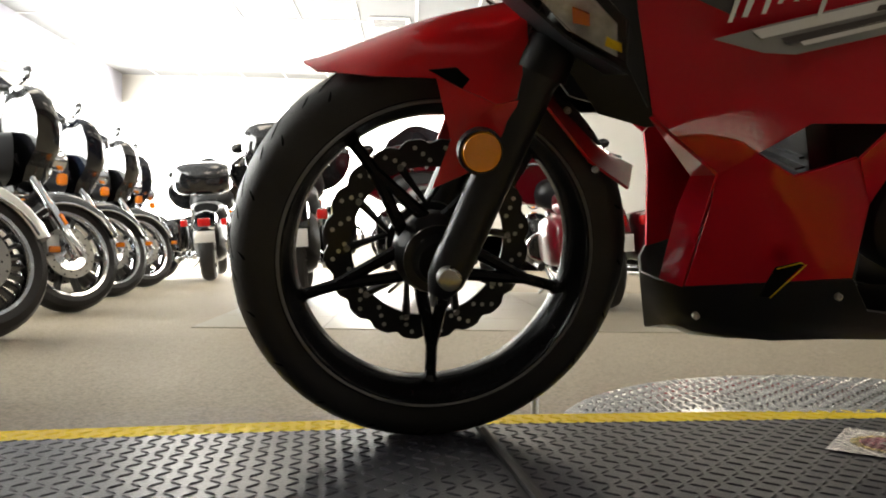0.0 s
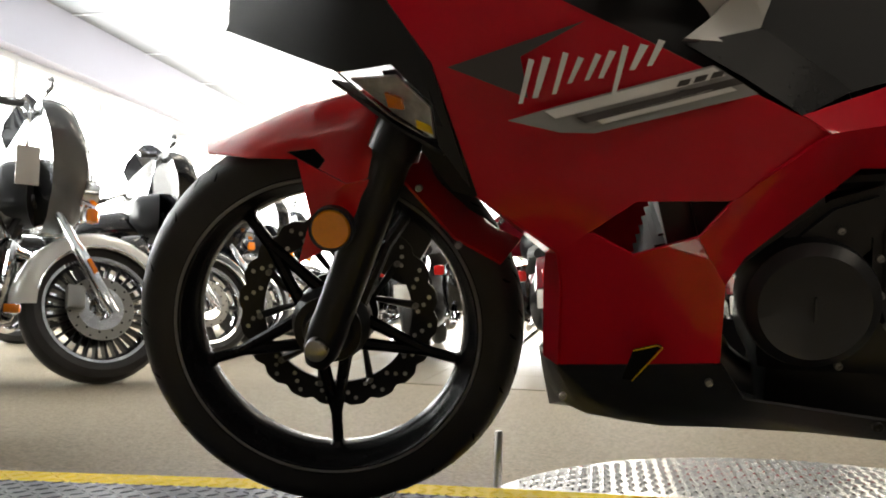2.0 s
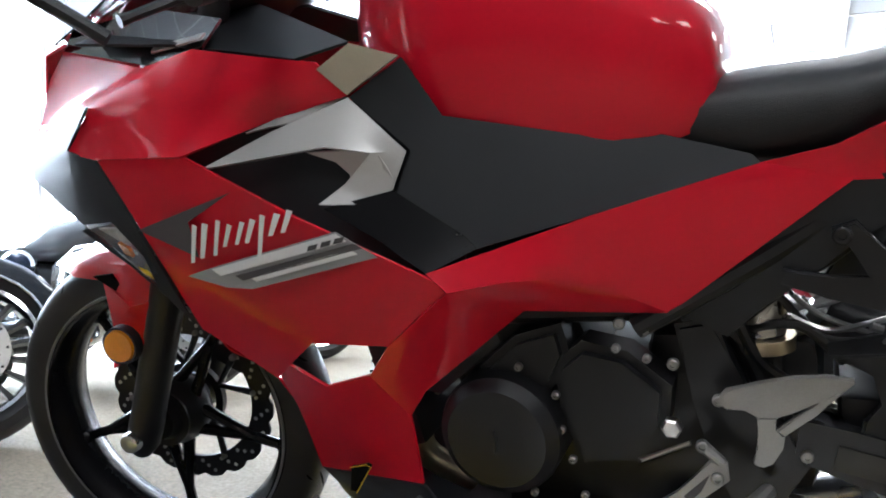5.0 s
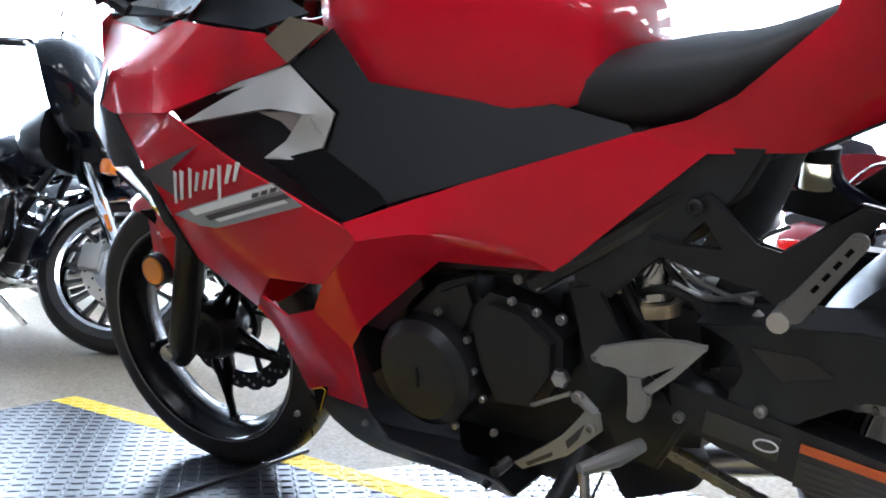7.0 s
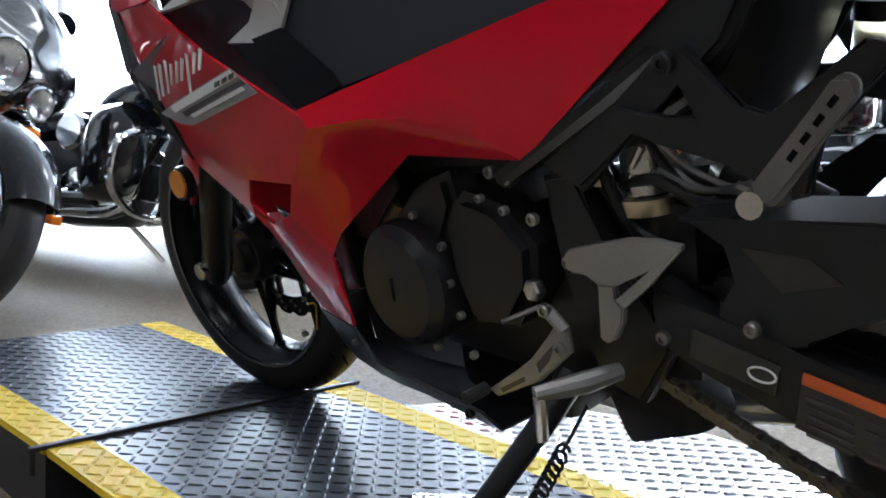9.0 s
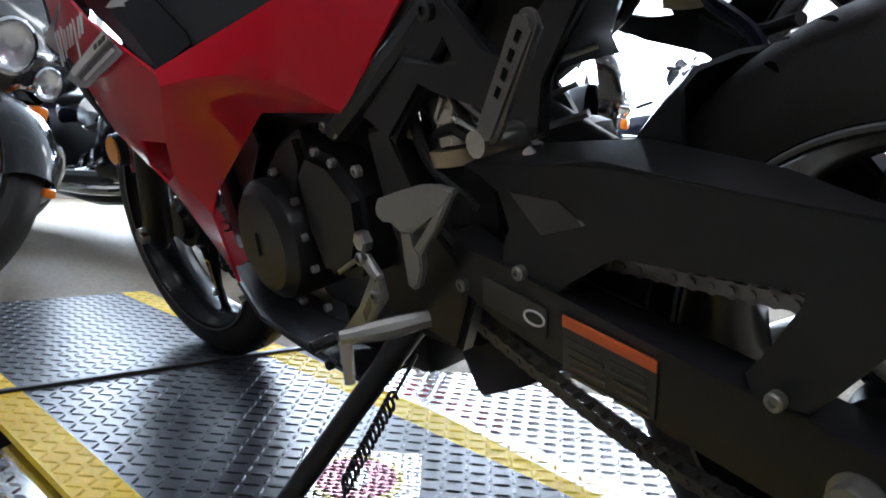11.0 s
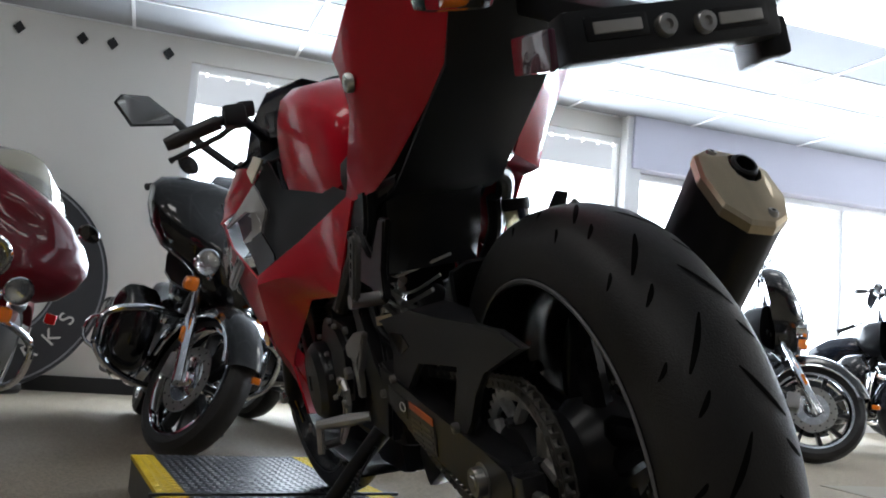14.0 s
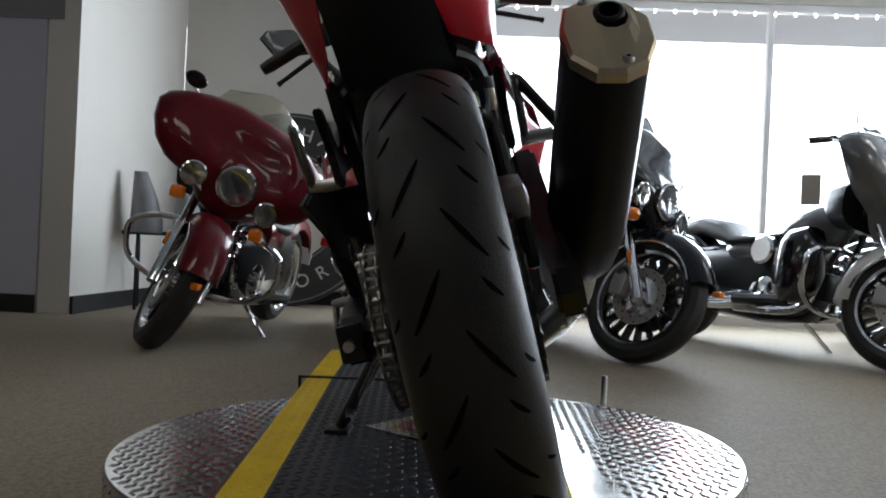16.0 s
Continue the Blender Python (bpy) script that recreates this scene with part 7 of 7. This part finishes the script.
# string of small lights along the window header
lights = thing("string_lights", Matrix.Translation((X0 + 0.04, 1.5, 2.34)), "string of small white lights along the window header", "string lights")
bm = bmesh.new()
add_tube(bm, curve_points([(0, -1.8 + 0.3 * k, -0.012 * (k % 2)) for k in range(13)], 3), 0.004, 5)
part("cable", bm, FRAME_WHITE, lights, "thin white cable")
for k in range(24):
    bm = bmesh.new()
    add_lathe(bm, [(0.0, 0.02), (0.008, 0.012), (0.011, 0.0), (0.007, -0.012), (0.0, -0.016)], Matrix.Translation((0.006, -1.78 + 0.155 * k, -0.02)) @ pose(0, 0, 0, 90, 0, 0), 8)
    part("bulb", bm, BULB, lights)
# bent wire on the ceiling and a vent far off
hook = thing("ceiling_hook", Matrix.Translation((-3.9, 1.78, CEIL)), "bent grey wire hanging from the ceiling", "hook")
bm = bmesh.new()
add_tube(bm, curve_points([(0, 0, 0), (0.0, 0.02, -0.05), (-0.05, -0.05, -0.06), (-0.06, -0.14, -0.03), (-0.05, -0.2, -0.045)]), 0.006, 6)
part("wire", bm, GREY_CLOTH, hook)
vent = thing("ceiling_vent", Matrix.Translation((-0.28, 7.7, CEIL - 0.012)), "white louvred air vent in the tile ceiling", "vent")
bm = bmesh.new()
add_box(bm, (0.42, 0.42, 0.012), Matrix(), 0.003)
part("frame", bm, GRID, vent)
for k in range(6):
    bm = bmesh.new()
    add_box(bm, (0.34, 0.022, 0.006), Matrix.Translation((0, -0.14 + 0.056 * k, -0.009)))
    part("slat", bm, BASE, vent, "dark louvre gap", smooth=False)
# paper price tag on a handlebar
tag = thing("price_tag", pose(-1.78, 1.62, 0.75, 0, 0, 60), "small white paper price tag hanging from a handlebar", "tag")
bm = bmesh.new()
add_box(bm, (0.09, 0.003, 0.15), Matrix(), 0.001)
part("paper", bm, SIGN_WHITE, tag, "white paper with plain bars")
bm = bmesh.new()
add_tube(bm, [(0, 0, 0.075), (0.0, 0.0, 0.22)], 0.0015, 5)
part("cord", bm, SIGN_WHITE, tag)


# the moulded panels become plain meshes with crisp edges
graph = bpy.context.evaluated_depsgraph_get()
for ob in shells:
    me = bpy.data.meshes.new_from_object(ob.evaluated_get(graph))
    bm = bmesh.new()
    bm.from_mesh(me)
    for f in bm.faces:
        f.smooth = True
    for e in bm.edges:
        e.smooth = len(e.link_faces) == 2 and e.calc_face_angle(0) < radians(32)
    bm.to_mesh(me)
    bm.free()
    ob.modifiers.clear()
    ob.data = me
